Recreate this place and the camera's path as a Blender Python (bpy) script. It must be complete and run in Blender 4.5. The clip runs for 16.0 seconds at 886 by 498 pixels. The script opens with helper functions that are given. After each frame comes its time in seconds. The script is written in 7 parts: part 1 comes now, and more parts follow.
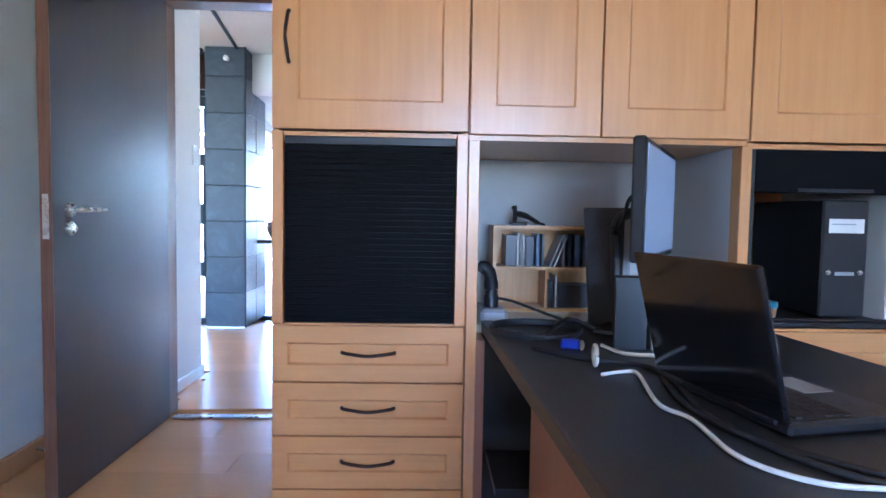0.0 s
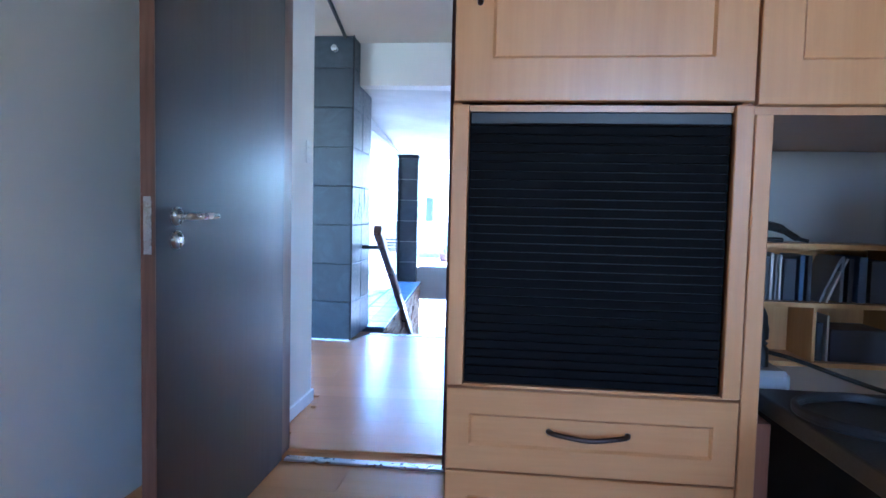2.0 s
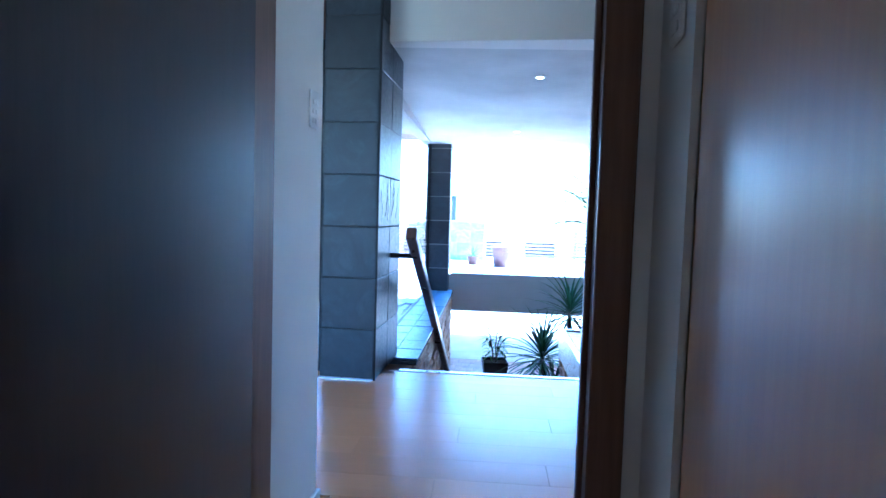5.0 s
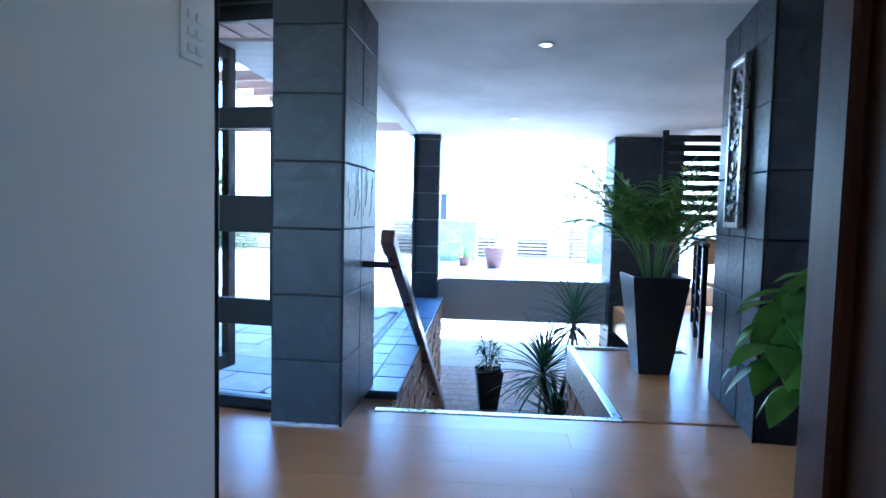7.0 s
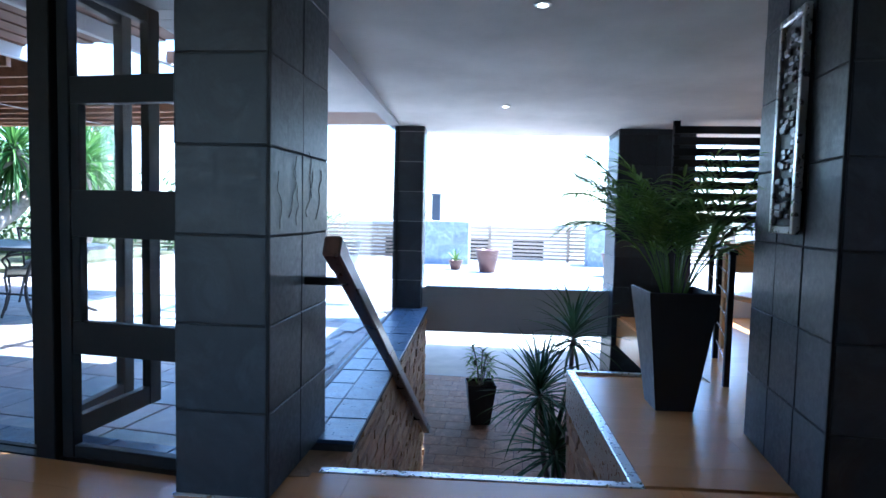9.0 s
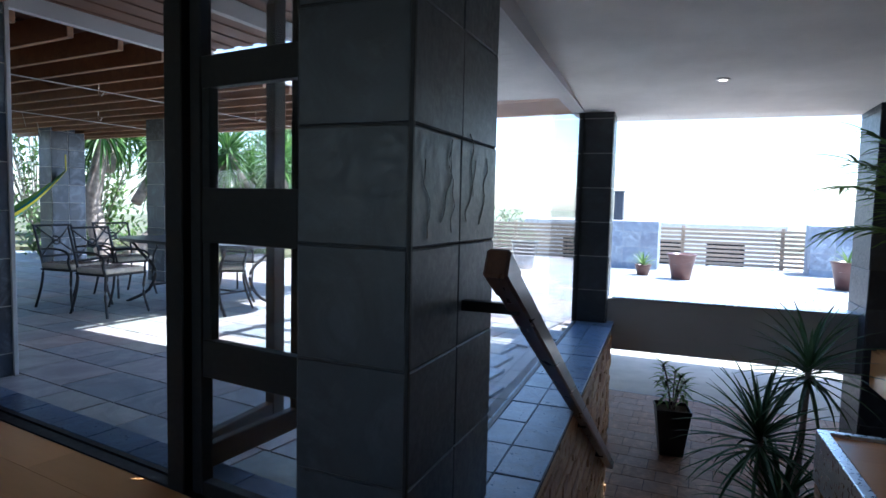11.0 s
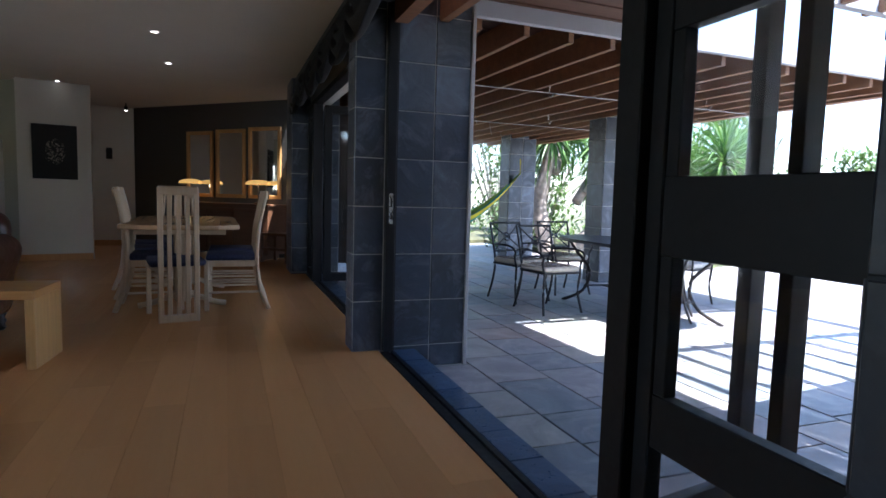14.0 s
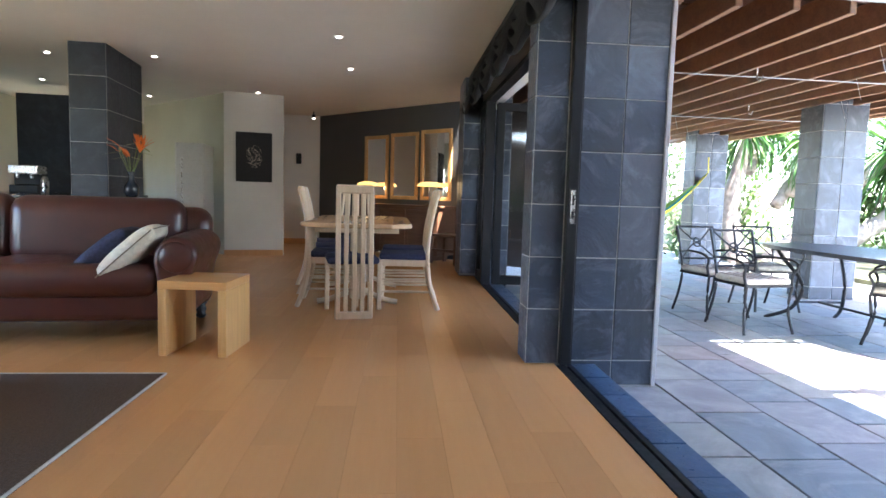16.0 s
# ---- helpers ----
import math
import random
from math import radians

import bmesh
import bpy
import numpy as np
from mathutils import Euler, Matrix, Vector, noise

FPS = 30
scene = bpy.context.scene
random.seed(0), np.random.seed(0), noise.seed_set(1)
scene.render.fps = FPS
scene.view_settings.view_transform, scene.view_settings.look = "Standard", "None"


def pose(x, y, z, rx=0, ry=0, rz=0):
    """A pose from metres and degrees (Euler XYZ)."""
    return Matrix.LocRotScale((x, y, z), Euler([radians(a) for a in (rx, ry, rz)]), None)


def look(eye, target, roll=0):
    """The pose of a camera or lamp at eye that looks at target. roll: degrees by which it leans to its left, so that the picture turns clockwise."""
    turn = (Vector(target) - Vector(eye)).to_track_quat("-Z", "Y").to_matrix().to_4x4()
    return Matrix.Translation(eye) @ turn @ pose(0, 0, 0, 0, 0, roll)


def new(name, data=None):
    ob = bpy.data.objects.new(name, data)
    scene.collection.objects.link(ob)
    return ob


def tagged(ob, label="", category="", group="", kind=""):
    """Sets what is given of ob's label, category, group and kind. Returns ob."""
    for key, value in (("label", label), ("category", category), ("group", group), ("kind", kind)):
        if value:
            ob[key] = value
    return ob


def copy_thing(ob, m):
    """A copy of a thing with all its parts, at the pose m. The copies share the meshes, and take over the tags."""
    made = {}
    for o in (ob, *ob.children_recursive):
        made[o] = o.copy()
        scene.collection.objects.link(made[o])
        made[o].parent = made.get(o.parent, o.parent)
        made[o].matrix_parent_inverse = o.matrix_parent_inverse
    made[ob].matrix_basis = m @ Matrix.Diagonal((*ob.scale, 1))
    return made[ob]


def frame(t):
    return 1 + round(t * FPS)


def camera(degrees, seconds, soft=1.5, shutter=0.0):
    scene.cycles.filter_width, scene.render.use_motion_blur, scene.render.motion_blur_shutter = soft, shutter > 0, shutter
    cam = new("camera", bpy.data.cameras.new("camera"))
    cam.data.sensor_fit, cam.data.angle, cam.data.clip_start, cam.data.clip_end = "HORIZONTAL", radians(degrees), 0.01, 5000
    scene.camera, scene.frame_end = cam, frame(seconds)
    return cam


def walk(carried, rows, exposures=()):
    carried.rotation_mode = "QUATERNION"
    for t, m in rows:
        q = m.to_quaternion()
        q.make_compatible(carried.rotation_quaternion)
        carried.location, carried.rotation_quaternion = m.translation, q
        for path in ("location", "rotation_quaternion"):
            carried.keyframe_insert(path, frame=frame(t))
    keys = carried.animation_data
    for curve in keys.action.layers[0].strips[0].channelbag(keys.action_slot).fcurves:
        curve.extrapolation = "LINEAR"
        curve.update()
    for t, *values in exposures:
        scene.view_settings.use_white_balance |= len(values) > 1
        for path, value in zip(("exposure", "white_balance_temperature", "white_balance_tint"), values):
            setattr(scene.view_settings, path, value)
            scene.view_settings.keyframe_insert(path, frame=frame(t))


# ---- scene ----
# camera and walk
cam = camera(73.9, 16.0, soft=1.6)
ROWS = [
    (0.0, -0.029, -0.009, 1.037, -3.24, -0.98, -1.47),
    (0.5, -0.129, 0.090, 1.041, -3.21, -1.05, -0.08),
    (1.0, -0.211, 0.229, 1.047, -3.18, -1.13, 1.94),
    (1.5, -0.296, 0.406, 1.050, -3.25, -1.23, 4.26),
    (2.0, -0.382, 0.566, 1.056, -3.29, -1.34, 6.26),
    (2.5, -0.492, 0.761, 1.065, -3.32, -1.48, 7.41),
    (3.0, -0.587, 0.948, 1.066, -3.36, -1.57, 7.70),
    (3.5, -0.626, 1.150, 1.062, -3.36, -1.72, 8.02),
    (4.0, -0.676, 1.372, 1.058, -3.42, -1.72, 8.13),
    (6.5, -0.814, 2.368, 1.048, -3.52, -1.41, 7.83),
    (7.0, -0.834, 2.579, 1.047, -3.57, -1.35, 7.21),
    (7.5, -0.824, 2.743, 1.033, -3.51, -1.35, 6.32),
    (8.0, -0.797, 2.939, 1.035, -3.48, -1.33, 5.88),
    (10.5, -0.898, 3.797, 1.074, -3.97, -1.38, 17.04),
    (11.0, -0.974, 3.956, 1.065, -4.12, -1.37, 23.89),
    (11.5, -1.047, 4.109, 1.078, -4.38, -1.42, 30.34),
    (12.0, -1.104, 4.240, 1.076, -4.53, -1.47, 37.32),
    (12.5, -1.163, 4.331, 1.062, -4.68, -1.50, 45.01),
    (13.0, -1.275, 4.375, 1.047, -4.85, -1.54, 52.79),
    (13.5, -1.417, 4.380, 1.054, -5.01, -1.63, 59.03),
    (14.0, -1.529, 4.397, 1.049, -5.10, -1.59, 64.03),
    (14.5, -1.630, 4.423, 1.041, -5.17, -1.47, 69.21),
    (15.0, -1.735, 4.435, 1.027, -5.20, -1.49, 74.37),
    (15.5, -1.806, 4.431, 1.013, -5.18, -1.54, 77.83),
    (16.0, -1.861, 4.419, 1.000, -5.10, -1.63, 79.87),
]
EXPOSURES = [(0.0, 5.4, 4450, 12), (2.0, 4.8, 4150, 10), (4.0, 4.25, 3850, 7), (6.5, 3.9, 4200, 5), (8.0, 3.2, 4500, 7), (10.5, 2.2, 5200, 9), (11.5, 1.75, 5400, 9), (12.5, 1.5, 5500, 11), (13.5, 1.8, 5500, 13), (14.5, 2.95, 5850, 15), (15.0, 3.42, 5900, 14), (16.0, 4.1, 5950, 13)]
walk(cam, [(t, pose(x, y, z, 90 + pitch, roll, yaw)) for t, x, y, z, pitch, roll, yaw in ROWS], EXPOSURES)

# world and sun
world = bpy.data.worlds.new("world")
scene.world = world
world.use_nodes = True
SUN_EL, SUN_AZ = 65.0, 60.0   # azimuth clockwise from +y
sky = world.node_tree.nodes.new("ShaderNodeTexSky")
sky.sky_type, sky.sun_disc = "NISHITA", False
sky.sun_elevation, sky.sun_rotation = radians(SUN_EL), radians(SUN_AZ)
back = world.node_tree.nodes["Background"]
back.inputs["Strength"].default_value = 0.15
world.node_tree.links.new(sky.outputs[0], back.inputs["Color"])
sun = new("sun", bpy.data.lights.new("sun", "SUN"))
sun.data.energy, sun.data.angle, sun.data.color = 4.5, radians(0.5), (1.0, 0.95, 0.87)
sun.matrix_world = look((0, 0, 0), (-math.sin(radians(SUN_AZ)) * math.cos(radians(SUN_EL)), -math.cos(radians(SUN_AZ)) * math.cos(radians(SUN_EL)), -math.sin(radians(SUN_EL))))


def window_light(name, m, w, h, power, colour=(0.85, 0.93, 1.0)):
    """An area lamp in a window's opening, in place of the sky's light."""
    lamp = new(name, bpy.data.lights.new(name, "AREA"))
    lamp.data.shape, lamp.data.size, lamp.data.size_y = "RECTANGLE", w, h
    lamp.data.energy, lamp.data.color = power, colour
    lamp.matrix_world = m
    return lamp


# study fill from an unseen window; place and warm tint chosen for the light
window_light("study_window_light", look((0.6, -2.38, 1.45), (0.4, 0, 1.35)), 1.1, 1.0, 0.72, (1.0, 0.72, 0.46))
# added fill for the living room floor, from an unseen south window
window_light("living_window_light", look((-4.6, -0.88, 1.4), (-4.6, 3, 1.0)), 3.4, 1.9, 0.36)
window_light("kitchen_window_light", look((-12.0, -0.88, 1.42), (-12.0, 3, 1.2)), 1.1, 0.6, 0.04)
# added lamp that brightens the hall; its east window is made up
window_light("hall_window_light", look((2.195, 4.65, 1.6), (0, 4.5, 1.4)), 0.6, 0.5, 0.2)

# materials
def nodes_of(name):
    m = bpy.data.materials.new(name)
    m.use_nodes = True
    nt = m.node_tree
    return m, nt, nt.nodes["Principled BSDF"]


def ramp(nt, src, stops):
    r = nt.nodes.new("ShaderNodeValToRGB")
    while len(r.color_ramp.elements) < len(stops):
        r.color_ramp.elements.new(0.5)
    for e, (p, c) in zip(r.color_ramp.elements, stops):
        e.position, e.color = p, (*c, 1)
    nt.links.new(src, r.inputs[0])
    return r.outputs[0]


def mapped(nt, scale, kind="Object"):
    tc, mp = nt.nodes.new("ShaderNodeTexCoord"), nt.nodes.new("ShaderNodeMapping")
    mp.inputs["Scale"].default_value = scale
    nt.links.new(tc.outputs[kind], mp.inputs[0])
    return mp.outputs[0]


def noise_tex(nt, vec, scale, detail=4.0, rough=0.55, dist=0.0):
    n = nt.nodes.new("ShaderNodeTexNoise")
    n.inputs["Scale"].default_value, n.inputs["Detail"].default_value = scale, detail
    n.inputs["Roughness"].default_value, n.inputs["Distortion"].default_value = rough, dist
    nt.links.new(vec, n.inputs["Vector"])
    return n.outputs["Fac"]


def bump(nt, bsdf, height, strength, distance):
    b = nt.nodes.new("ShaderNodeBump")
    b.inputs["Strength"].default_value, b.inputs["Distance"].default_value = strength, distance
    nt.links.new(height, b.inputs["Height"])
    nt.links.new(b.outputs[0], bsdf.inputs["Normal"])


def mix(nt, fac, a, b, mode="MIX"):
    m = nt.nodes.new("ShaderNodeMix")
    m.data_type, m.blend_type = "RGBA", mode
    for sock, v in ((m.inputs[0], fac), (m.inputs[6], a), (m.inputs[7], b)):
        if isinstance(v, (int, float)):
            sock.default_value = v
        elif isinstance(v, tuple):
            sock.default_value = (*v, 1)
        else:
            nt.links.new(v, sock)
    return m.outputs[2]


def per_piece(nt, island=False):
    """A random number for each piece."""
    if island:
        return nt.nodes.new("ShaderNodeNewGeometry").outputs["Random Per Island"]
    return nt.nodes.new("ShaderNodeObjectInfo").outputs["Random"]


def scale_value(nt, col, src, lo, hi):
    """Multiply a colour by a grey between lo and hi, led by src."""
    return mix(nt, 1.0, col, ramp(nt, src, [(0, (lo,) * 3), (1, (hi,) * 3)]), "MULTIPLY")


def plain(name, col, rough=0.5, metal=0.0, vary=0.12, scale=9.0, bump_amt=0.0, spec=0.5):
    m, nt, b = nodes_of(name)
    v = mapped(nt, (1, 1, 1))
    n = noise_tex(nt, v, scale, 5)
    c = ramp(nt, n, [(0.3, tuple(x * (1 - vary) for x in col)), (0.7, tuple(min(1, x * (1 + vary)) for x in col))])
    nt.links.new(c, b.inputs["Base Color"])
    nt.links.new(ramp(nt, noise_tex(nt, v, scale * 4, 3), [(0.3, (max(0, rough - 0.06),) * 3), (0.7, (min(1, rough + 0.06),) * 3)]), b.inputs["Roughness"])
    b.inputs["Metallic"].default_value = metal
    b.inputs["Specular IOR Level"].default_value = spec
    if bump_amt:
        bump(nt, b, noise_tex(nt, v, scale * 10, 4), bump_amt, 0.004)
    return m


def wood(name, dark, light, along="x", grain=1.0, rough=0.4, piece=0.0, island=False, contrast=1.0, spec=0.5, relief=0.12, coat=0.0):
    """Grained wood; along: the axis that the grain runs in; piece: how much each piece differs."""
    m, nt, b = nodes_of(name)
    stretch = {"x": (0.06, 1, 1), "y": (1, 0.06, 1), "z": (1, 1, 0.06)}[along]
    v = mapped(nt, tuple(s * grain for s in stretch))
    if piece:
        add = nt.nodes.new("ShaderNodeVectorMath")
        add.operation = "ADD"
        comb = nt.nodes.new("ShaderNodeCombineXYZ")
        mul = nt.nodes.new("ShaderNodeMath")
        mul.operation = "MULTIPLY"
        mul.inputs[1].default_value = 37.0
        nt.links.new(per_piece(nt, island), mul.inputs[0])
        for i in range(3):
            nt.links.new(mul.outputs[0], comb.inputs[i])
        nt.links.new(v, add.inputs[0])
        nt.links.new(comb.outputs[0], add.inputs[1])
        v = add.outputs[0]
    coarse, fine = noise_tex(nt, v, 9, 4, 0.6, 1.2), noise_tex(nt, v, 70, 3, 0.6)
    mid = tuple((a + c) / 2 for a, c in zip(dark, light))
    d2 = tuple(m_ + (a - m_) * contrast for a, m_ in zip(dark, mid))
    l2 = tuple(m_ + (a - m_) * contrast for a, m_ in zip(light, mid))
    col = ramp(nt, coarse, [(0.3, d2), (0.5, mid), (0.72, l2)])
    col = mix(nt, 0.35, col, ramp(nt, fine, [(0.35, d2), (0.65, l2)]))
    if piece:
        col = scale_value(nt, col, per_piece(nt, island), 1 - piece, 1 + piece * 0.6)
    nt.links.new(col, b.inputs["Base Color"])
    nt.links.new(ramp(nt, coarse, [(0.3, (rough - 0.05 * contrast,) * 3), (0.7, (rough + 0.06 * contrast,) * 3)]), b.inputs["Roughness"])
    b.inputs["Specular IOR Level"].default_value = spec
    b.inputs["Coat Weight"].default_value, b.inputs["Coat Roughness"].default_value = coat, 0.24
    if relief:
        bump(nt, b, fine, relief, 0.001)
    return m


def slate(name, cols, rough=0.45, scale=3.0, relief=0.5, island=False, spec=0.5, veins=0.6):
    """Split slate in the given tones, with veins and cleft relief."""
    m, nt, b = nodes_of(name)
    v = mapped(nt, (1, 1, 1))
    add = nt.nodes.new("ShaderNodeVectorMath")
    add.operation = "ADD"
    mul = nt.nodes.new("ShaderNodeVectorMath")
    mul.operation = "SCALE"
    comb = nt.nodes.new("ShaderNodeCombineXYZ")
    rnd = per_piece(nt, island)
    for i in range(3):
        nt.links.new(rnd, comb.inputs[i])
    nt.links.new(comb.outputs[0], mul.inputs[0])
    mul.inputs["Scale"].default_value = 53.0
    nt.links.new(v, add.inputs[0])
    nt.links.new(mul.outputs[0], add.inputs[1])
    v = add.outputs[0]
    big, vein, fine = noise_tex(nt, v, scale, 5, 0.6, 2.5), noise_tex(nt, v, scale * 1.3, 7, 0.68, 1.6), noise_tex(nt, v, scale * 14, 5, 0.65)
    col = ramp(nt, rnd, [((i + 0.01) / len(cols), c) for i, c in enumerate(cols)])
    col = scale_value(nt, col, big, 0.5, 1.5)
    col = mix(nt, ramp(nt, vein, [(0.50, (0, 0, 0)), (0.72, (veins,) * 3)]), col, tuple(min(1, 2.2 * x + 0.01) for x in cols[-2]))
    col = scale_value(nt, col, fine, 0.8, 1.2)
    nt.links.new(col, b.inputs["Base Color"])
    nt.links.new(ramp(nt, fine, [(0.3, (rough - 0.1,) * 3), (0.7, (rough + 0.12,) * 3)]), b.inputs["Roughness"])
    b.inputs["Specular IOR Level"].default_value = spec
    hm = nt.nodes.new("ShaderNodeMath")
    hm.operation = "ADD"
    nt.links.new(big, hm.inputs[0])
    nt.links.new(vein, hm.inputs[1])
    bump(nt, b, hm.outputs[0], relief, 0.012)
    return m


def plaster(name, col, rough=0.85, mottled=0.05):
    m, nt, b = nodes_of(name)
    v = mapped(nt, (1, 1, 1))
    c = ramp(nt, noise_tex(nt, v, 1.4, 5), [(0.3, tuple(x * (1 - mottled) for x in col)), (0.7, tuple(min(1, x * (1 + mottled)) for x in col))])
    nt.links.new(c, b.inputs["Base Color"])
    b.inputs["Roughness"].default_value = rough
    bump(nt, b, noise_tex(nt, v, 130, 4), 0.12, 0.002)
    return m


def glass_mat(name, tint=(1, 1, 1), gloss=1.0):
    """Thin clear pane: seen through, with a mirror's gloss by angle."""
    m = bpy.data.materials.new(name)
    m.use_nodes = True
    nt = m.node_tree
    nt.nodes.clear()
    out, mx = nt.nodes.new("ShaderNodeOutputMaterial"), nt.nodes.new("ShaderNodeMixShader")
    tr, gl, fr = nt.nodes.new("ShaderNodeBsdfTransparent"), nt.nodes.new("ShaderNodeBsdfGlossy"), nt.nodes.new("ShaderNodeLayerWeight")
    tr.inputs[0].default_value = (*tint, 1)
    gl.inputs["Roughness"].default_value = 0.02
    pw = nt.nodes.new("ShaderNodeMath")
    pw.operation, pw.inputs[1].default_value = "POWER", 4.0
    ml = nt.nodes.new("ShaderNodeMath")
    ml.operation, ml.inputs[1].default_value, ml.inputs[2].default_value = "MULTIPLY_ADD", 0.55 * gloss, 0.025 * gloss
    nt.links.new(fr.outputs["Facing"], pw.inputs[0])
    nt.links.new(pw.outputs[0], ml.inputs[0])
    nt.links.new(ml.outputs[0], mx.inputs[0])
    nt.links.new(tr.outputs[0], mx.inputs[1])
    nt.links.new(gl.outputs[0], mx.inputs[2])
    nt.links.new(mx.outputs[0], out.inputs[0])
    return m


def glow(name, col, strength):
    m, nt, b = nodes_of(name)
    b.inputs["Base Color"].default_value = (*col, 1)
    b.inputs["Emission Color"].default_value = (*col, 1)
    b.inputs["Emission Strength"].default_value = strength
    return m


def foliage(name, dark, light, rough=0.45):
    m, nt, b = nodes_of(name)
    v = mapped(nt, (1, 1, 1))
    col = ramp(nt, per_piece(nt, True), [(0.0, dark), (1.0, light)])
    col = scale_value(nt, col, noise_tex(nt, v, 12, 4), 0.7, 1.3)
    nt.links.new(col, b.inputs["Base Color"])
    b.inputs["Roughness"].default_value = rough
    tl, mx = nt.nodes.new("ShaderNodeBsdfTranslucent"), nt.nodes.new("ShaderNodeMixShader")
    mx.inputs[0].default_value = 0.35
    nt.links.new(col, tl.inputs[0])
    nt.links.new(b.outputs[0], mx.inputs[1])
    nt.links.new(tl.outputs[0], mx.inputs[2])
    nt.links.new(mx.outputs[0], nt.nodes["Material Output"].inputs[0])
    return m


BEECH = wood("beech", (0.49, 0.225, 0.070), (0.62, 0.320, 0.115), "z", 1.0, 0.38, contrast=0.7, spec=0.5, relief=0.03, coat=0.45)
BEECH_H = wood("beech_level", (0.49, 0.225, 0.070), (0.62, 0.320, 0.115), "x", 1.0, 0.42, contrast=0.7)
FLOOR_WOOD = wood("floor_planks", (0.57, 0.270, 0.098), (0.72, 0.385, 0.155), "x", 1.0, 0.26, 0.08, contrast=0.22, relief=0.0)
FLOOR_STUFF = wood("floor_planks_far", (0.57, 0.270, 0.098), (0.72, 0.385, 0.155), "x", 1.0, 0.26, 0.08, True, contrast=0.22, relief=0.0)
DOOR_WOOD = wood("dark_veneer", (0.026, 0.016, 0.016), (0.042, 0.026, 0.025), "z", 2.2, 0.36, contrast=1.0, spec=0.5, relief=0.04, coat=0.6)
FRAME_WOOD = wood("brown_frame", (0.10, 0.045, 0.025), (0.19, 0.095, 0.055), "z", 1.2, 0.35)
RED_WOOD = wood("red_brown_panel", (0.22, 0.095, 0.055), (0.33, 0.155, 0.095), "z", 1.0, 0.4)
RAIL_WOOD = wood("rail_wood", (0.055, 0.028, 0.02), (0.13, 0.065, 0.045), "y", 1.2, 0.3)
PINE = wood("pale_limed_wood", (0.52, 0.38, 0.24), (0.70, 0.54, 0.37), "z", 1.0, 0.42, contrast=0.7)
OAK = wood("honey_oak", (0.50, 0.265, 0.085), (0.66, 0.39, 0.15), "z", 1.0, 0.38)
OAK_H = wood("honey_oak_level", (0.48, 0.23, 0.07), (0.62, 0.33, 0.12), "x", 1.0, 0.33)
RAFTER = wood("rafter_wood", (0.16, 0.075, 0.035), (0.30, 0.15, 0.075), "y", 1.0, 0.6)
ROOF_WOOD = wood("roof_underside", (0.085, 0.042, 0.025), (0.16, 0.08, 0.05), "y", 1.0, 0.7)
DECK_WOOD = wood("weathered_slats", (0.30, 0.22, 0.15), (0.46, 0.36, 0.26), "x", 1.0, 0.7, 0.15)
SLATE = slate("dark_slate", [(0.018, 0.022, 0.030), (0.027, 0.031, 0.040), (0.036, 0.041, 0.050), (0.022, 0.026, 0.033)], 0.42, 3.0, 0.16, spec=0.4, veins=0.3)
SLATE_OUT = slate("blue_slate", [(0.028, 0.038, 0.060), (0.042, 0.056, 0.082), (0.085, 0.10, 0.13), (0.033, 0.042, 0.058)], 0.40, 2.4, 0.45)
# slate lightened for the terrace blocks: outdoor glare put into the colour
SLATE_GLARE = slate("pale_terrace_slate", [(0.20, 0.24, 0.30), (0.26, 0.30, 0.36), (0.30, 0.33, 0.37), (0.23, 0.26, 0.31)], 0.5, 2.4, 0.3)
# ledge and sill slate: the sky's blue reflection is put into its colour
SLATE_SKY_TINT = slate("ledge_slate", [(0.035, 0.075, 0.15), (0.05, 0.095, 0.17), (0.065, 0.11, 0.19)], 0.34, 3.0, 0.2, veins=0.3)
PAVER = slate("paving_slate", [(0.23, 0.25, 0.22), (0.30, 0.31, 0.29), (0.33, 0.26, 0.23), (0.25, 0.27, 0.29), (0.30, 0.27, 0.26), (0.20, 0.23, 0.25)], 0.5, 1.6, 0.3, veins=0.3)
# PAVER's tones raised for the far slabs: brighter daylight put into the colour
PAVER_LIT = slate("paving_slate_lit", [(0.27, 0.28, 0.25), (0.34, 0.34, 0.32), (0.37, 0.30, 0.27), (0.29, 0.31, 0.32)], 0.5, 1.6, 0.3, True, veins=0.3)
STONE_I = slate("split_stone_strips", [(0.26, 0.135, 0.06), (0.33, 0.18, 0.08), (0.20, 0.11, 0.055), (0.36, 0.22, 0.11)], 0.75, 6.0, 0.6, True)
TERRA = slate("brown_floor_slate", [(0.26, 0.14, 0.08), (0.32, 0.18, 0.11), (0.29, 0.18, 0.125)], 0.6, 3.0, 0.3)
STONE = slate("split_stone", [(0.26, 0.135, 0.06), (0.33, 0.18, 0.08), (0.20, 0.11, 0.055), (0.36, 0.22, 0.11)], 0.75, 6.0, 0.6)
GROUT = plain("grout", (0.46, 0.45, 0.42), 0.9, vary=0.15, scale=30)
GROUT_DARK = plain("dark_grout", (0.05, 0.052, 0.055), 0.9, vary=0.15, scale=30)
WHITE_WALL = plaster("white_wall", (0.74, 0.71, 0.66))
CREAM_WALL = plaster("cream_wall", (0.52, 0.50, 0.39))
# white lining greyed: the deep niche's shade is put into the colour
NICHE_SHADED = plaster("niche_white_shaded", (0.50, 0.49, 0.48))
GREY_WALL = plaster("grey_wall", (0.085, 0.083, 0.080))
CEILING = plaster("ceiling_paint", (0.80, 0.76, 0.68), 0.9, 0.03)
ART_WALL = plaster("off_white_wall", (0.60, 0.57, 0.50))
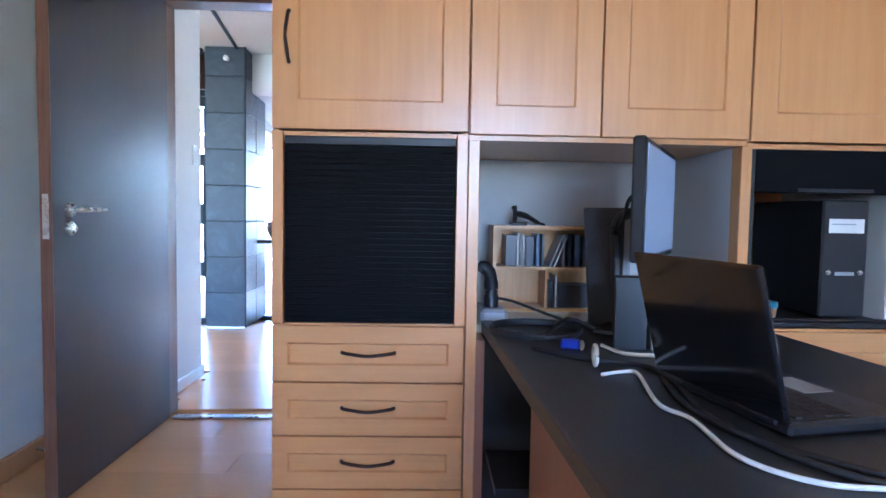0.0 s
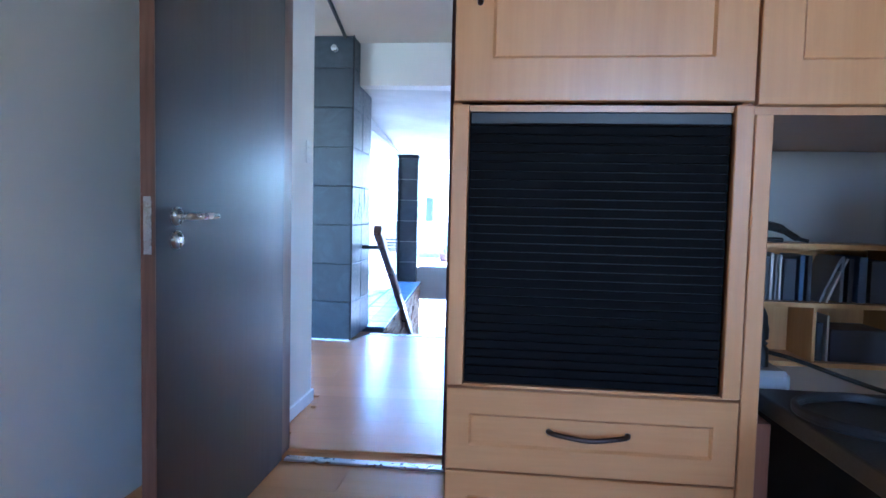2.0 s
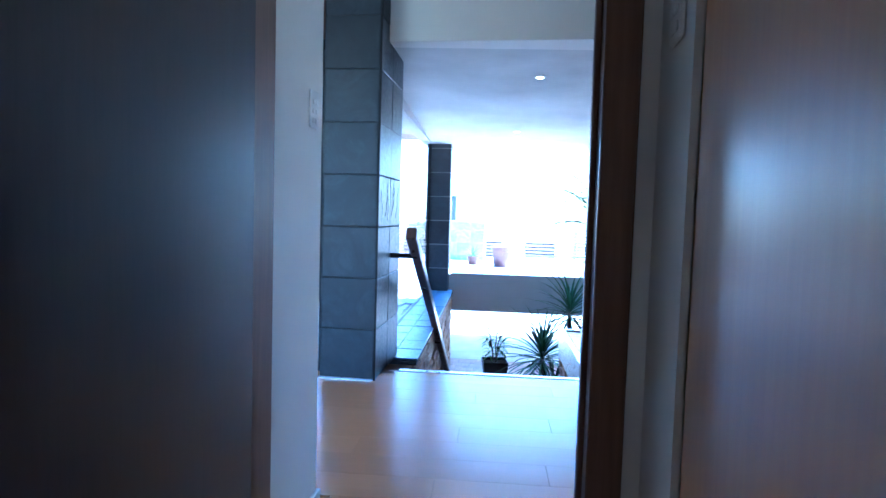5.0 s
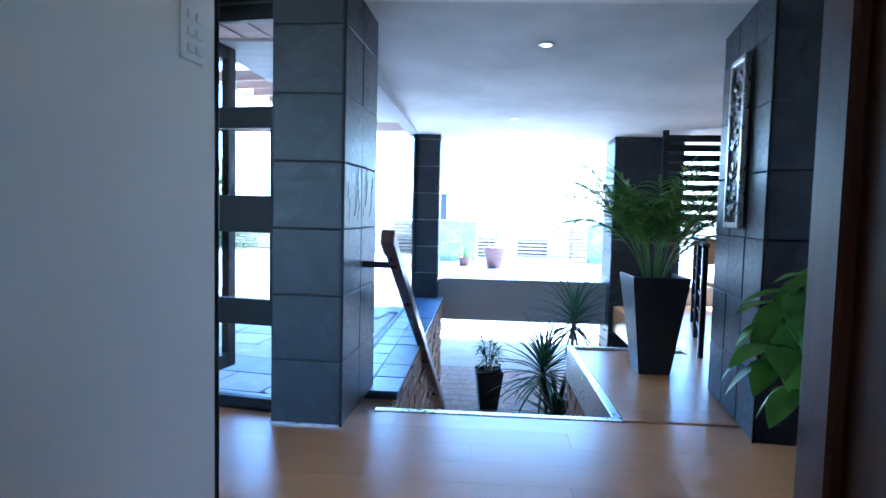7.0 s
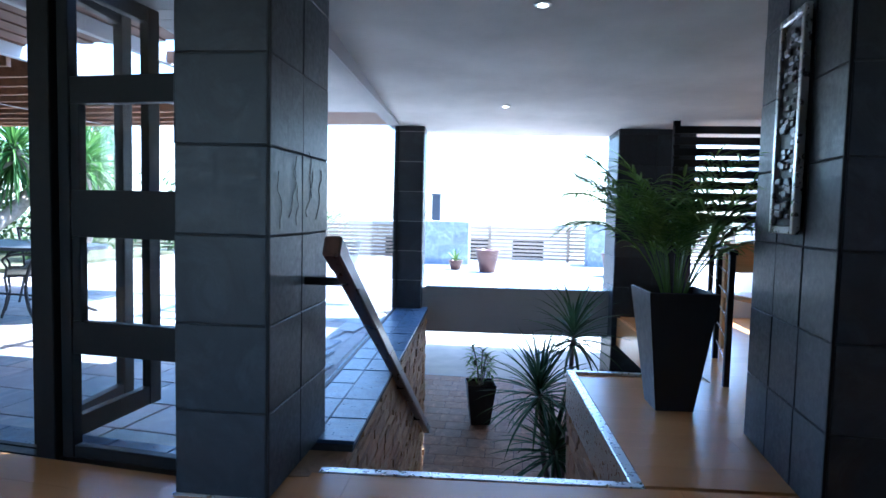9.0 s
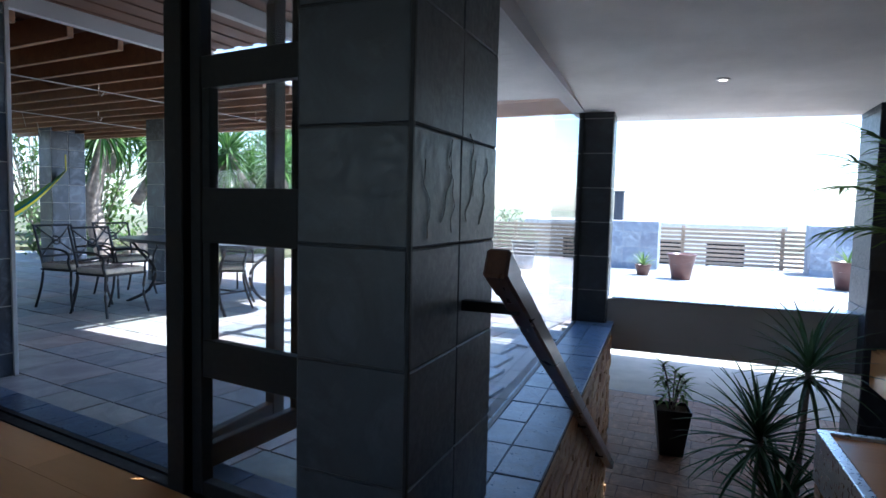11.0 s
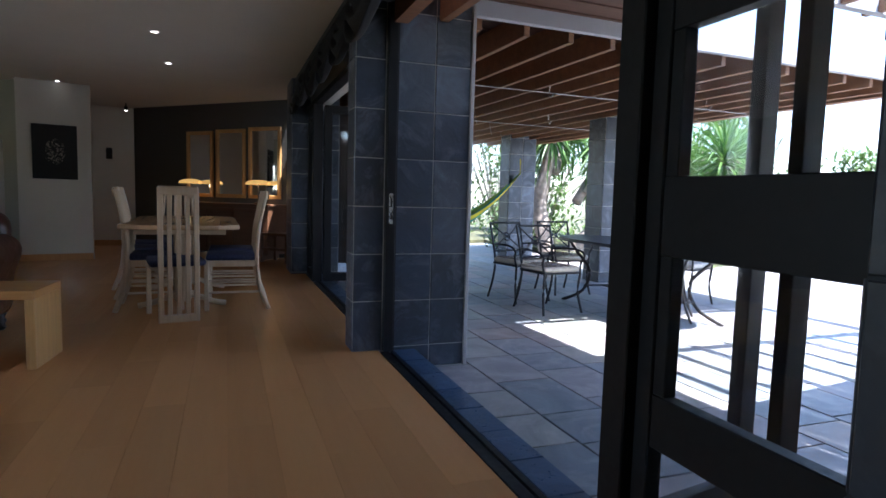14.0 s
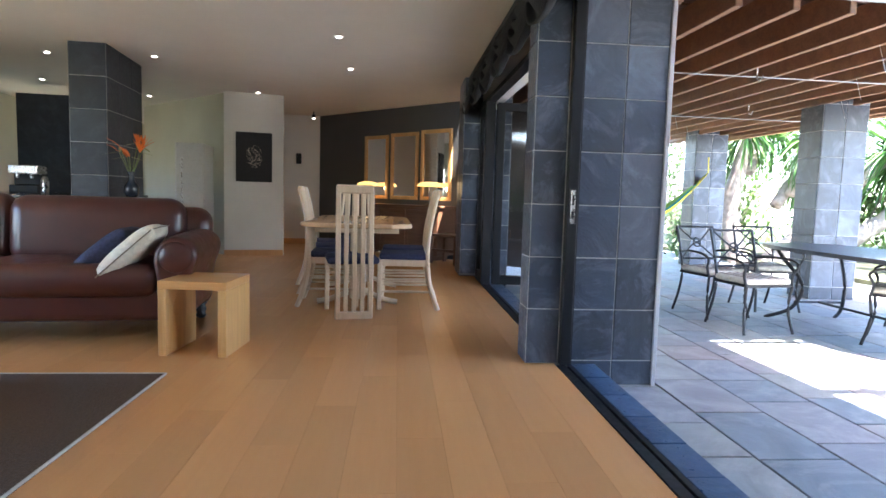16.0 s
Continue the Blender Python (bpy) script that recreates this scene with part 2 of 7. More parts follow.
HALL_CEIL = plaster("bare_concrete_ceiling", (0.56, 0.55, 0.52), 0.85, 0.16)
BEAM_PAINT = plaster("grey_beam", (0.42, 0.42, 0.43))
BLACK_FRAME = plain("black_aluminium", (0.008, 0.008, 0.009), 0.5, 0.0, 0.1, spec=0.3)
BLACK_MATT = plain("black_plastic", (0.012, 0.012, 0.013), 0.45, vary=0.15, scale=20)
BLACK_GLOSS = plain("glossy_black", (0.01, 0.01, 0.012), 0.12, vary=0.05)
SHUTTER = plain("shutter_black", (0.006, 0.006, 0.007), 0.6, vary=0.1, spec=0.04)
STEEL = plain("brushed_steel", (0.62, 0.61, 0.59), 0.28, 1.0, 0.05)
BRONZE = plain("dark_bronze", (0.045, 0.028, 0.022), 0.35, 0.7, 0.15)
ALU = plain("aluminium_edge", (0.60, 0.60, 0.60), 0.3, 1.0, 0.05)
GLASS = glass_mat("clear_glass")
MIRROR = plain("mirror_silver", (0.85, 0.86, 0.86), 0.02, 1.0, 0.0)
DESK = plain("charcoal_laminate", (0.029, 0.029, 0.030), 0.42, vary=0.12, scale=60)
LEATHER = plain("oxblood_leather", (0.060, 0.0155, 0.011), 0.34, vary=0.18, scale=5, bump_amt=0.1)
POT_BLACK = plain("black_planter", (0.018, 0.018, 0.022), 0.4, vary=0.12, scale=6)
POT_BROWN = plain("brown_glazed_pot", (0.12, 0.055, 0.045), 0.35, vary=0.15, scale=6)
SOIL = plain("soil", (0.05, 0.035, 0.025), 0.95, vary=0.4, scale=30, bump_amt=0.8)
CLOTH_BLACK = plain("black_cloth", (0.006, 0.0055, 0.0065), 0.85, vary=0.25, scale=40, bump_amt=0.3)
CLOTH_BLUE = plain("navy_cloth", (0.035, 0.038, 0.085), 0.85, vary=0.35, scale=60, bump_amt=0.4)
CLOTH_CREAM = plain("cream_cloth", (0.62, 0.57, 0.48), 0.85, vary=0.12, scale=40, bump_amt=0.3)
RUG = plain("brown_rug", (0.098, 0.063, 0.041), 0.95, vary=0.3, scale=90, bump_amt=0.9)
IRON = plain("wrought_iron", (0.03, 0.03, 0.032), 0.42, 0.4, 0.2)
WHITE_PLASTIC = plain("white_plastic", (0.72, 0.71, 0.68), 0.35, vary=0.03)
GREY_PLASTIC = plain("grey_plastic", (0.33, 0.34, 0.36), 0.4, vary=0.05)
BARK = plain("palm_bark", (0.30, 0.25, 0.21), 0.85, vary=0.35, scale=12, bump_amt=0.9)
PALM_GREEN = foliage("palm_leaf", (0.035, 0.10, 0.02), (0.13, 0.25, 0.05))
PARLOUR_GREEN = foliage("parlour_palm_leaf", (0.08, 0.19, 0.03), (0.24, 0.38, 0.08))
YUCCA_GREEN = foliage("yucca_leaf", (0.03, 0.07, 0.03), (0.07, 0.13, 0.05))
LEAF_GREEN = foliage("broad_leaf", (0.09, 0.24, 0.03), (0.19, 0.42, 0.06), 0.35)
GARDEN_GREEN = foliage("garden_leaf", (0.06, 0.12, 0.03), (0.20, 0.30, 0.09))


# building helpers
def link_mesh(name, bm, material, parent=None):
    bmesh.ops.recalc_face_normals(bm, faces=bm.faces)
    me = bpy.data.meshes.new(name)
    bm.to_mesh(me)
    bm.free()
    for m in material if isinstance(material, (list, tuple)) else [material]:
        me.materials.append(m)
    ob = new(name, me)
    ob.parent = parent
    return ob


def part(name, bm, material, parent, label=""):
    ob = link_mesh(name, bm, material, parent)
    return tagged(ob, label)


def setting(name, bm, material, label, category="", m=None):
    ob = link_mesh(name, bm, material)
    if m is not None:
        ob.matrix_world = m
    return tagged(ob, label, category or name.split("_")[0], kind="structure")


def thing(name, m, label, category, group=""):
    ob = new(name)
    ob.empty_display_size = 0.1
    ob.matrix_basis = m
    return tagged(ob, label, category, group)


def smooth(ob):
    for p in ob.data.polygons:
        p.use_smooth = True
    return ob


def box(bm, x0, x1, y0, y1, z0, z1, bevel=0.0, segments=1, m=None):
    r = bmesh.ops.create_cube(bm, size=1)
    vs = r["verts"]
    for v in vs:
        v.co = Vector(((x0 + x1) / 2 + v.co.x * (x1 - x0), (y0 + y1) / 2 + v.co.y * (y1 - y0), (z0 + z1) / 2 + v.co.z * (z1 - z0)))
    if bevel:
        edges = list({e for v in vs for e in v.link_edges})
        r2 = bmesh.ops.bevel(bm, geom=edges, offset=bevel, segments=segments, affect="EDGES", profile=0.5)
        vs = list({v for f in r2["faces"] for v in f.verts} | {v for v in vs if v.is_valid})
    if m is not None:
        bmesh.ops.transform(bm, matrix=m, verts=vs)
    return vs


def boxes(*specs, bevel=0.0):
    bm = bmesh.new()
    for s in specs:
        box(bm, *s, bevel=bevel)
    return bm


def prism(bm, pts, z0, z1):
    lo, hi = [bm.verts.new((x, y, z0)) for x, y in pts], [bm.verts.new((x, y, z1)) for x, y in pts]
    bm.faces.new(lo[::-1])
    bm.faces.new(hi)
    for i in range(len(pts)):
        j = (i + 1) % len(pts)
        bm.faces.new((lo[i], lo[j], hi[j], hi[i]))
    return bm


def frustum(bm, w0, d0, w1, d1, z0, z1, x=0.0, y=0.0):
    """Four-sided taper from w0 x d0 at z0 to w1 x d1 at z1."""
    a = [bm.verts.new((x + sx * w0 / 2, y + sy * d0 / 2, z0)) for sx, sy in ((-1, -1), (1, -1), (1, 1), (-1, 1))]
    b = [bm.verts.new((x + sx * w1 / 2, y + sy * d1 / 2, z1)) for sx, sy in ((-1, -1), (1, -1), (1, 1), (-1, 1))]
    bm.faces.new(a[::-1])
    bm.faces.new(b)
    for i in range(4):
        j = (i + 1) % 4
        bm.faces.new((a[i], a[j], b[j], b[i]))
    return bm


def tube(bm, pts, radius, sides=8, flat=1.0, cap=True):
    """A round bar along a path; radius may be a list; flat squeezes it across."""
    pts = [Vector(p) for p in pts]
    rad = radius if isinstance(radius, (list, tuple)) else [radius] * len(pts)
    rings, up = [], Vector((0, 0, 1))
    for i, p in enumerate(pts):
        d = (pts[min(i + 1, len(pts) - 1)] - pts[max(i - 1, 0)]).normalized()
        a = d.cross(up)
        if a.length < 1e-3:
            a = d.cross(Vector((0, 1, 0)))
        a.normalize()
        b = a.cross(d).normalized()
        rings.append([bm.verts.new(p + (a * math.cos(t) * flat + b * math.sin(t)) * rad[i]) for t in (2 * math.pi * k / sides for k in range(sides))])
    for r0, r1 in zip(rings, rings[1:]):
        for k in range(sides):
            bm.faces.new((r0[k], r0[(k + 1) % sides], r1[(k + 1) % sides], r1[k]))
    if cap:
        bm.faces.new(rings[0][::-1])
        bm.faces.new(rings[-1])
    return bm


def lathe(bm, profile, sides=16, x=0.0, y=0.0, z=0.0):
    """A turned shape from (radius, height) pairs."""
    rings = [[bm.verts.new((x + r * math.cos(2 * math.pi * k / sides), y + r * math.sin(2 * math.pi * k / sides), z + h)) for k in range(sides)] for r, h in profile]
    for r0, r1 in zip(rings, rings[1:]):
        for k in range(sides):
            bm.faces.new((r0[k], r0[(k + 1) % sides], r1[(k + 1) % sides], r1[k]))
    bm.faces.new(rings[0][::-1])
    bm.faces.new(rings[-1])
    return bm


def curve_pts(pts, n=6):
    """Catmull-Rom through points."""
    P = [Vector(p) for p in pts]
    out = []
    for i in range(len(P) - 1):
        p0, p1, p2, p3 = P[max(i - 1, 0)], P[i], P[i + 1], P[min(i + 2, len(P) - 1)]
        for k in range(n):
            t = k / n
            out.append(0.5 * (2 * p1 + (p2 - p0) * t + (2 * p0 - 5 * p1 + 4 * p2 - p3) * t * t + (3 * p1 - p0 - 3 * p2 + p3) * t ** 3))
    return out + [P[-1]]


def pillow(bm, w, d, h, nx=14, ny=14, edge=0.35, m=None):
    """A stuffed cushion, w by d, h thick at the middle."""
    sheets = []
    for side in (1, -1):
        g = []
        for i in range(nx + 1):
            row = []
            for j in range(ny + 1):
                u, v = 2 * i / nx - 1, 2 * j / ny - 1
                k = max(0.0, (1 - abs(u) ** 3) * (1 - abs(v) ** 3)) ** edge
                pinch = 1 - 0.06 * (u * u * (1 - abs(v)) + v * v * (1 - abs(u)))
                row.append(bm.verts.new((u * w / 2 * pinch, v * d / 2 * pinch, side * h / 2 * k)))
            g.append(row)
        sheets.append(g)
        for i in range(nx):
            for j in range(ny):
                bm.faces.new((g[i][j], g[i + 1][j], g[i + 1][j + 1], g[i][j + 1]))
    allv = [v for g in sheets for r in g for v in r]
    bmesh.ops.remove_doubles(bm, verts=allv, dist=1e-5)
    if m is not None:
        bmesh.ops.transform(bm, matrix=m, verts=[v for v in allv if v.is_valid])
    return bm


PIECES = {}


def piece_mesh(w, h, t, inset, mat):
    """A slab in the x-z plane, facing -y, with a chamfered face; shared by size."""
    key = (round(w, 3), round(h, 3), round(t, 3), mat.name)
    if key not in PIECES:
        bm = bmesh.new()
        c = inset
        rings = []
        for y, k in ((t * 0.0, 0), (-t + c, 0), (-t, c)):
            rings.append([bm.verts.new((sx * (w / 2 - k), y, sz * (h / 2 - k))) for sx, sz in ((-1, -1), (1, -1), (1, 1), (-1, 1))])
        for a, b in zip(rings, rings[1:]):
            for i in range(4):
                bm.faces.new((a[i], a[(i + 1) % 4], b[(i + 1) % 4], b[i]))
        bm.faces.new(rings[-1])
        bmesh.ops.recalc_face_normals(bm, faces=bm.faces)
        me = bpy.data.meshes.new("piece")
        bm.to_mesh(me)
        bm.free()
        me.materials.append(mat)
        PIECES[key] = me
    return PIECES[key]


RNG = random.Random(7)


def clad_face(parent, m, width, z0, z1, cols, zlines, mat, thick=0.007, gap=0.006, jitter=0.003, name="tile"):
    """Tiles on an upright face; m puts local x along the face and -y outwards."""
    zs = [z0] + [z for z in zlines if z0 + 0.03 < z < z1 - 0.03] + [z1]
    xs = [i * width / cols for i in range(cols + 1)]
    for za, zb in zip(zs, zs[1:]):
        for xa, xb in zip(xs, xs[1:]):
            ob = new(name, piece_mesh(xb - xa - gap, zb - za - gap, thick, 0.003, mat))
            ob.parent = parent
            ob.matrix_basis = m @ pose((xa + xb) / 2, RNG.uniform(0, jitter), (za + zb) / 2, RNG.uniform(-0.4, 0.4), RNG.choice((0, 180)), RNG.uniform(-0.4, 0.4))


def clad_pillar(name, m, w, d, z0, z1, tile_h, cols_w, cols_d, mat, label, faces="FLRB", start=0.0, grout=GROUT):
    """An upright pillar whose faces are clad in tiles: F at y=0, B at y=d, L at x=0, R at x=w."""
    core = setting(name, boxes((0, w, 0, d, z0, z1)), grout, label, "pillar", m)
    zl = [start + i * tile_h for i in range(-9, 12)]
    spec = {"F": (pose(0, 0, 0), w, cols_w), "R": (pose(w, 0, 0, 0, 0, 90), d, cols_d), "L": (pose(0, d, 0, 0, 0, -90), d, cols_d), "B": (pose(w, d, 0, 0, 0, 180), w, cols_w)}
    for k in faces:
        mm, width, cols = spec[k]
        clad_face(core, mm, width, z0, z1, cols, zl, mat)
    return core


CEIL = 2.48
M_F = pose(-2.48, 5.485, 0, 0, 0, -5.83)  # along the glazed front
LIV = pose(0, 0.125, 0)                   # the living room's origin
PATIO = -0.136                            # patio level
OUT = pose(-1.6, 4.325, 1.03) @ Matrix.Scale(1.1, 4) @ pose(1.6, -4.2, -1.03)


def out(x, y, r=0.0, z=PATIO):
    """A pose on the patio."""
    return pose(-1.6 + 1.1 * (x + 1.6), 4.325 + 1.1 * (y - 4.2), z, 0, 0, r)


M_S = pose(-1.50, 5.57, 0, 0, 0, 3.3)     # along the stair hall
LOWER = -2.34

# ground and outdoor levels
setting("ground", boxes((-900, 900, -400, 1600, -3.2, -2.6)), plain("dry_ground", (0.20, 0.20, 0.13), 0.95, vary=0.35, scale=0.2), "pale dry ground running to the horizon", "ground")
patio_base = setting("patio", prism(prism(bmesh.new(), [(-15, 6.07), (-2.05, 5.67), (-2.27, 10.02), (-2.27, 18.8), (-15, 18.8)], -0.7, PATIO - 0.026), [(-2.27, 10.02), (7, 10.55), (7, 18.8), (-2.27, 18.8)], -0.33, PATIO - 0.027), GROUT, "slate-paved patio with pale joints", "patio")
setting("garden_bed", boxes((-40, -15.01, 4, 40, -0.6, -0.06), (-15, -8.2, 18.81, 40, -0.6, -0.15), (-15.0, -9.2, 12.2, 17.1, -0.5, -0.06)), plain("garden_soil", (0.10, 0.10, 0.05), 0.95, vary=0.5, scale=3, bump_amt=0.6), "planted garden bed beside the patio", "garden")
setting("lower_outdoor_paving", boxes((-20, 20, 15.4, 60, -2.6, -2.36)), plain("pale_paving", (0.42, 0.40, 0.36), 0.8, vary=0.15, scale=2), "pale sunlit paving of the lower garden", "paving")

# study walls
setting("wall_study_west", boxes((-1.78, -1.63, -2.6, 2.94, 0, CEIL)), WHITE_WALL, "plain white study wall", "wall")
setting("wall_study_south", boxes((-1.78, 0.0, -2.65, -2.5, 0, CEIL), (1.2, 2.75, -2.65, -2.5, 0, CEIL), (0.0, 1.2, -2.65, -2.5, 0, 0.9), (0.0, 1.2, -2.65, -2.5, 2.0, CEIL)), WHITE_WALL, "white study wall with an assumed, unseen window", "wall")
setting("wall_study_east", boxes((2.6, 2.75, -2.5, 3.1, 0, CEIL)), WHITE_WALL, "white study wall", "wall")
setting("wall_door", boxes((-1.78, -1.39, 2.94, 3.04, 0, CEIL), (-0.548, 2.6, 2.94, 3.04, 0, CEIL), (-1.39, -0.548, 2.94, 3.04, 2.08, CEIL)), WHITE_WALL, "white wall with the study doorway", "wall")
setting("ceiling_study", boxes((-1.78, 2.75, -2.65, 3.04, CEIL, CEIL + 0.15)), CEILING, "white study ceiling", "ceiling")
# hall and living walls
setting("wall_hall_west", boxes((-1.58, -1.45, 3.04, 3.725, 0, CEIL), bevel=0.006), WHITE_WALL, "white hall wall ending in a corner", "wall")
setting("wall_living_east", boxes((-1.93, -1.79, -1.2, 2.94, 0, CEIL), (-1.79, -1.581, 2.94, 3.725, 0, CEIL)), WHITE_WALL, "white living room wall", "wall")
# the wide opening is unseen, added to let light onto the living room floor
setting("wall_living_south", boxes((-17, -12.6, -1.15, -1.0, 0, CEIL), (-11.4, -6.4, -1.15, -1.0, 0, CEIL), (-2.8, -1.79, -1.15, -1.0, 0, CEIL), (-12.6, -11.4, -1.15, -1.0, 0, 1.1), (-12.6, -11.4, -1.15, -1.0, 1.75, CEIL),
                                   (-6.4, -2.8, -1.15, -1.0, 0, 0.45), (-6.4, -2.8, -1.15, -1.0, 2.35, CEIL)), CREAM_WALL, "cream living room wall with the kitchen window and an added, unseen one", "wall")
# unseen wall; its window opening is added for the hall's fill lamp
setting("wall_hall_east", boxes((2.2, 2.35, 3.04, 4.3, 0, CEIL), (2.2, 2.35, 5.0, 6.4, 0, CEIL), (2.2, 2.35, 4.3, 5.0, 0, 1.3), (2.2, 2.35, 4.3, 5.0, 1.9, CEIL)), WHITE_WALL, "white wall closing the hall", "wall")
setting("window_hall_east", boxes((2.25, 2.3, 4.3, 4.35, 1.3, 1.9), (2.25, 2.3, 4.95, 5.0, 1.3, 1.9), (2.25, 2.3, 4.35, 4.95, 1.3, 1.35), (2.25, 2.3, 4.35, 4.95, 1.85, 1.9)), BLACK_FRAME, "black frame of an added, unseen hall window", "window frame")
setting("wall_art", prism(bmesh.new(), [(-11.42, 2.63), (-11.30, 2.60), (-11.42, 3.46), (-11.54, 3.46)][::-1], 0, CEIL), ART_WALL, "short white wall that carries a picture", "wall", m=LIV)
setting("wall_kitchen_passage", prism(bmesh.new(), [(-13.6, 0.80), (-11.42, 2.62), (-11.50, 2.72), (-13.7, 0.9)], 0, CEIL), CREAM_WALL, "cream wall running to the kitchen", "wall", m=LIV)
setting("wall_alcove", boxes((-13.9, -13.72, 2.5, 4.02, 0, CEIL)), WHITE_WALL, "white alcove wall", "wall", m=LIV)
setting("wall_alcove_side", boxes((-13.72, -11.5, 2.70, 2.82, 0, CEIL)), WHITE_WALL, "white alcove side wall", "wall", m=LIV)
setting("wall_dark", prism(bmesh.new(), [(-13.70, 3.95), (-9.3, 7.52), (-9.4, 7.66), (-13.8, 4.09)], 0, CEIL), GREY_WALL, "dark grey feature wall set at an angle", "wall", m=LIV)
setting("wall_kitchen_west", boxes((-17, -16.8, -1.0, 2.7, 0, CEIL)), CREAM_WALL, "cream kitchen wall", "wall")
cp = prism(bmesh.new(), [(-17, -1.15), (-1.79, -1.15), (-1.79, 3.04), (2.35, 3.04), (2.35, 5.49), (-1.6, 5.49), (-2.48, 5.575), (-10.3, 6.375), (-17, 6.2)][::1], CEIL, CEIL + 0.2)
setting("ceiling_living", cp, CEILING, "pale flat living room ceiling", "ceiling")
# skirting
for nm, spec in (("baseboard_study", (-1.63, -1.612, -2.5, 2.90, 0, 0.09)), ("baseboard_hall", (-1.45, -1.435, 3.06, 3.727, 0, 0.07))):
    setting(nm, boxes(spec, bevel=0.004), BEECH if "study" in nm else WHITE_PLASTIC, "low skirting board", "baseboard")
setting("baseboard_art", prism(bmesh.new(), [(-11.30, 2.60), (-11.285, 2.60), (-11.405, 3.46), (-11.42, 3.46)][::-1], 0, 0.09), BEECH, "low wooden skirting board", "baseboard", m=LIV)
setting("baseboard_alcove", boxes((-13.72, -13.70, 2.82, 3.9, 0, 0.1)), BEECH, "low wooden skirting board", "baseboard", m=LIV)

# floors: body with the stair opening; boards are laid last
fb = bmesh.new()
prism(fb, [(-17, -1.15), (2.6, -2.5), (2.6, 3.0), (2.35, 5.68), (-1.50, 5.545), (-2.02, 5.42), (-2.48, 5.455), (-10.6, 6.285), (-17, 6.4)], -0.3, -0.012)
setting("floor", fb, FLOOR_STUFF, "warm laminate plank floor", "floor")
sf = bmesh.new()
box(sf, 1.22, 3.9, 0.0, 1.68, -0.3, -0.012)
box(sf, 2.05, 3.9, 1.68, 6.0, -0.3, -0.012)
setting("floor_landing", sf, FLOOR_STUFF, "plank landing beside the stair opening", "floor", M_S)
setting("floor_threshold", boxes((-1.30, -0.58, 2.93, 2.975, -0.005, 0.006), bevel=0.003), ALU, "metal floor strip in the doorway", "threshold")

# stair hall
setting("wall_bulkhead", prism(bmesh.new(), [(-1.66, 5.49), (2.35, 5.49), (2.35, 5.95), (-1.66, 5.62)], 2.127, CEIL + 0.2), WHITE_WALL, "white bulkhead over the stair opening", "wall")
hc = bmesh.new()
vs = [(-0.30, 0.02, 2.13), (3.9, 0.02, 2.13), (3.9, 4.5, 1.945), (-0.30, 4.5, 1.945)]
lo, hi = [hc.verts.new(v) for v in vs], [hc.verts.new((x, y, z + 0.2)) for x, y, z in vs]
hc.faces.new(lo[::-1]), hc.faces.new(hi)
for i in range(4):
    hc.faces.new((lo[i], lo[(i + 1) % 4], hi[(i + 1) % 4], hi[i]))
setting("ceiling_stair_hall", hc, HALL_CEIL, "raw grey plaster ceiling sloping over the stairs", "ceiling", M_S)
setting("trim_stair_ceiling", boxes((-0.42, -0.30, 0.3, 4.3, 1.965, 2.2)), BEAM_PAINT, "painted edge beam along the ceiling", "trim", M_S)
setting("beam", boxes((-0.05, 3.9, 4.16, 4.34, -0.26, 0.235), bevel=0.008), BEAM_PAINT, "grey plastered beam across the stair opening", "beam", M_S)
setting("trim_beam_top", boxes((0.0, 2.0, 4.15, 4.36, 0.235, 0.247)), ALU, "pale metal window sill strip", "trim", M_S)
setting("wall_stair_left", boxes((-0.35, 0.0, 0.0, 4.12, LOWER, -0.03)), STONE, "stone-clad stair wall", "wall", M_S)
setting("wall_stair_right", boxes((1.215, 1.30, 0.0, 1.68, LOWER, -0.30), (1.215, 1.30, 0.0, 1.68, -0.30, -0.03)), STONE, "stone-clad wall under the landing", "wall", M_S)
setting("wall_lower_back", boxes((-4, 0.0, -0.2, 0.0, LOWER, -0.31), (0.0, 5, -0.2, -0.01, LOWER, -0.31)), WHITE_WALL, "white wall behind the stairs below", "wall", M_S)
setting("wall_lower_sides", boxes((-6.2, -6.0, 5, 15.4, LOWER, -0.3), (2.42, 2.6, 5, 15.4, LOWER, -0.33)), WHITE_WALL, "white walls of the lower room", "wall")
low = setting("floor_lower", boxes((-6, 5, 5.4, 15.4, LOWER - 0.2, LOWER - 0.012)), GROUT_DARK, "brown slate floor of the lower room", "floor")
st = bmesh.new()
for i in range(12):
    box(st, 0.0, 1.21, 0.02 + i * 0.24, 0.30 + i * 0.24, -0.195 * (i + 1) - 0.10, -0.195 * (i + 1))
setting("stairs", st, TERRA, "brown slate stair flight going down", "stairs", M_S)
for nm, spec in (("trim_stair_front", (-0.05, 1.24, -0.03, 0.02, -0.25, 0.006)), ("trim_stair_side", (1.19, 1.24, 0.02, 1.70, -0.25, 0.006)), ("trim_stair_end", (1.24, 2.08, 1.66, 1.70, -0.25, 0.006))):
    setting(nm, boxes(spec, bevel=0.004), ALU, "brushed aluminium edge of the stair opening", "trim", M_S)
ledge = setting("wall_ledge", boxes((-0.345, 0.028, 0.26, 4.14, -0.03, -0.002)), GROUT_DARK, "ledge paved with slate tinted sky blue beside the stairs", "ledge", M_S)

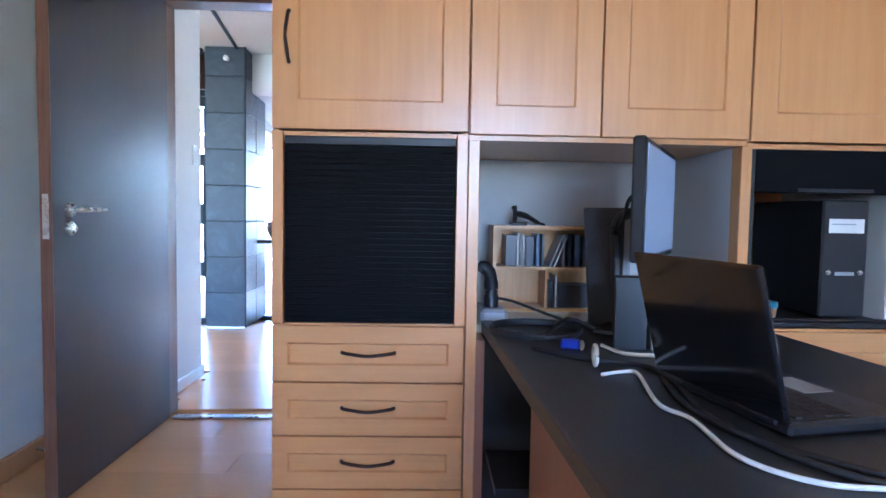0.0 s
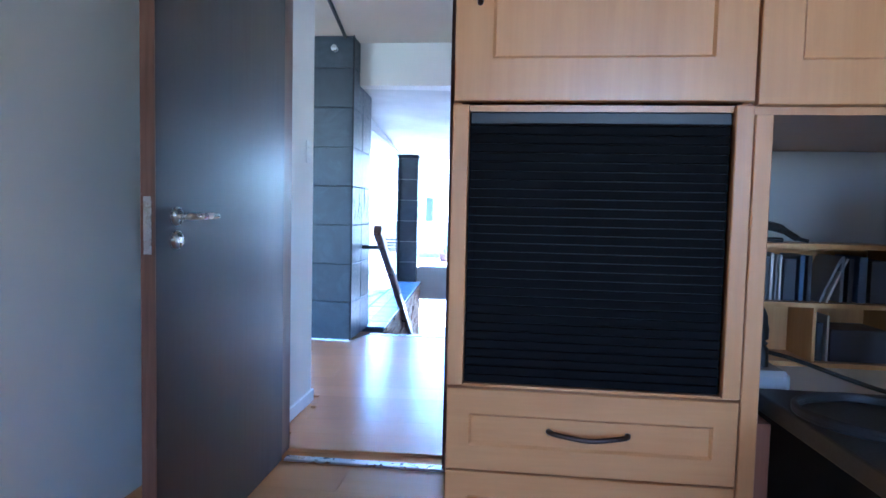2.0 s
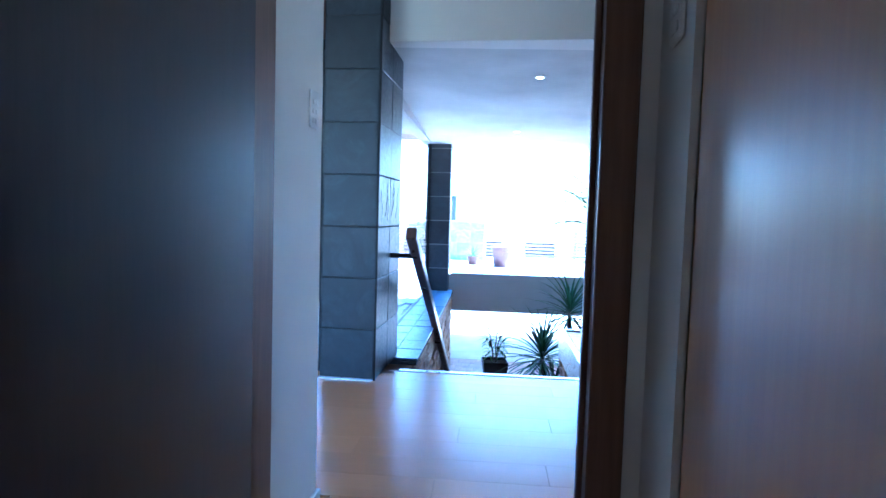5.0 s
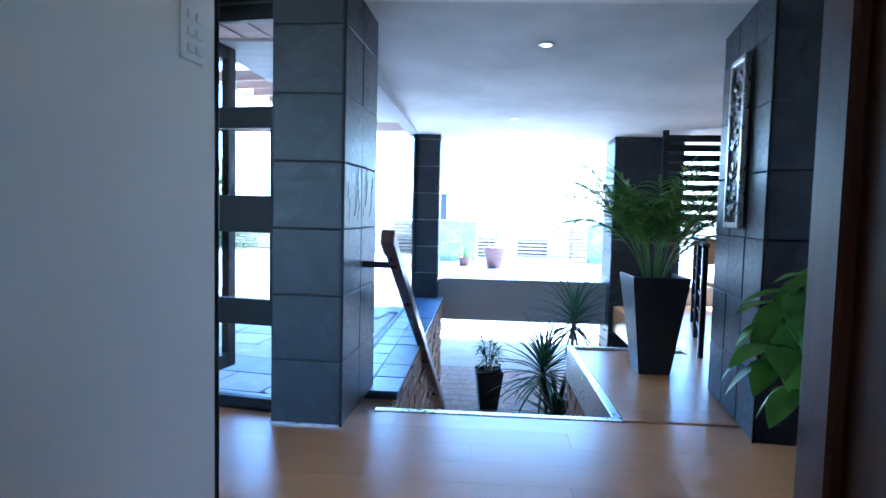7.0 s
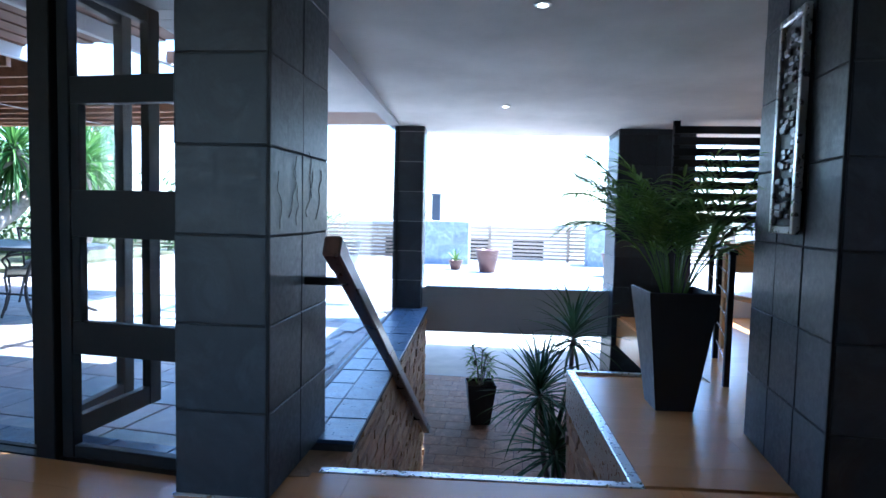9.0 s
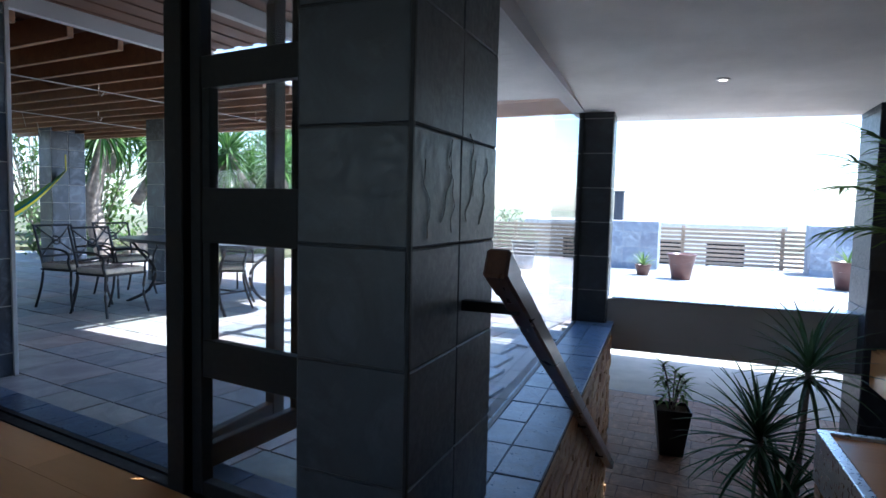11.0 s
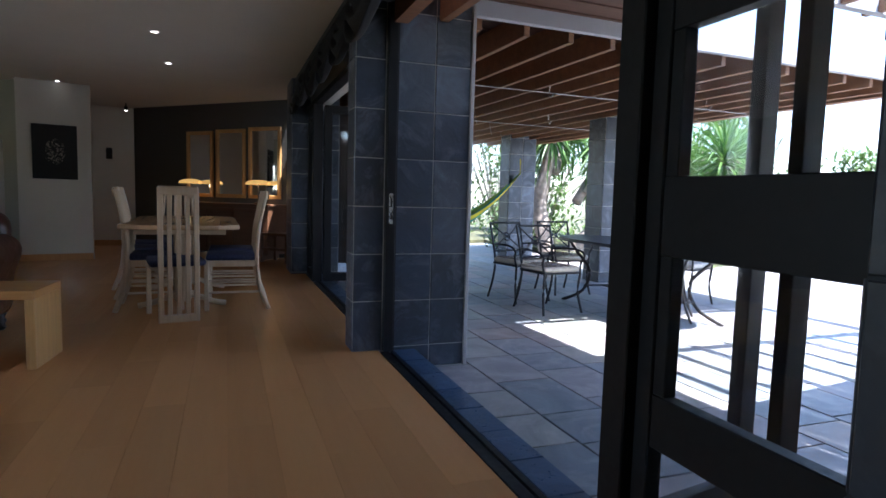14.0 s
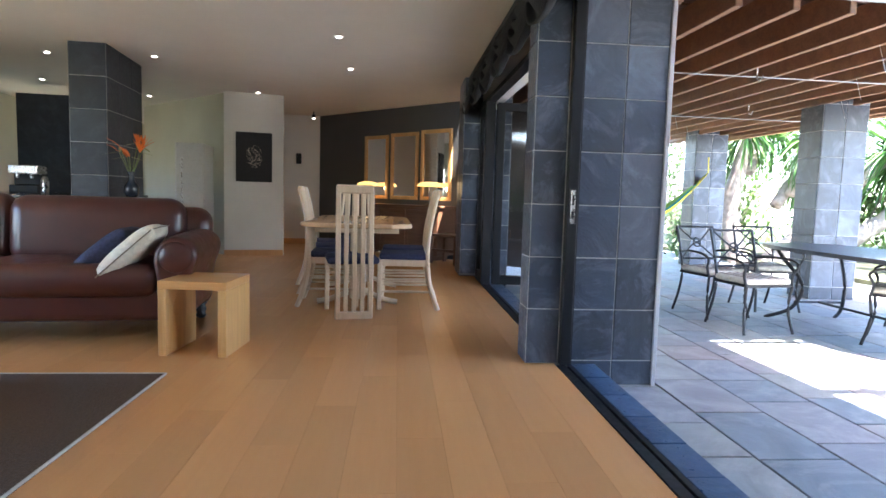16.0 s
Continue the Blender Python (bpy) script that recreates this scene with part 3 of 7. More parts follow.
# pillars
clad_pillar("pillar_stair", pose(-2.0, 5.285, 0, 0, 0, 0.5), 0.345, 0.66, 0, CEIL, 0.318, 1, 2, SLATE, "dark slate-tiled pillar beside the stairs", start=0.0, grout=GROUT_DARK)
clad_pillar("pillar_stair_far", M_S @ pose(-0.35, 4.0, 0), 0.31, 0.32, -0.03, 1.97, 0.318, 1, 1, SLATE, "slim slate-tiled pillar at the window corner")
clad_pillar("pillar_window", M_S @ pose(2.0, 3.98, 0), 0.78, 0.5, LOWER, 1.97, 0.318, 2, 1, SLATE, "dark slate-tiled pillar beside the window", grout=GROUT_DARK)
clad_pillar("pillar_picture", pose(0.30, 5.45, 0, 0, 0, -4.0), 0.38, 0.86, 0, 2.6, 0.318, 1, 3, SLATE, "dark slate-tiled pillar that carries a picture", grout=GROUT_DARK)
clad_pillar("pillar_front_inner", M_F @ pose(-2.96, -0.205, 0), 0.205, 0.20, 0, CEIL, 0.317, 1, 1, SLATE_OUT, "slate-tiled pillar inside the glazed front", "FLR", 0.02)
clad_pillar("pillar_front_outer", M_F @ pose(-3.30, 0.07, 0), 0.545, 0.53, PATIO, CEIL, 0.317, 2, 2, SLATE_OUT, "blue-grey slate-tiled pillar of the glazed front", "LRB", 0.02)
clad_pillar("pillar_front_end", M_F @ pose(-7.3, -0.2, 0), 0.6, 0.6, PATIO, CEIL, 0.317, 2, 2, SLATE_OUT, "slate-tiled pillar at the end of the glazed front", "FRB", 0.02)
for k, (x, y) in enumerate(((-7.9, 9.53), (-11.0, 10.05))):
    clad_pillar("pillar_patio_%d" % (k + 1), out(x, y, -5.83, 0), 0.40, 0.58, PATIO, 2.40, 0.317, 1, 2, SLATE_OUT, "blue slate-tiled patio pillar holding the pergola", "FLRB", 0.02)
clad_pillar("pillar_chimney", LIV @ pose(-9.75, 1.56, 0, 0, 0, 0), 1.12, 0.36, 0, CEIL, 0.34, 3, 1, SLATE, "dark slate-tiled column between kitchen and living room", "FRB", 0.1)

PS = pose(-2.0, 5.285, 0, 0, 0, 0.5)
setting("trim_pillar_stair", boxes((0.343, 0.356, -0.013, 0.0, 0, CEIL), bevel=0.002), BLACK_FRAME, "dark corner bead of the slate pillar", "trim", PS)
setting("trim_pillar_picture", boxes((-0.012, 0.0, -0.012, 0.0, 0, CEIL - 0.01), bevel=0.002), BLACK_FRAME, "dark corner bead of the slate pillar", "trim", pose(0.30, 5.45, 0, 0, 0, -4.0))
setting("trim_pillar_foot", boxes((-0.006, 0.342, -0.016, -0.009, 0.0, 0.012), bevel=0.002), ALU, "thin metal strip along the pillar foot", "trim", PS)

# front: sill, track, lintel
setting("floor_track", boxes((-2.70, -0.26, -0.02, 0.03, -0.02, 0.004), (-6.8, -3.2, -0.02, 0.03, -0.02, 0.004), (-2.70, -0.26, 0.045, 0.07, -0.02, 0.004), (-6.8, -3.2, 0.045, 0.07, -0.02, 0.004)), BLACK_FRAME, "black sliding door track in the floor", "track", M_F)
sill = setting("floor_sill", boxes((-2.745, 0.46, 0.075, 0.235, -0.2, -0.016), (-6.7, -3.21, 0.075, 0.235, -0.2, -0.016)), GROUT_DARK, "sill of slate tiles tinted sky blue along the doors", "sill", M_F)
setting("wall_front_lintel", boxes((-7.3, -2.95, 0.03, 0.2, 2.10, CEIL + 0.2)), WHITE_WALL, "white lintel above the glass doors", "lintel", M_F)
setting("wall_front_lintel_wood", boxes((-2.70, 0.40, 0.03, 0.12, 2.15, CEIL + 0.2)), RAFTER, "brown timber lintel above the sliding doors", "lintel", M_F)
# unseen sheet added to keep sun out between roof and lintel
setting("roof_flashing", boxes((-8.2, 0.5, 0.16, 1.15, 2.475, 2.50)), ALU, "added metal sheet closing the gap over the pergola edge", "flashing", M_F)
setting("trim_pillar_front", boxes((-2.762, -2.735, 0.588, 0.615, PATIO, 2.4), bevel=0.003), BEAM_PAINT, "pale corner trim of the slate pillar", "trim", M_F)


# ---- study ----
def panel_front(w, h, t=0.02, border=0.06, recess=0.006):
    """A cabinet front in the x-z plane facing -y, centred on x, from z=0, with a sunk field."""
    bm = bmesh.new()
    x, by = w / 2, border
    bx = border * 0.9
    outer = [(-x, 0), (x, 0), (x, h), (-x, h)]
    inner = [(-x + bx, by), (x - bx, by), (x - bx, h - by), (-x + bx, h - by)]
    field = [(-x + bx + 0.006, by + 0.006), (x - bx - 0.006, by + 0.006), (x - bx - 0.006, h - by - 0.006), (-x + bx + 0.006, h - by - 0.006)]
    c = 0.002
    rings = [[bm.verts.new((px, t, pz)) for px, pz in outer], [bm.verts.new((px, c, pz)) for px, pz in outer],
             [bm.verts.new((px * (1 - c / x), 0, c + pz * (1 - 2 * c / h))) for px, pz in outer],
             [bm.verts.new((px, 0, pz)) for px, pz in inner], [bm.verts.new((px, recess, pz)) for px, pz in field]]
    for a, b in zip(rings, rings[1:]):
        for i in range(4):
            bm.faces.new((a[i], a[(i + 1) % 4], b[(i + 1) % 4], b[i]))
    bm.faces.new(rings[-1])
    bm.faces.new(rings[0][::-1])
    return bm


def wave_handle(length=0.16, upright=False):
    bm = bmesh.new()
    L = length / 2
    pts = [(-L, 0.002, 0.003), (-L * 0.9, -0.014, 0.004), (-L * 0.5, -0.022, 0.001), (0, -0.023, -0.003), (L * 0.5, -0.022, 0.001), (L * 0.9, -0.014, 0.004), (L, 0.002, 0.003)]
    if upright:
        pts = [(z, y, x) for x, y, z in pts]
    tube(bm, curve_pts(pts, 4), [0.0065] * 3 + [0.0055] * 19 + [0.0065] * 3, 8)
    return bm


def front(name, unit, x0, x1, z0, z1, mat, handle="", border=0.06):
    f = part(name, panel_front(x1 - x0 - 0.004, z1 - z0 - 0.004, border=border), mat, unit)
    f.location = ((x0 + x1) / 2, -0.021, z0 + 0.002)
    if handle == "level":
        h = part("handle", wave_handle(0.16), BRONZE, f, "dark bronze wavy handle")
        h.location = (0, 0, (z1 - z0) * 0.5)
        smooth(h)
    elif handle:
        h = part("handle", wave_handle(0.15, True), BRONZE, f, "dark bronze wavy handle")
        h.location = (0.048 - (x1 - x0) / 2, 0, 0.27)
        smooth(h)
    return f


def tambour(unit, x0, x1, z0, z1, y=0.012):
    """Roller shutter of thin level slats."""
    n = round((z1 - z0) / 0.0185)
    me = None
    for i in range(n):
        if me is None:
            bm = bmesh.new()
            box(bm, x0, x1, y, y + 0.008, 0.0004, 0.0178, bevel=0.0016)
            ob = part("slat", bm, SHUTTER, unit)
            me = ob.data
        else:
            ob = new("slat", me)
            ob.parent = unit
        ob.location = (0, 0, z0 + i * (z1 - z0) / n)
    part("shutter_backing", boxes((x0, x1, y + 0.009, y + 0.013, z0, z1)), BLACK_MATT, unit)


Y0 = 1.80
# tall unit with drawers and roller shutter
unit = thing("storage_cabinet", pose(-0.5, Y0, 0), "tall beech cabinet with drawers and black roller shutter", "cabinet", "wall of study cabinets")
for spec in ((0, 0.018, 0, 0.9, 0, 2.42), (0.572, 0.59, 0, 0.9, 0, 2.42), (0.018, 0.572, 0.88, 0.9, 0, 2.42), (0.018, 0.572, 0, 0.88, 0.688, 0.700), (0.018, 0.572, 0, 0.88, 1.272, 1.285), (0.018, 0.572, 0, 0.88, 2.40, 2.42), (0.018, 0.572, 0.02, 0.88, 0, 0.02)):
    part("panel", boxes(spec), BEECH, unit)
part("stile", boxes((0.0, 0.034, -0.018, 0.0, 0.700, 1.284), bevel=0.002), BEECH, unit)
part("stile", boxes((0.556, 0.59, -0.018, 0.0, 0.700, 1.284), bevel=0.002), BEECH, unit)
tambour(unit, 0.035, 0.555, 0.702, 1.245, 0.004)
part("shutter_box", boxes((0.035, 0.555, 0.0, 0.03, 1.246, 1.272), bevel=0.003), BLACK_MATT, unit)
for a, b in ((0.012, 0.184), (0.184, 0.352), (0.352, 0.520), (0.520, 0.697)):
    front("drawer", unit, 0, 0.59, a, b, BEECH_H, "level", 0.052)
front("door", unit, 0, 0.59, 1.288, 2.40, BEECH, "upright", 0.085)

# overhead unit over the desk niche
unit = thing("wall_cabinet", pose(0.092, Y0, 1.268), "beech overhead cabinet with two framed doors", "cabinet", "wall of study cabinets")
for spec in ((0, 0.018, 0, 0.62, 0, 1.15), (0.84, 0.858, 0, 0.62, 0, 1.15), (0.018, 0.84, 0.0, 0.62, 0.0, 0.018), (0.018, 0.84, 0.6, 0.62, 0.018, 1.15)):
    part("panel", boxes(spec), BEECH, unit)
front("door", unit, 0, 0.40, 0.014, 1.13, BEECH, "", 0.085)
front("door", unit, 0.40, 0.858, 0.014, 1.13, BEECH, "", 0.085)
niche = thing("desk_niche", pose(0.092, Y0, 0), "white-lined niche between beech uprights", "niche", "wall of study cabinets")
part("upright", boxes((0.0, 0.034, -0.018, 0.04, 0, 1.266), bevel=0.002), BEECH, niche)
part("upright", boxes((0.836, 0.858, -0.018, 0.04, 0, 1.266), bevel=0.002), BEECH, niche)
for spec in ((0.0, 0.034, 0.041, 0.62, 0, 1.266), (0.836, 0.858, 0.041, 0.62, 0, 1.266), (0.034, 0.836, 0.60, 0.62, 0, 1.266)):
    part("lining_panel", boxes(spec), NICHE_SHADED, niche)
part("worktop", boxes((0.035, 0.835, 0.10, 0.60, 0.655, 0.684), bevel=0.003), WHITE_PLASTIC, niche, "white inner worktop")
# added black sheet that stands for the shade under the worktop
part("modesty_panel", boxes((0.06, 0.80, 0.10, 0.12, 0, 0.654)), BLACK_MATT, niche, "black sheet in place of the dark void under the worktop")
part("side_panel", boxes((0.034, 0.06, -0.015, 0.30, 0, 0.654)), RED_WOOD, niche)

# right unit with computer bay
unit = thing("storage_cabinet", pose(0.952, Y0, 0), "beech cabinet with open black computer bay", "cabinet", "wall of study cabinets")
for spec in ((0, 0.018, 0, 0.66, 0, 2.42), (1.60, 1.64, 0, 0.66, 0, 2.42), (0.018, 1.6, 0.63, 0.66, 0, 2.42), (0.018, 1.6, 0, 0.62, 0.688, 0.700), (0.018, 1.6, 0.0, 0.62, 1.26, 1.275), (0.018, 1.6, 0, 0.62, 2.40, 2.42)):
    part("panel", boxes(spec), BEECH, unit)
part("bay_lining", boxes((0.019, 0.03, 0.0, 0.62, 0.701, 1.258), (0.03, 0.30, 0.55, 0.56, 0.701, 1.258)), BLACK_MATT, unit, "black lining of the bay")
part("bay_side", boxes((0.48, 0.50, 0.02, 0.6, 0.701, 1.258)), WHITE_WALL, unit, "white bay divider")
part("shutter_box", boxes((0.03, 1.0, 0.0, 0.04, 1.125, 1.258), bevel=0.004), SHUTTER, unit, "rolled-up black shutter")
part("shutter_grip", boxes((0.16, 0.40, -0.012, 0.0, 1.130, 1.140)), BLACK_MATT, unit)
front("door", unit, 0.0, 0.82, 1.278, 2.40, BEECH, "", 0.085)
front("door", unit, 0.82, 1.64, 1.278, 2.40, BEECH, "", 0.085)
for a, b in ((0.18, 0.43), (0.43, 0.695)):
    front("drawer", unit, 0, 0.82, a, b, BEECH_H, "level", 0.06)

tower = thing("computer_tower", pose(1.30, 1.83, 0.733), "black computer tower with a white label", "computer")
part("case", boxes((-0.075, 0.075, 0, 0.40, 0, 0.375), bevel=0.006), BLACK_MATT, tower)
part("label_strip", boxes((-0.055, 0.058, -0.002, 0.0, 0.27, 0.315)), WHITE_PLASTIC, tower, "white paper label")
part("text_bar", boxes((-0.048, 0.03, -0.003, -0.002, 0.296, 0.300)), GREY_PLASTIC, tower)
for x in (-0.052, 0.052):
    bm = lathe(bmesh.new(), [(0.008, 0), (0.008, 0.004), (0.005, 0.007)], 12)
    k = part("lock_knob", bm, STEEL, tower, "small steel knob")
    k.matrix_basis = pose(x, -0.001, 0.145, 90)
part("drive_slot", boxes((-0.03, 0.032, -0.003, -0.001, 0.135, 0.146)), GREY_PLASTIC, tower)
tray = thing("keyboard_tray", pose(1.22, 1.80, 0.701), "flat black tray under the computer", "tray")
part("plate", boxes((-0.2, 0.24, 0.0, 0.40, 0, 0.024), bevel=0.006), BLACK_MATT, tray)
part("rim", boxes((-0.2, 0.24, -0.004, 0.01, 0.024, 0.032), bevel=0.003), BLACK_MATT, tray)
pot = thing("pill_tub", pose(1.06, 1.84, 0.733), "small clear tub with a blue lid", "tub")
smooth(part("cup", lathe(bmesh.new(), [(0.028, 0), (0.032, 0.03)], 18), plain("amber_tub", (0.35, 0.22, 0.12), 0.3), pot))
part("lid", lathe(bmesh.new(), [(0.034, 0.03), (0.034, 0.046), (0.03, 0.048)], 18), plain("blue_lid", (0.05, 0.22, 0.36), 0.35), pot, "blue screw lid")

# desk
desk = thing("desk", pose(0, 0, 0), "charcoal laminate desk on brown wood panels", "desk")
bm = prism(bmesh.new(), [(0.15, 1.885), (0.24, -0.5), (1.15, -0.5), (1.06, 1.25), (1.02, 1.775), (0.95, 1.775), (0.90, 1.885)], 0.662, 0.700)
bmesh.ops.bevel(bm, geom=[e for e in bm.edges], offset=0.004, segments=2, affect="EDGES", profile=0.5)
part("desktop", bm, DESK, desk)
part("leg_panel", boxes((0.245, 0.265, 0.70, 1.48, 0, 0.661), bevel=0.003), RED_WOOD, desk)
part("leg_panel", boxes((0.98, 1.0, 0.0, 1.2, 0, 0.661), bevel=0.003), RED_WOOD, desk)
part("leg_panel", boxes((0.36, 0.98, 0.02, 0.04, 0, 0.661), bevel=0.003), RED_WOOD, desk)
part("cross_shelf", boxes((0.16, 0.40, 1.50, 1.76, 0.30, 0.32)), BLACK_MATT, desk)

# laptop, opened, its back to the room
lap = thing("laptop", pose(0.53, 0.86, 0.7005, 0, 0, 12) @ Matrix.Diagonal((0.9, 0.88, 0.98, 1)), "open black laptop with glossy lid", "laptop")
part("base", boxes((0.0, 0.27, 0.0, 0.39, 0.004, 0.026), bevel=0.006), BLACK_MATT, lap)
part("palm_rest", boxes((0.012, 0.26, 0.008, 0.382, 0.026, 0.0275)), plain("dark_grey_metal", (0.06, 0.06, 0.065), 0.35, 0.6), lap)
kb = bmesh.new()
for i in range(6):
    for j in range(16):
        box(kb, 0.03 + i * 0.0205, 0.047 + i * 0.0205, 0.02 + j * 0.022, 0.0395 + j * 0.022, 0.0275, 0.031)
tagged(part("keys", kb, BLACK_MATT, lap, "black keyboard keys"), kind="stuff")
part("touchpad", boxes((0.175, 0.245, 0.15, 0.26, 0.0275, 0.0285)), GREY_PLASTIC, lap)
lid = part("lid", boxes((-0.006, 0.006, 0.0, 0.39, 0.0, 0.262), bevel=0.005), BLACK_GLOSS, lap, "glossy black lid")
lid.matrix_basis = pose(0.0, 0, 0.024, 0, -16, 0)
scr = part("screen", boxes((0.0062, 0.0072, 0.012, 0.378, 0.018, 0.25)), BLACK_GLOSS, lid)
for y in (0.06, 0.33):
    part("hinge", tube(bmesh.new(), [(0, y - 0.03, 0.024), (0, y + 0.03, 0.024)], 0.008, 8), BLACK_MATT, lap)

# monitor seen from its edge
mon = thing("monitor", pose(0.625, 1.69, 0.7005, 0, 0, 60), "black flat monitor on an arm stand", "monitor")
part("foot", boxes((-0.11, 0.11, -0.02, 0.14, 0, 0.014), bevel=0.006), BLACK_MATT, mon)
part("arm", tube(bmesh.new(), curve_pts([(0, 0.09, 0.01), (0, 0.10, 0.2), (0, 0.10, 0.33), (0, 0.03, 0.36)], 5), 0.016, 8), BLACK_MATT, mon)
pan = part("panel", boxes((-0.27, 0.27, -0.022, 0.012, 0.225, 0.545), bevel=0.006), BLACK_MATT, mon)
# grey-blue display with a weak emission of the same colour
part("display", boxes((-0.252, 0.252, -0.0245, -0.0222, 0.243, 0.527)), glow("faint_glow_display", (0.24, 0.29, 0.38), 0.010), mon, "grey-blue screen with a faint glow")
lp = bmesh.new()
for k in range(2):
    tube(lp, curve_pts([(-0.02 + k * 0.03, 0.012, 0.42), (-0.03 + k * 0.03, 0.06, 0.40), (-0.02, 0.08, 0.34), (0.0, 0.10, 0.30)], 5), 0.004, 6)
part("cable", lp, BLACK_MATT, mon)

dock = thing("speaker_panel", pose(0.54, 1.835, 0.7005, 0, 0, -31), "tall dark flat panel standing behind the monitor", "panel")
bm = frustum(bmesh.new(), 0.10, 0.05, 0.155, 0.035, 0, 0.37, 0.0, 0.0)
bmesh.ops.bevel(bm, geom=list(bm.edges), offset=0.006, segments=2, affect="EDGES", profile=0.5)
part("body", bm, plain("charcoal_mesh", (0.03, 0.03, 0.034), 0.6, vary=0.25, scale=120, bump_amt=0.4), dock)
part("side_strip", boxes((0.058, 0.075, -0.035, -0.022, 0.02, 0.355)), GREY_PLASTIC, dock)
modem = thing("router", pose(0.52, 1.50, 0.7005, 0, 0, -6), "upright black router with pale ribs", "router")
part("body", prism(bmesh.new(), [(-0.06, -0.02), (0.02, -0.02), (0.03, 0.05), (-0.05, 0.05)], 0.0, 0.185), BLACK_MATT, modem)
for x in (0.031, 0.046):
    part("rib", boxes((x, x + 0.007, -0.025, 0.05, 0, 0.18 - (x - 0.031) * 4), bevel=0.002), GREY_PLASTIC, modem, "pale grey rib")

# small shelf with disc cases
cd = thing("disc_shelf", pose(0.215, 2.17, 0.6845), "small pine shelf holding disc cases", "shelf")
part("frame", boxes((0, 0.012, 0, 0.16, 0, 0.32), (0.40, 0.412, 0, 0.16, 0, 0.32), (0.012, 0.40, 0, 0.16, 0.308, 0.32), (0.012, 0.40, 0, 0.16, 0, 0.012), (0.012, 0.40, 0, 0.16, 0.155, 0.167)), OAK, cd)
part("back_board", boxes((0.012, 0.40, 0.148, 0.158, 0.012, 0.308)), OAK, cd)
part("divider", boxes((0.20, 0.208, 0.01, 0.148, 0.012, 0.155)), OAK, cd)
cols = [plain("case_%s" % n, c, 0.35, vary=0.1) for n, c in (("white", (0.55, 0.55, 0.55)), ("dark", (0.04, 0.04, 0.05)), ("blue", (0.06, 0.10, 0.2)), ("grey", (0.22, 0.22, 0.24)))]
for i, (x, w, h, tilt, c) in enumerate(((0.05, 0.04, 0.115, 0, 1), (0.092, 0.008, 0.125, 0, 0), (0.104, 0.007, 0.12, 0, 3), (0.115, 0.006, 0.12, 0, 0), (0.126, 0.03, 0.11, 0, 1), (0.165, 0.012, 0.12, 0, 2), (0.185, 0.01, 0.12, 0, 1),
                                       (0.215, 0.007, 0.125, 22, 3), (0.232, 0.006, 0.125, 22, 0), (0.265, 0.009, 0.12, 0, 3), (0.285, 0.012, 0.115, 0, 1), (0.31, 0.02, 0.12, 0, 2), (0.34, 0.05, 0.11, 0, 1))):
    ob = tagged(link_mesh("disc_case", boxes((0, w, 0.02, 0.14, 0, h), bevel=0.001), cols[c]), ("white", "black", "blue", "grey")[c] + " plastic disc case on the pine shelf", "disc case", "disc cases on the shelf")
    ob.matrix_basis = pose(0.215 + x, 2.17, 0.6845 + 0.1685, 0, tilt, 0)
for x, w, h, c in ((0.215, 0.016, 0.1, 1), (0.24, 0.006, 0.12, 0), (0.25, 0.14, 0.085, 1)):
    ob = tagged(link_mesh("disc_case", boxes((0, w, 0.02, 0.14, 0, h), bevel=0.001), cols[c]), ("white", "black", "blue", "grey")[c] + " case on the lower shelf", "disc case", "disc cases on the shelf")
    ob.matrix_basis = pose(0.215 + x, 2.17, 0.6845 + 0.0125)

clip = thing("desk_clip_lamp", pose(0.30, 2.24, 1.0050), "small black clip standing on the shelf", "clip")
bm = bmesh.new()
tube(bm, curve_pts([(0.0, 0, 0.0), (0.005, 0, 0.04), (0.0, 0, 0.075)], 4), [0.008, 0.008, 0.008, 0.009, 0.009, 0.009, 0.009, 0.012, 0.008], 8)
part("stem", bm, BLACK_MATT, clip)
part("jaw", tube(bmesh.new(), curve_pts([(0.01, 0, 0.045), (0.05, 0, 0.035), (0.09, 0, 0.012), (0.12, 0, 0.004)], 4), [0.012] * 5 + [0.009] * 4 + [0.005] * 4, 8), BLACK_MATT, clip)
part("base", boxes((-0.015, 0.05, -0.02, 0.02, 0, 0.012), bevel=0.003), BLACK_MATT, clip)

phone = thing("phone_handset", pose(0.188, 1.95, 0.6845), "black cordless handset in a grey cradle", "phone")
part("cradle", boxes((-0.04, 0.05, -0.06, 0.05, 0, 0.05), bevel=0.012), GREY_PLASTIC, phone)
bm = tube(bmesh.new(), curve_pts([(0.0, 0.0, 0.03), (0.0, 0.01, 0.10), (-0.005, 0.0, 0.16), (-0.03, -0.01, 0.185), (-0.045, -0.01, 0.17)], 6), [0.024] * 10 + [0.021] * 10 + [0.018] * 5, 12)
smooth(part("handset", bm, BLACK_MATT, phone))


def cable(name, pts, r, mat, label, n=8):
    ob = tagged(link_mesh(name, tube(bmesh.new(), curve_pts(pts, n), r, 8), mat), label, "cable")
    return smooth(ob)


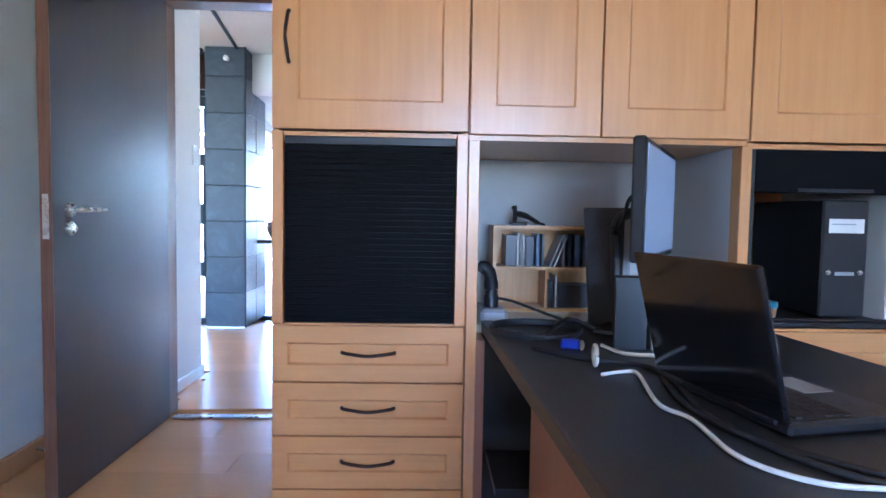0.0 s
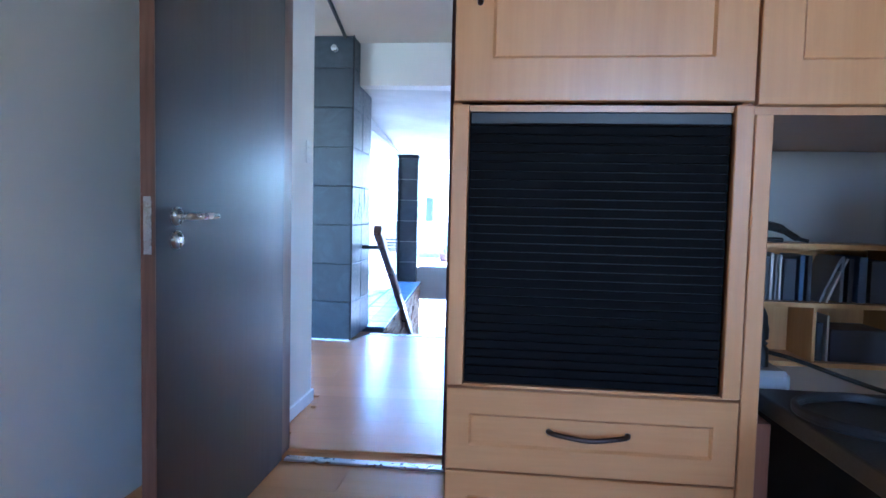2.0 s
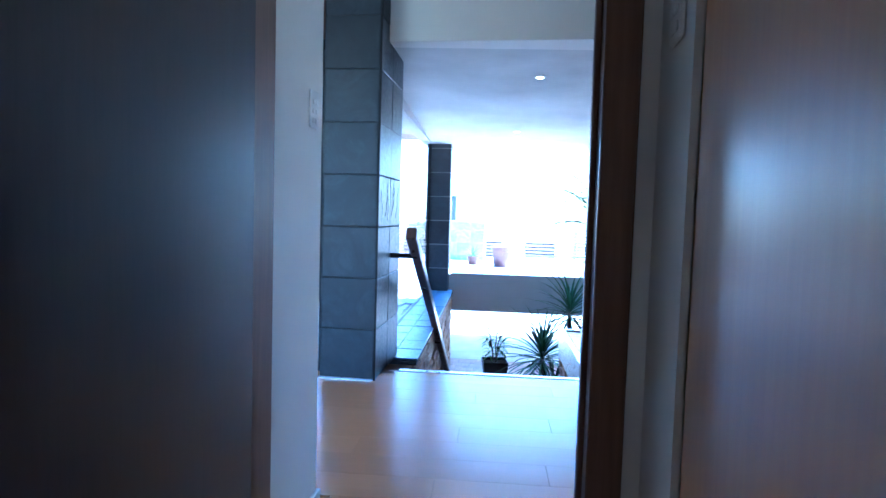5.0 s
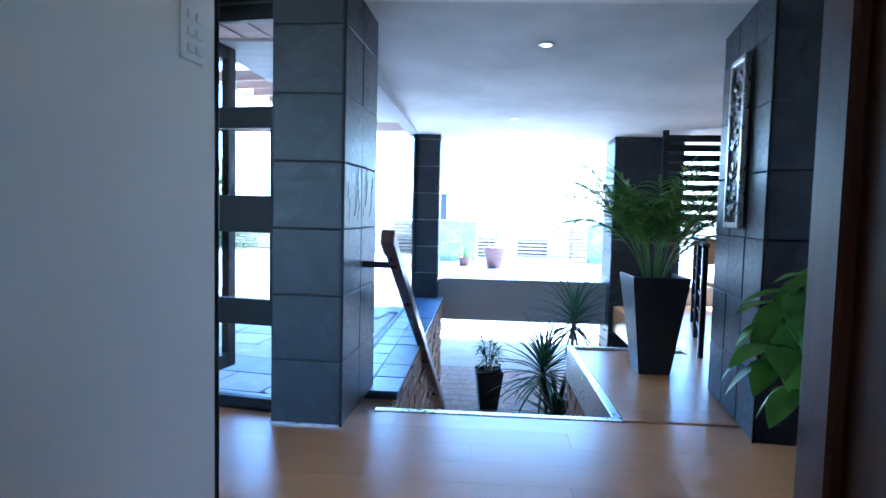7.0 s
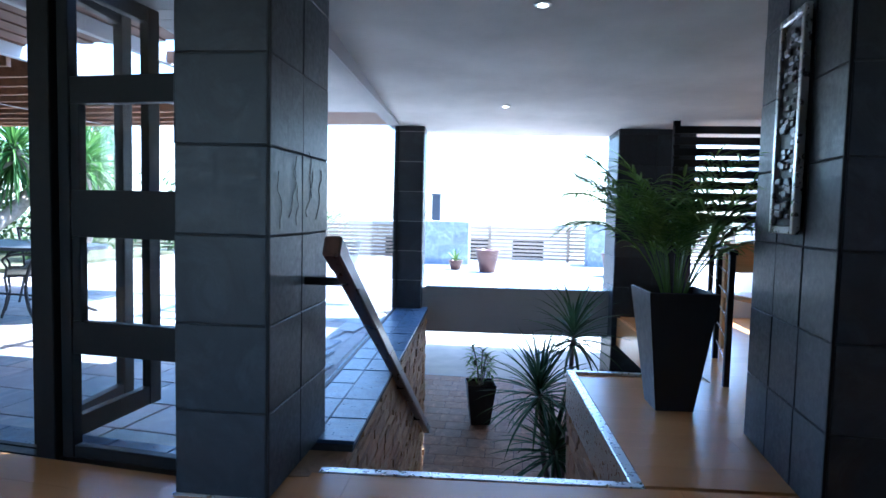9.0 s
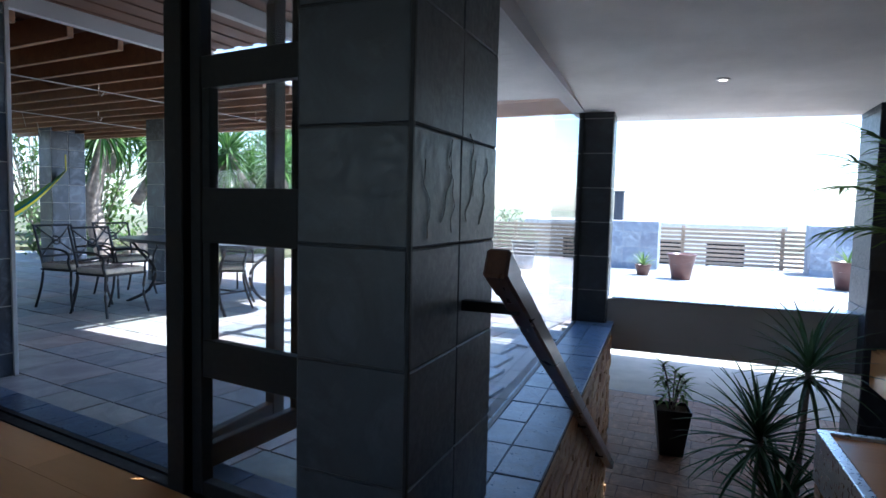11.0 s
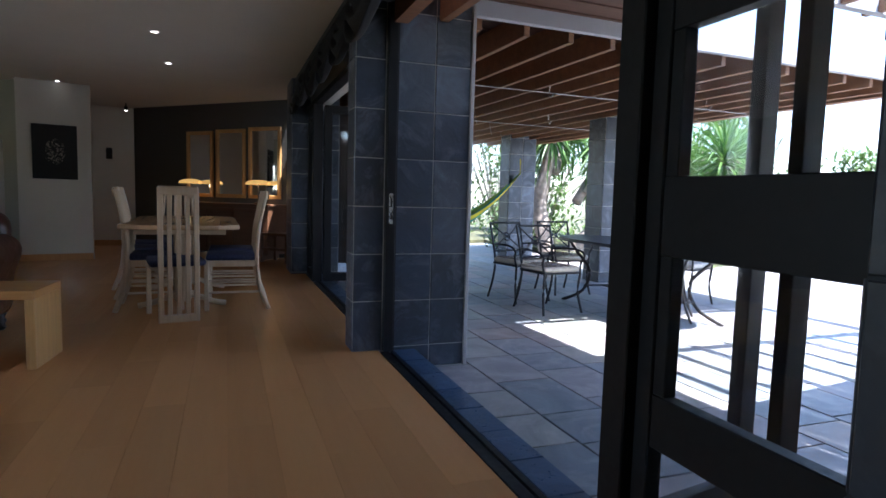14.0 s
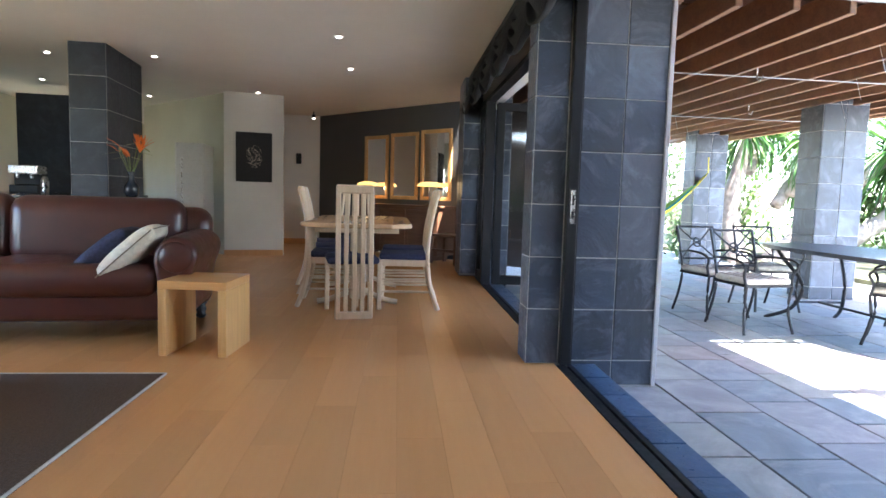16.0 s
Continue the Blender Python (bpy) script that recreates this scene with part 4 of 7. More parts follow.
zt = 0.7005
coil = [(0.29 + 0.13 * math.cos(a) * (1 + 0.04 * math.sin(3 * a)), 1.68 + 0.12 * math.sin(a), zt + 0.007 + 0.004 * (a / 6.3)) for a in (i * math.pi / 6 for i in range(34))]
cable("cable_coil", coil + [(0.40, 1.76, zt + 0.03), (0.47, 1.70, zt + 0.01)], 0.0065, BLACK_MATT, "coiled thick black cable lying on the desk", 3)
cable("power_cable", [(0.19, 2.05, zt + 0.05), (0.26, 1.98, zt + 0.05), (0.42, 1.86, zt + 0.008), (0.56, 1.74, zt + 0.008)], 0.005, BLACK_MATT, "black cable crossing the desk")
cable("power_cable", [(0.24, 1.46, zt + 0.006), (0.33, 1.36, zt + 0.006), (0.48, 1.26, zt + 0.006), (0.455, 0.95, zt + 0.006), (0.52, 0.74, zt + 0.006), (0.66, 0.66, zt + 0.006)], 0.006, BLACK_MATT, "black cable running past the laptop")
cable("power_cable", [(0.47, 1.20, zt + 0.006), (0.44, 1.02, zt + 0.006), (0.47, 0.86, zt + 0.006), (0.60, 0.70, zt + 0.006)], 0.006, BLACK_MATT, "black cable under the laptop edge")
cable("white_cable", [(0.345, 1.213, zt + 0.006), (0.40, 1.24, zt + 0.006), (0.425, 1.22, zt + 0.006), (0.39, 1.02, zt + 0.006), (0.415, 0.94, zt + 0.006), (0.412, 0.79, zt + 0.006), (0.47, 0.71, zt + 0.006), (0.56, 0.69, zt + 0.006), (0.75, 0.66, zt + 0.006)], 0.0042, WHITE_PLASTIC, "white cable snaking across the desk")
cable("white_cable", [(0.43, 1.50, zt + 0.006), (0.46, 1.41, zt + 0.006), (0.53, 1.39, zt + 0.006)], 0.005, WHITE_PLASTIC, "short white cable beside the router")
cable("thin_wire", [(0.335, 1.30, 0.63), (0.325, 1.24, 0.42), (0.322, 1.16, 0.36), (0.33, 1.08, 0.42), (0.338, 1.05, 0.52)], 0.002, WHITE_PLASTIC, "thin pale wire hanging below the desk")
plug = thing("video_plug", pose(0.345, 1.48, zt, 0, 0, -20), "blue monitor plug on a black lead", "plug")
part("shell", boxes((-0.028, 0.022, -0.014, 0.014, 0.0, 0.026), bevel=0.006), plain("blue_plug", (0.02, 0.035, 0.30), 0.35), plug)
part("collar", boxes((0.022, 0.032, -0.018, 0.018, 0.001, 0.025), bevel=0.003), STEEL, plug)
roll = thing("tape_roll", pose(0.355, 1.30, zt, 0, 0, -6), "cream roll standing on its rim", "tape")
bm = bmesh.new()
ring = [(0, 0.022 * math.cos(a), 0.027 + 0.022 * math.sin(a)) for a in (2 * math.pi * k / 24 for k in range(25))]
tube(bm, ring, 0.005, 8, cap=False)
smooth(part("ring", bm, CLOTH_CREAM, roll))

# study door, open against the wall
door = thing("door_1", pose(-1.318, 2.915, 0), "dark brown veneered door standing open", "door")
part("leaf", boxes((-0.02, 0.02, -0.895, -0.005, 0.008, 2.045), bevel=0.002), DOOR_WOOD, door)
part("edge_strip", boxes((-0.0205, 0.0205, -0.899, -0.8955, 0.008, 2.045)), FRAME_WOOD, door)
part("lock_plate", boxes((-0.011, 0.011, -0.902, -0.8995, 0.935, 1.087), bevel=0.0008), STEEL, door, "brushed steel lock plate")
for nm, z in (("rosette", 1.036), ("escutcheon", 0.970)):
    r = part(nm, lathe(bmesh.new(), [(0.026, 0), (0.026, 0.006), (0.022, 0.010), (0.012, 0.0105)], 24), STEEL, door, "round steel rose")
    r.matrix_basis = pose(0.0202, -0.80, z, 0, 90, 0)
bm = tube(bmesh.new(), curve_pts([(0.024, -0.80, 1.036), (0.056, -0.80, 1.036), (0.066, -0.785, 1.036), (0.067, -0.70, 1.037), (0.066, -0.655, 1.037)], 6), 0.0095, 12)
smooth(part("lever", bm, STEEL, door, "straight steel lever handle"))
part("key", boxes((0.028, 0.045, -0.803, -0.797, 0.962, 0.978)), STEEL, door)
setting("door_frame_1", boxes((-1.39, -1.320, 2.925, 3.055, 0, 2.08), (-0.616, -0.548, 2.925, 3.055, 0, 2.08), (-1.320, -0.616, 2.925, 3.055, 2.05, 2.10), (-0.628, -0.616, 2.985, 3.02, 0, 2.05), bevel=0.003), FRAME_WOOD, "dark brown wooden door frame", "door frame")
stop = thing("door_stop", pose(-1.625, 2.39, 0.055), "steel wall door stop with a knob end", "door stop")
bm = lathe(bmesh.new(), [(0.018, 0), (0.018, 0.004), (0.008, 0.008), (0.008, 0.05), (0.017, 0.054), (0.017, 0.066), (0.012, 0.07)], 16)
b = part("post", bm, STEEL, stop)
b.matrix_basis = pose(0, 0, 0, 0, 90, 0)


def switch(m, label, buttons=3):
    s = thing("light_switch", m, label, "light switch")
    part("plate", boxes((-0.037, 0.037, -0.008, 0.0, -0.06, 0.06), bevel=0.003), WHITE_PLASTIC, s)
    for i in range(buttons):
        for x in (-0.014, 0.014):
            part("rocker", boxes((x - 0.010, x + 0.010, -0.0125, -0.008, 0.022 - i * 0.03 - 0.008, 0.022 - i * 0.03 + 0.010), bevel=0.002), WHITE_PLASTIC, s)
    return s


switch(pose(-1.45, 3.63, 1.375, 0, 0, 90), "white multi-rocker switch on the hall wall")
switch(pose(-0.513, 2.80, 1.40, 0, 0, -90), "white rocker switch beside the door frame")
setting("wall_study_return", boxes((-0.512, -0.5, 2.71, 2.94, 0, CEIL)), WHITE_WALL, "narrow white strip of wall beside the cabinet", "wall")


# ---- hall and stairs ----
def glazed_leaf(name, m, w, label, cells=((0.055, 0.44), (0.575, 0.920), (1.110, 1.452), (1.56, 1.99)), stile=0.085, handle=False, right=0.085, bead=0.0):
    """A black framed door leaf with four panes, from x=0 to w, facing -y."""
    d = thing(name, m, label, "glass door")
    fr = bmesh.new()
    for x0, x1 in ((0, stile), (w - right, w)):
        box(fr, x0, x1, 0, 0.05, 0.004, 2.07, bevel=0.003)
    part("stile", fr, BLACK_FRAME, d)
    for a, b in cells[1:-1]:
        for x0, x1 in ((stile, stile + bead), (w - right - bead * 0.4, w - right)):
            if bead:
                part("bead", boxes((x0, x1, 0.006, 0.044, a, b), bevel=0.003), BLACK_FRAME, d)
    zs = [0.004] + [z for c in cells for z in c] + [2.07]
    for a, b in zip(zs[::2], zs[1::2]):
        part("rail", boxes((stile, w - right, 0.004, 0.046, a, b), bevel=0.003), BLACK_FRAME, d)
    for a, b in cells:
        g = part("pane", boxes((stile - 0.004, w - right + 0.004, 0.022, 0.027, a - 0.004, b + 0.004)), GLASS, d, "clear glass pane")
        g.visible_shadow = False
    if handle:
        part("latch", boxes((-0.003, 0.0, 0.014, 0.036, 0.96, 1.13)), STEEL, d, "steel lock plate")
    return d


glazed_leaf("door_2", M_F @ pose(-0.155, 0.0, 0), 0.625, "black framed glass door leaf standing closed", stile=0.055, right=0.06, bead=0.042)
glazed_leaf("door_3", M_F @ pose(-0.25, 0.085, 0, 0, 0, 91.5), 0.66, "black framed glass door leaf folded outwards", cells=((0.10, 1.98),))
glazed_leaf("door_7", M_F @ pose(-0.32, 0.085, 0, 0, 0, 100), 0.67, "black framed glass door leaf folded against its neighbour", cells=((0.10, 1.98),))
post = setting("door_frame_2", boxes((-0.255, -0.16, -0.03, 0.08, 0, 2.10), bevel=0.004), BLACK_FRAME, "black upright between the glass doors", "door frame", M_F)
setting("door_frame_7", boxes((-0.385, -0.262, 0.079, 0.140, -0.004, 2.10), bevel=0.004), BLACK_FRAME, "deep black post where the folded leaves stack", "door frame", M_F)
setting("door_frame_3", boxes((-0.26, 0.47, -0.02, 0.08, 2.075, 2.13), bevel=0.003), BLACK_FRAME, "black head of the glass doors", "door frame", M_F)
# jamb channel on the pillar with its lock plate
setting("door_frame_4", boxes((-2.757, -2.70, 0.0, 0.062, 0, 2.4), bevel=0.003), BLACK_FRAME, "black door jamb on the slate pillar", "door frame", M_F)
lk = thing("lock_keeper", M_F @ pose(-2.70, 0.018, 0.86), "steel lock keeper plate on the pillar edge", "lock")
part("plate", boxes((0.0, 0.004, 0.0, 0.026, 0, 0.20), bevel=0.001), STEEL, lk)
part("slot", boxes((0.004, 0.0055, 0.007, 0.019, 0.11, 0.17)), BLACK_MATT, lk)
part("slot", boxes((0.004, 0.0055, 0.007, 0.019, 0.03, 0.07)), BLACK_MATT, lk)
setting("door_frame_5", boxes((-2.757, -2.725, 0.063, 0.075, 0, 2.2)), BLACK_FRAME, "black channel on the slate pillar", "door frame", M_F)
# second opening beyond the pillar
glazed_leaf("door_4", M_F @ pose(-5.95, 0.10, 0, 0, 0, 88), 0.78, "black framed glass door leaf folded outwards", cells=((0.10, 1.98),))
glazed_leaf("door_5", M_F @ pose(-6.02, 0.10, 0, 0, 0, 88), 0.78, "black framed glass door leaf folded outwards", cells=((0.10, 1.98),))
glazed_leaf("door_6", M_F @ pose(-6.72, 0.0, 0), 0.66, "black framed glass door leaf standing closed", cells=((0.10, 1.98),))
setting("door_frame_6", boxes((-6.06, -5.98, -0.03, 0.08, 0, 2.10), (-6.8, -3.45, -0.02, 0.08, 2.075, 2.13), bevel=0.004), BLACK_FRAME, "black frame of the second glass front", "door frame", M_F)

# swagged blinds over the front


def swag(name, m, w, h, label):
    """A gathered black blind that bellies down, with folds."""
    bm = bmesh.new()
    nx, nz = 90, 36
    span = max(1, round(w / 0.85))
    g = []
    for i in range(nx + 1):
        u = i / nx
        sag = abs(math.sin(span * math.pi * u)) ** 0.6
        row = []
        for j in range(nz + 1):
            v = j / nz
            fold = math.sin(v * 21.0 - 2.2 * sag + 0.5 * math.sin(9 * u))
            z = -h * v * (0.60 + 0.40 * sag) + 0.012 * fold
            y = -0.03 - (0.028 + 0.035 * v) * (0.5 + 0.5 * fold) - 0.05 * v * sag + 0.010 * math.sin(47 * u + 6 * v) * (1 - sag)
            row.append(bm.verts.new((u * w, y, z)))
        g.append(row)
    for i in range(nx):
        for j in range(nz):
            bm.faces.new((g[i][j], g[i + 1][j], g[i + 1][j + 1], g[i][j + 1]))
    t = thing(name, m, label, "blind", "swagged blinds over the glass front")
    c = smooth(part("cloth", bm, CLOTH_BLACK, t))
    s = c.modifiers.new("thick", "SOLIDIFY")
    s.thickness = 0.012
    part("head_rail", boxes((0, w, -0.06, 0.03, -0.01, 0.04), bevel=0.004), BLACK_MATT, t)
    return t


swag("swag_blind", M_F @ pose(-2.86, -0.17, 2.44), 2.62, 0.50, "black cloth blind gathered up in swags")
swag("swag_blind", M_F @ pose(-6.95, -0.10, 2.44), 3.85, 0.42, "black cloth blind gathered up in swags")
swag("swag_blind", M_F @ pose(-0.24, -0.10, 2.44), 0.68, 0.42, "black cloth blind gathered up beside the pillar")
gp = thing("glass_door", pose(0, 0, 0), "frameless glass door drawn back beside the wall", "glass door")
part("pane", boxes((-1.503, -1.495, 3.73, 3.812, 0.012, 2.43)), GLASS, gp, "clear glass").visible_shadow = False
part("edge_strip", boxes((-1.506, -1.492, 3.812, 3.82, 0.012, 2.43), bevel=0.002), BLACK_FRAME, gp, "dark edge strip")
part("hanger", boxes((-1.506, -1.492, 3.735, 3.82, 2.43, 2.462), bevel=0.002), BLACK_MATT, gp)
track = tagged(link_mesh("curtain_track", tube(bmesh.new(), [(-1.50, 3.735, 2.466), (-1.72, 5.27, 2.466)], 0.014, 8), BLACK_MATT), "black ceiling track across the opening", "curtain track")
hook = thing("wall_spotlight", pose(-1.80, 5.275, 2.37), "small chrome spotlight on the slate pillar", "spotlight")
b = part("cup", lathe(bmesh.new(), [(0.012, 0), (0.024, 0.015), (0.026, 0.05), (0.02, 0.052)], 14), STEEL, hook)
b.matrix_basis = pose(0, 0, 0, 90)

# handrail
rail = thing("handrail", M_S @ pose(0.055, -0.03, 0), "dark wooden handrail on black brackets", "handrail")
bm = bmesh.new()


def bar(bm, a, b, w, h):
    """A square-edged bar from a to b."""
    a, b = Vector(a), Vector(b)
    q = (b - a).to_track_quat("Y", "Z").to_matrix().to_4x4()
    box(bm, -w / 2, w / 2, 0, (b - a).length, -h / 2, h / 2, bevel=min(w, h) * 0.12, m=Matrix.Translation(a) @ q)
    return bm


bar(bm, (-0.031, -0.08, 0.905), (0.02, 3.84, -1.25), 0.062, 0.075)
part("rail", bm, RAIL_WOOD, rail)
bm = bar(bmesh.new(), (-0.032, -0.11, 0.922), (-0.030, 0.02, 0.850), 0.068, 0.084)
part("end_block", bm, RAIL_WOOD, rail)
for t, wall in ((0.055, -0.23), (0.50, -0.06), (0.80, -0.06)):
    p = Vector((-0.031 + 0.051 * t, -0.08 + 3.92 * t, 0.905 - 2.155 * t))
    part("bracket", boxes((wall, p.x + 0.01, p.y - 0.018, p.y + 0.018, p.z - 0.045, p.z - 0.012), bevel=0.003), BLACK_FRAME, rail, "black steel bracket")


# plants
def blade(bm, base, heading, length, width, rise, droop, n=7, fold=0.25):
    """One strap leaf that rises and bends over."""
    p, prev = Vector(base), None
    ang = rise
    side = Vector((-math.sin(heading), math.cos(heading), 0))
    for i in range(n + 1):
        t = i / n
        w = width * (0.55 + 1.4 * t * (1 - t)) * (1 - t) ** 0.45 + 0.0006
        out = Vector((math.cos(heading) * math.cos(ang), math.sin(heading) * math.cos(ang), math.sin(ang)))
        nrm = Vector((-math.cos(heading) * math.sin(ang), -math.sin(heading) * math.sin(ang), math.cos(ang)))
        row = [bm.verts.new(p - side * w / 2 + nrm * w * fold), bm.verts.new(p), bm.verts.new(p + side * w / 2 + nrm * w * fold)]
        if prev:
            bm.faces.new((prev[0], prev[1], row[1], row[0]))
            bm.faces.new((prev[1], prev[2], row[2], row[1]))
        prev = row
        p = p + out * length / n
        ang -= droop / n
    return p


def leaf_oval(bm, base, direction, length, width, curl=0.2, n=5):
    """A broad pointed leaf."""
    d = Vector(direction).normalized()
    side = d.cross(Vector((0, 0, 1)))
    if side.length < 0.05:
        side = Vector((1, 0, 0))
    side.normalize()
    up = side.cross(d).normalized()
    prev = None
    for i in range(n + 1):
        t = i / n
        w = width * math.sin(math.pi * min(1, 0.06 + t * 0.94)) ** 0.8 * (1.05 - 0.35 * t)
        c = Vector(base) + d * length * t - up * curl * length * t * t
        row = [bm.verts.new(c - side * w / 2 + up * 0.12 * w), bm.verts.new(c), bm.verts.new(c + side * w / 2 + up * 0.12 * w)]
        if prev:
            bm.faces.new((prev[0], prev[1], row[1], row[0]))
            bm.faces.new((prev[1], prev[2], row[2], row[1]))
        prev = row


def planter(name, m, label, w0, w1, h, category="plant", mat=POT_BLACK):
    t = thing(name, m, label, category)
    bm = frustum(bmesh.new(), w0, w0, w1, w1, 0, h)
    bmesh.ops.delete(bm, geom=[f for f in bm.faces if f.calc_center_median().z > h * 0.99], context="FACES_ONLY")
    p = part("planter", bm, mat, t, "tapered black planter" if mat is POT_BLACK else "")
    s = p.modifiers.new("thick", "SOLIDIFY")
    s.thickness, s.offset = 0.018, -1
    part("soil", boxes((-w1 * 0.44, w1 * 0.44, -w1 * 0.44, w1 * 0.44, h - 0.06, h - 0.04)), SOIL, t)
    return t


def palm_frond(bm, rng, base, heading, length, rise, droop, leaflets=15, lw=0.016, ll=0.22):
    """A feather palm frond: a bending rib with narrow leaflets either side."""
    p, ang, pts = Vector(base), rise, []
    n = 12
    for i in range(n + 1):
        pts.append((p.copy(), ang))
        out = Vector((math.cos(heading) * math.cos(ang), math.sin(heading) * math.cos(ang), math.sin(ang)))
        p = p + out * length / n
        ang -= droop / n * (0.4 + 1.2 * i / n)
    tube(bm, [q for q, _ in pts], [0.005 * (1 - 0.75 * i / n) for i in range(n + 1)], 4)
    for k in range(leaflets):
        t = 0.38 + 0.62 * k / leaflets
        i = min(int(t * n), n - 1)
        q = pts[i][0].lerp(pts[i + 1][0], t * n - i)
        size = ll * (0.6 + 0.5 * math.sin(math.pi * (k + 1.5) / (leaflets + 3))) * rng.uniform(0.85, 1.1)
        for s in (1, -1):
            blade(bm, q, heading + s * rng.uniform(0.75, 1.05), size, lw, pts[i][1] * 0.5 + rng.uniform(-0.05, 0.25), rng.uniform(0.6, 1.1), 4)
    blade(bm, pts[-1][0], heading, ll * 0.7, lw, pts[-1][1], 0.4, 4)


rng = random.Random(3)
pl = planter("potted_palm", pose(0.095, 6.70, 0, 0, 0, 4), "leafy parlour palm in a tall black planter", 0.205, 0.37, 0.655)
for i in range(30):
    bm = bmesh.new()
    a = i * 2.4 + rng.uniform(-0.3, 0.3)
    palm_frond(bm, rng, (0.05 * math.cos(a), 0.05 * math.sin(a), 0.60), a, rng.uniform(0.62, 0.95), rng.uniform(1.2, 1.54), rng.uniform(0.7, 1.9), 17, 0.02)
    part("frond", bm, PARLOUR_GREEN, pl)

yp = planter("potted_yucca", pose(-0.30, 9.05, LOWER), "tall yucca rising up the stairwell from a black planter", 0.26, 0.40, 0.7)
for k, (tx, ty, tz, n, L) in enumerate(((-0.20, -0.1, 1.75, 80, 0.66), (0.12, 0.10, 2.28, 60, 0.58), (-0.05, -0.25, 1.25, 80, 0.66))):
    part("trunk", tube(bmesh.new(), curve_pts([(tx * 0.2, ty * 0.2, 0.62), (tx * 0.7, ty * 0.8, tz * 0.6), (tx, ty, tz)], 5), [0.03] * 6 + [0.022] * 5, 8), BARK, yp)
    bm = bmesh.new()
    for i in range(n):
        a, lift = i * 2.399, 1.35 - 1.9 * (i / n)
        blade(bm, (tx + 0.012 * math.cos(a), ty + 0.012 * math.sin(a), tz - 0.16 * i / n), a, L * rng.uniform(0.8, 1.1), 0.042, lift, rng.uniform(0.3, 0.9), 5)
    part("crown", bm, YUCCA_GREEN, yp)

lp = planter("potted_shrub", pose(-1.25, 12.75, LOWER, 0, 0, 10), "leafy shrub in a black tapered planter below", 0.30, 0.46, 0.66)
for k in range(5):
    a = k * 1.3
    top = Vector((0.16 * math.cos(a), 0.16 * math.sin(a), 1.05 + 0.10 * (k % 3)))
    part("stem", tube(bmesh.new(), curve_pts([(0.03 * math.cos(a), 0.03 * math.sin(a), 0.6), (top * 0.5) + Vector((0, 0, 0.36)), top], 4), 0.009, 6), BARK, lp)
    bm = bmesh.new()
    for i in range(26):
        b, f = i * 2.4, i / 26
        leaf_oval(bm, top - Vector((0, 0, 0.30 * f)), (math.cos(b), math.sin(b), 0.8 - 1.1 * f), rng.uniform(0.13, 0.2), 0.045, 0.35)
    part("foliage", bm, GARDEN_GREEN, lp)

# umbrella plant beside the pillar
up = thing("umbrella_plant", pose(-0.31, 3.52, 0), "glossy green umbrella plant in a dark pot", "plant")
smooth(part("pot", lathe(bmesh.new(), [(0.09, 0), (0.12, 0.24), (0.13, 0.26), (0.115, 0.26), (0.11, 0.22)], 24), POT_BLACK, up))
part("soil", lathe(bmesh.new(), [(0.108, 0.21), (0.108, 0.225)], 20), SOIL, up)
STEM_GREEN = plain("green_stem", (0.10, 0.14, 0.05), 0.5)
for k in range(20):
    a = k * 2.399
    h = 0.60 + 0.51 * ((k * 0.618) % 1.0)
    q = 0.06 + 0.13 * ((k * 0.382) % 1.0)
    sx, sy, sz = q * math.cos(a), q * math.sin(a), h
    part("stem", tube(bmesh.new(), curve_pts([(0.015 * math.cos(a), 0.015 * math.sin(a), 0.20), (sx * 0.35, sy * 0.35, 0.20 + (sz - 0.2) * 0.65), (sx, sy, sz)], 4), [0.005] * 5 + [0.0025] * 4, 6), STEM_GREEN, up)
    bm = bmesh.new()
    n = rng.choice((6, 7, 8))
    off = rng.uniform(0, 6)
    for i in range(n):
        b = off + i * 2 * math.pi / n
        dr = rng.uniform(-0.8, -0.05)
        base = Vector((sx + 0.014 * math.cos(b), sy + 0.014 * math.sin(b), sz - 0.002))
        tube(bm, [(sx, sy, sz), base], 0.0012, 4)
        leaf_oval(bm, base, (math.cos(b), math.sin(b), dr), rng.uniform(0.062, 0.090), rng.uniform(0.040, 0.050), 0.28, 7)
    smooth(part("leaf_whorl", bm, LEAF_GREEN, up))

# framed relief on the pillar
pic = thing("picture_1", pose(0.30 - 0.014, 5.45, 0, 0, 0, -4.0) @ pose(-0.004, 0.42, 1.0, 0, 0, -90), "silver framed dark relief panel on the slate pillar", "picture")
fr = boxes((-0.13, -0.10, -0.03, 0.0, 0, 0.885), (0.10, 0.13, -0.03, 0.0, 0, 0.885), (-0.10, 0.10, -0.03, 0.0, 0, 0.03), (-0.10, 0.10, -0.03, 0.0, 0.855, 0.885), bevel=0.004)
part("frame", fr, ALU, pic, "silver frame")
part("backing", boxes((-0.10, 0.10, -0.012, -0.004, 0.03, 0.855)), BLACK_MATT, pic)
bm = bmesh.new()
for i in range(70):
    x, z, s = rng.uniform(-0.075, 0.075), rng.uniform(0.07, 0.81), rng.uniform(0.012, 0.03)
    box(bm, x - s, x + s, -0.012 - s * 0.5, -0.012, z - s * 0.6, z + s * 0.6, bevel=s * 0.25)
tagged(part("relief", bm, plain("pewter_relief", (0.16, 0.16, 0.17), 0.35, 0.6, 0.3), pic, "uneven pewter relief"), kind="stuff")

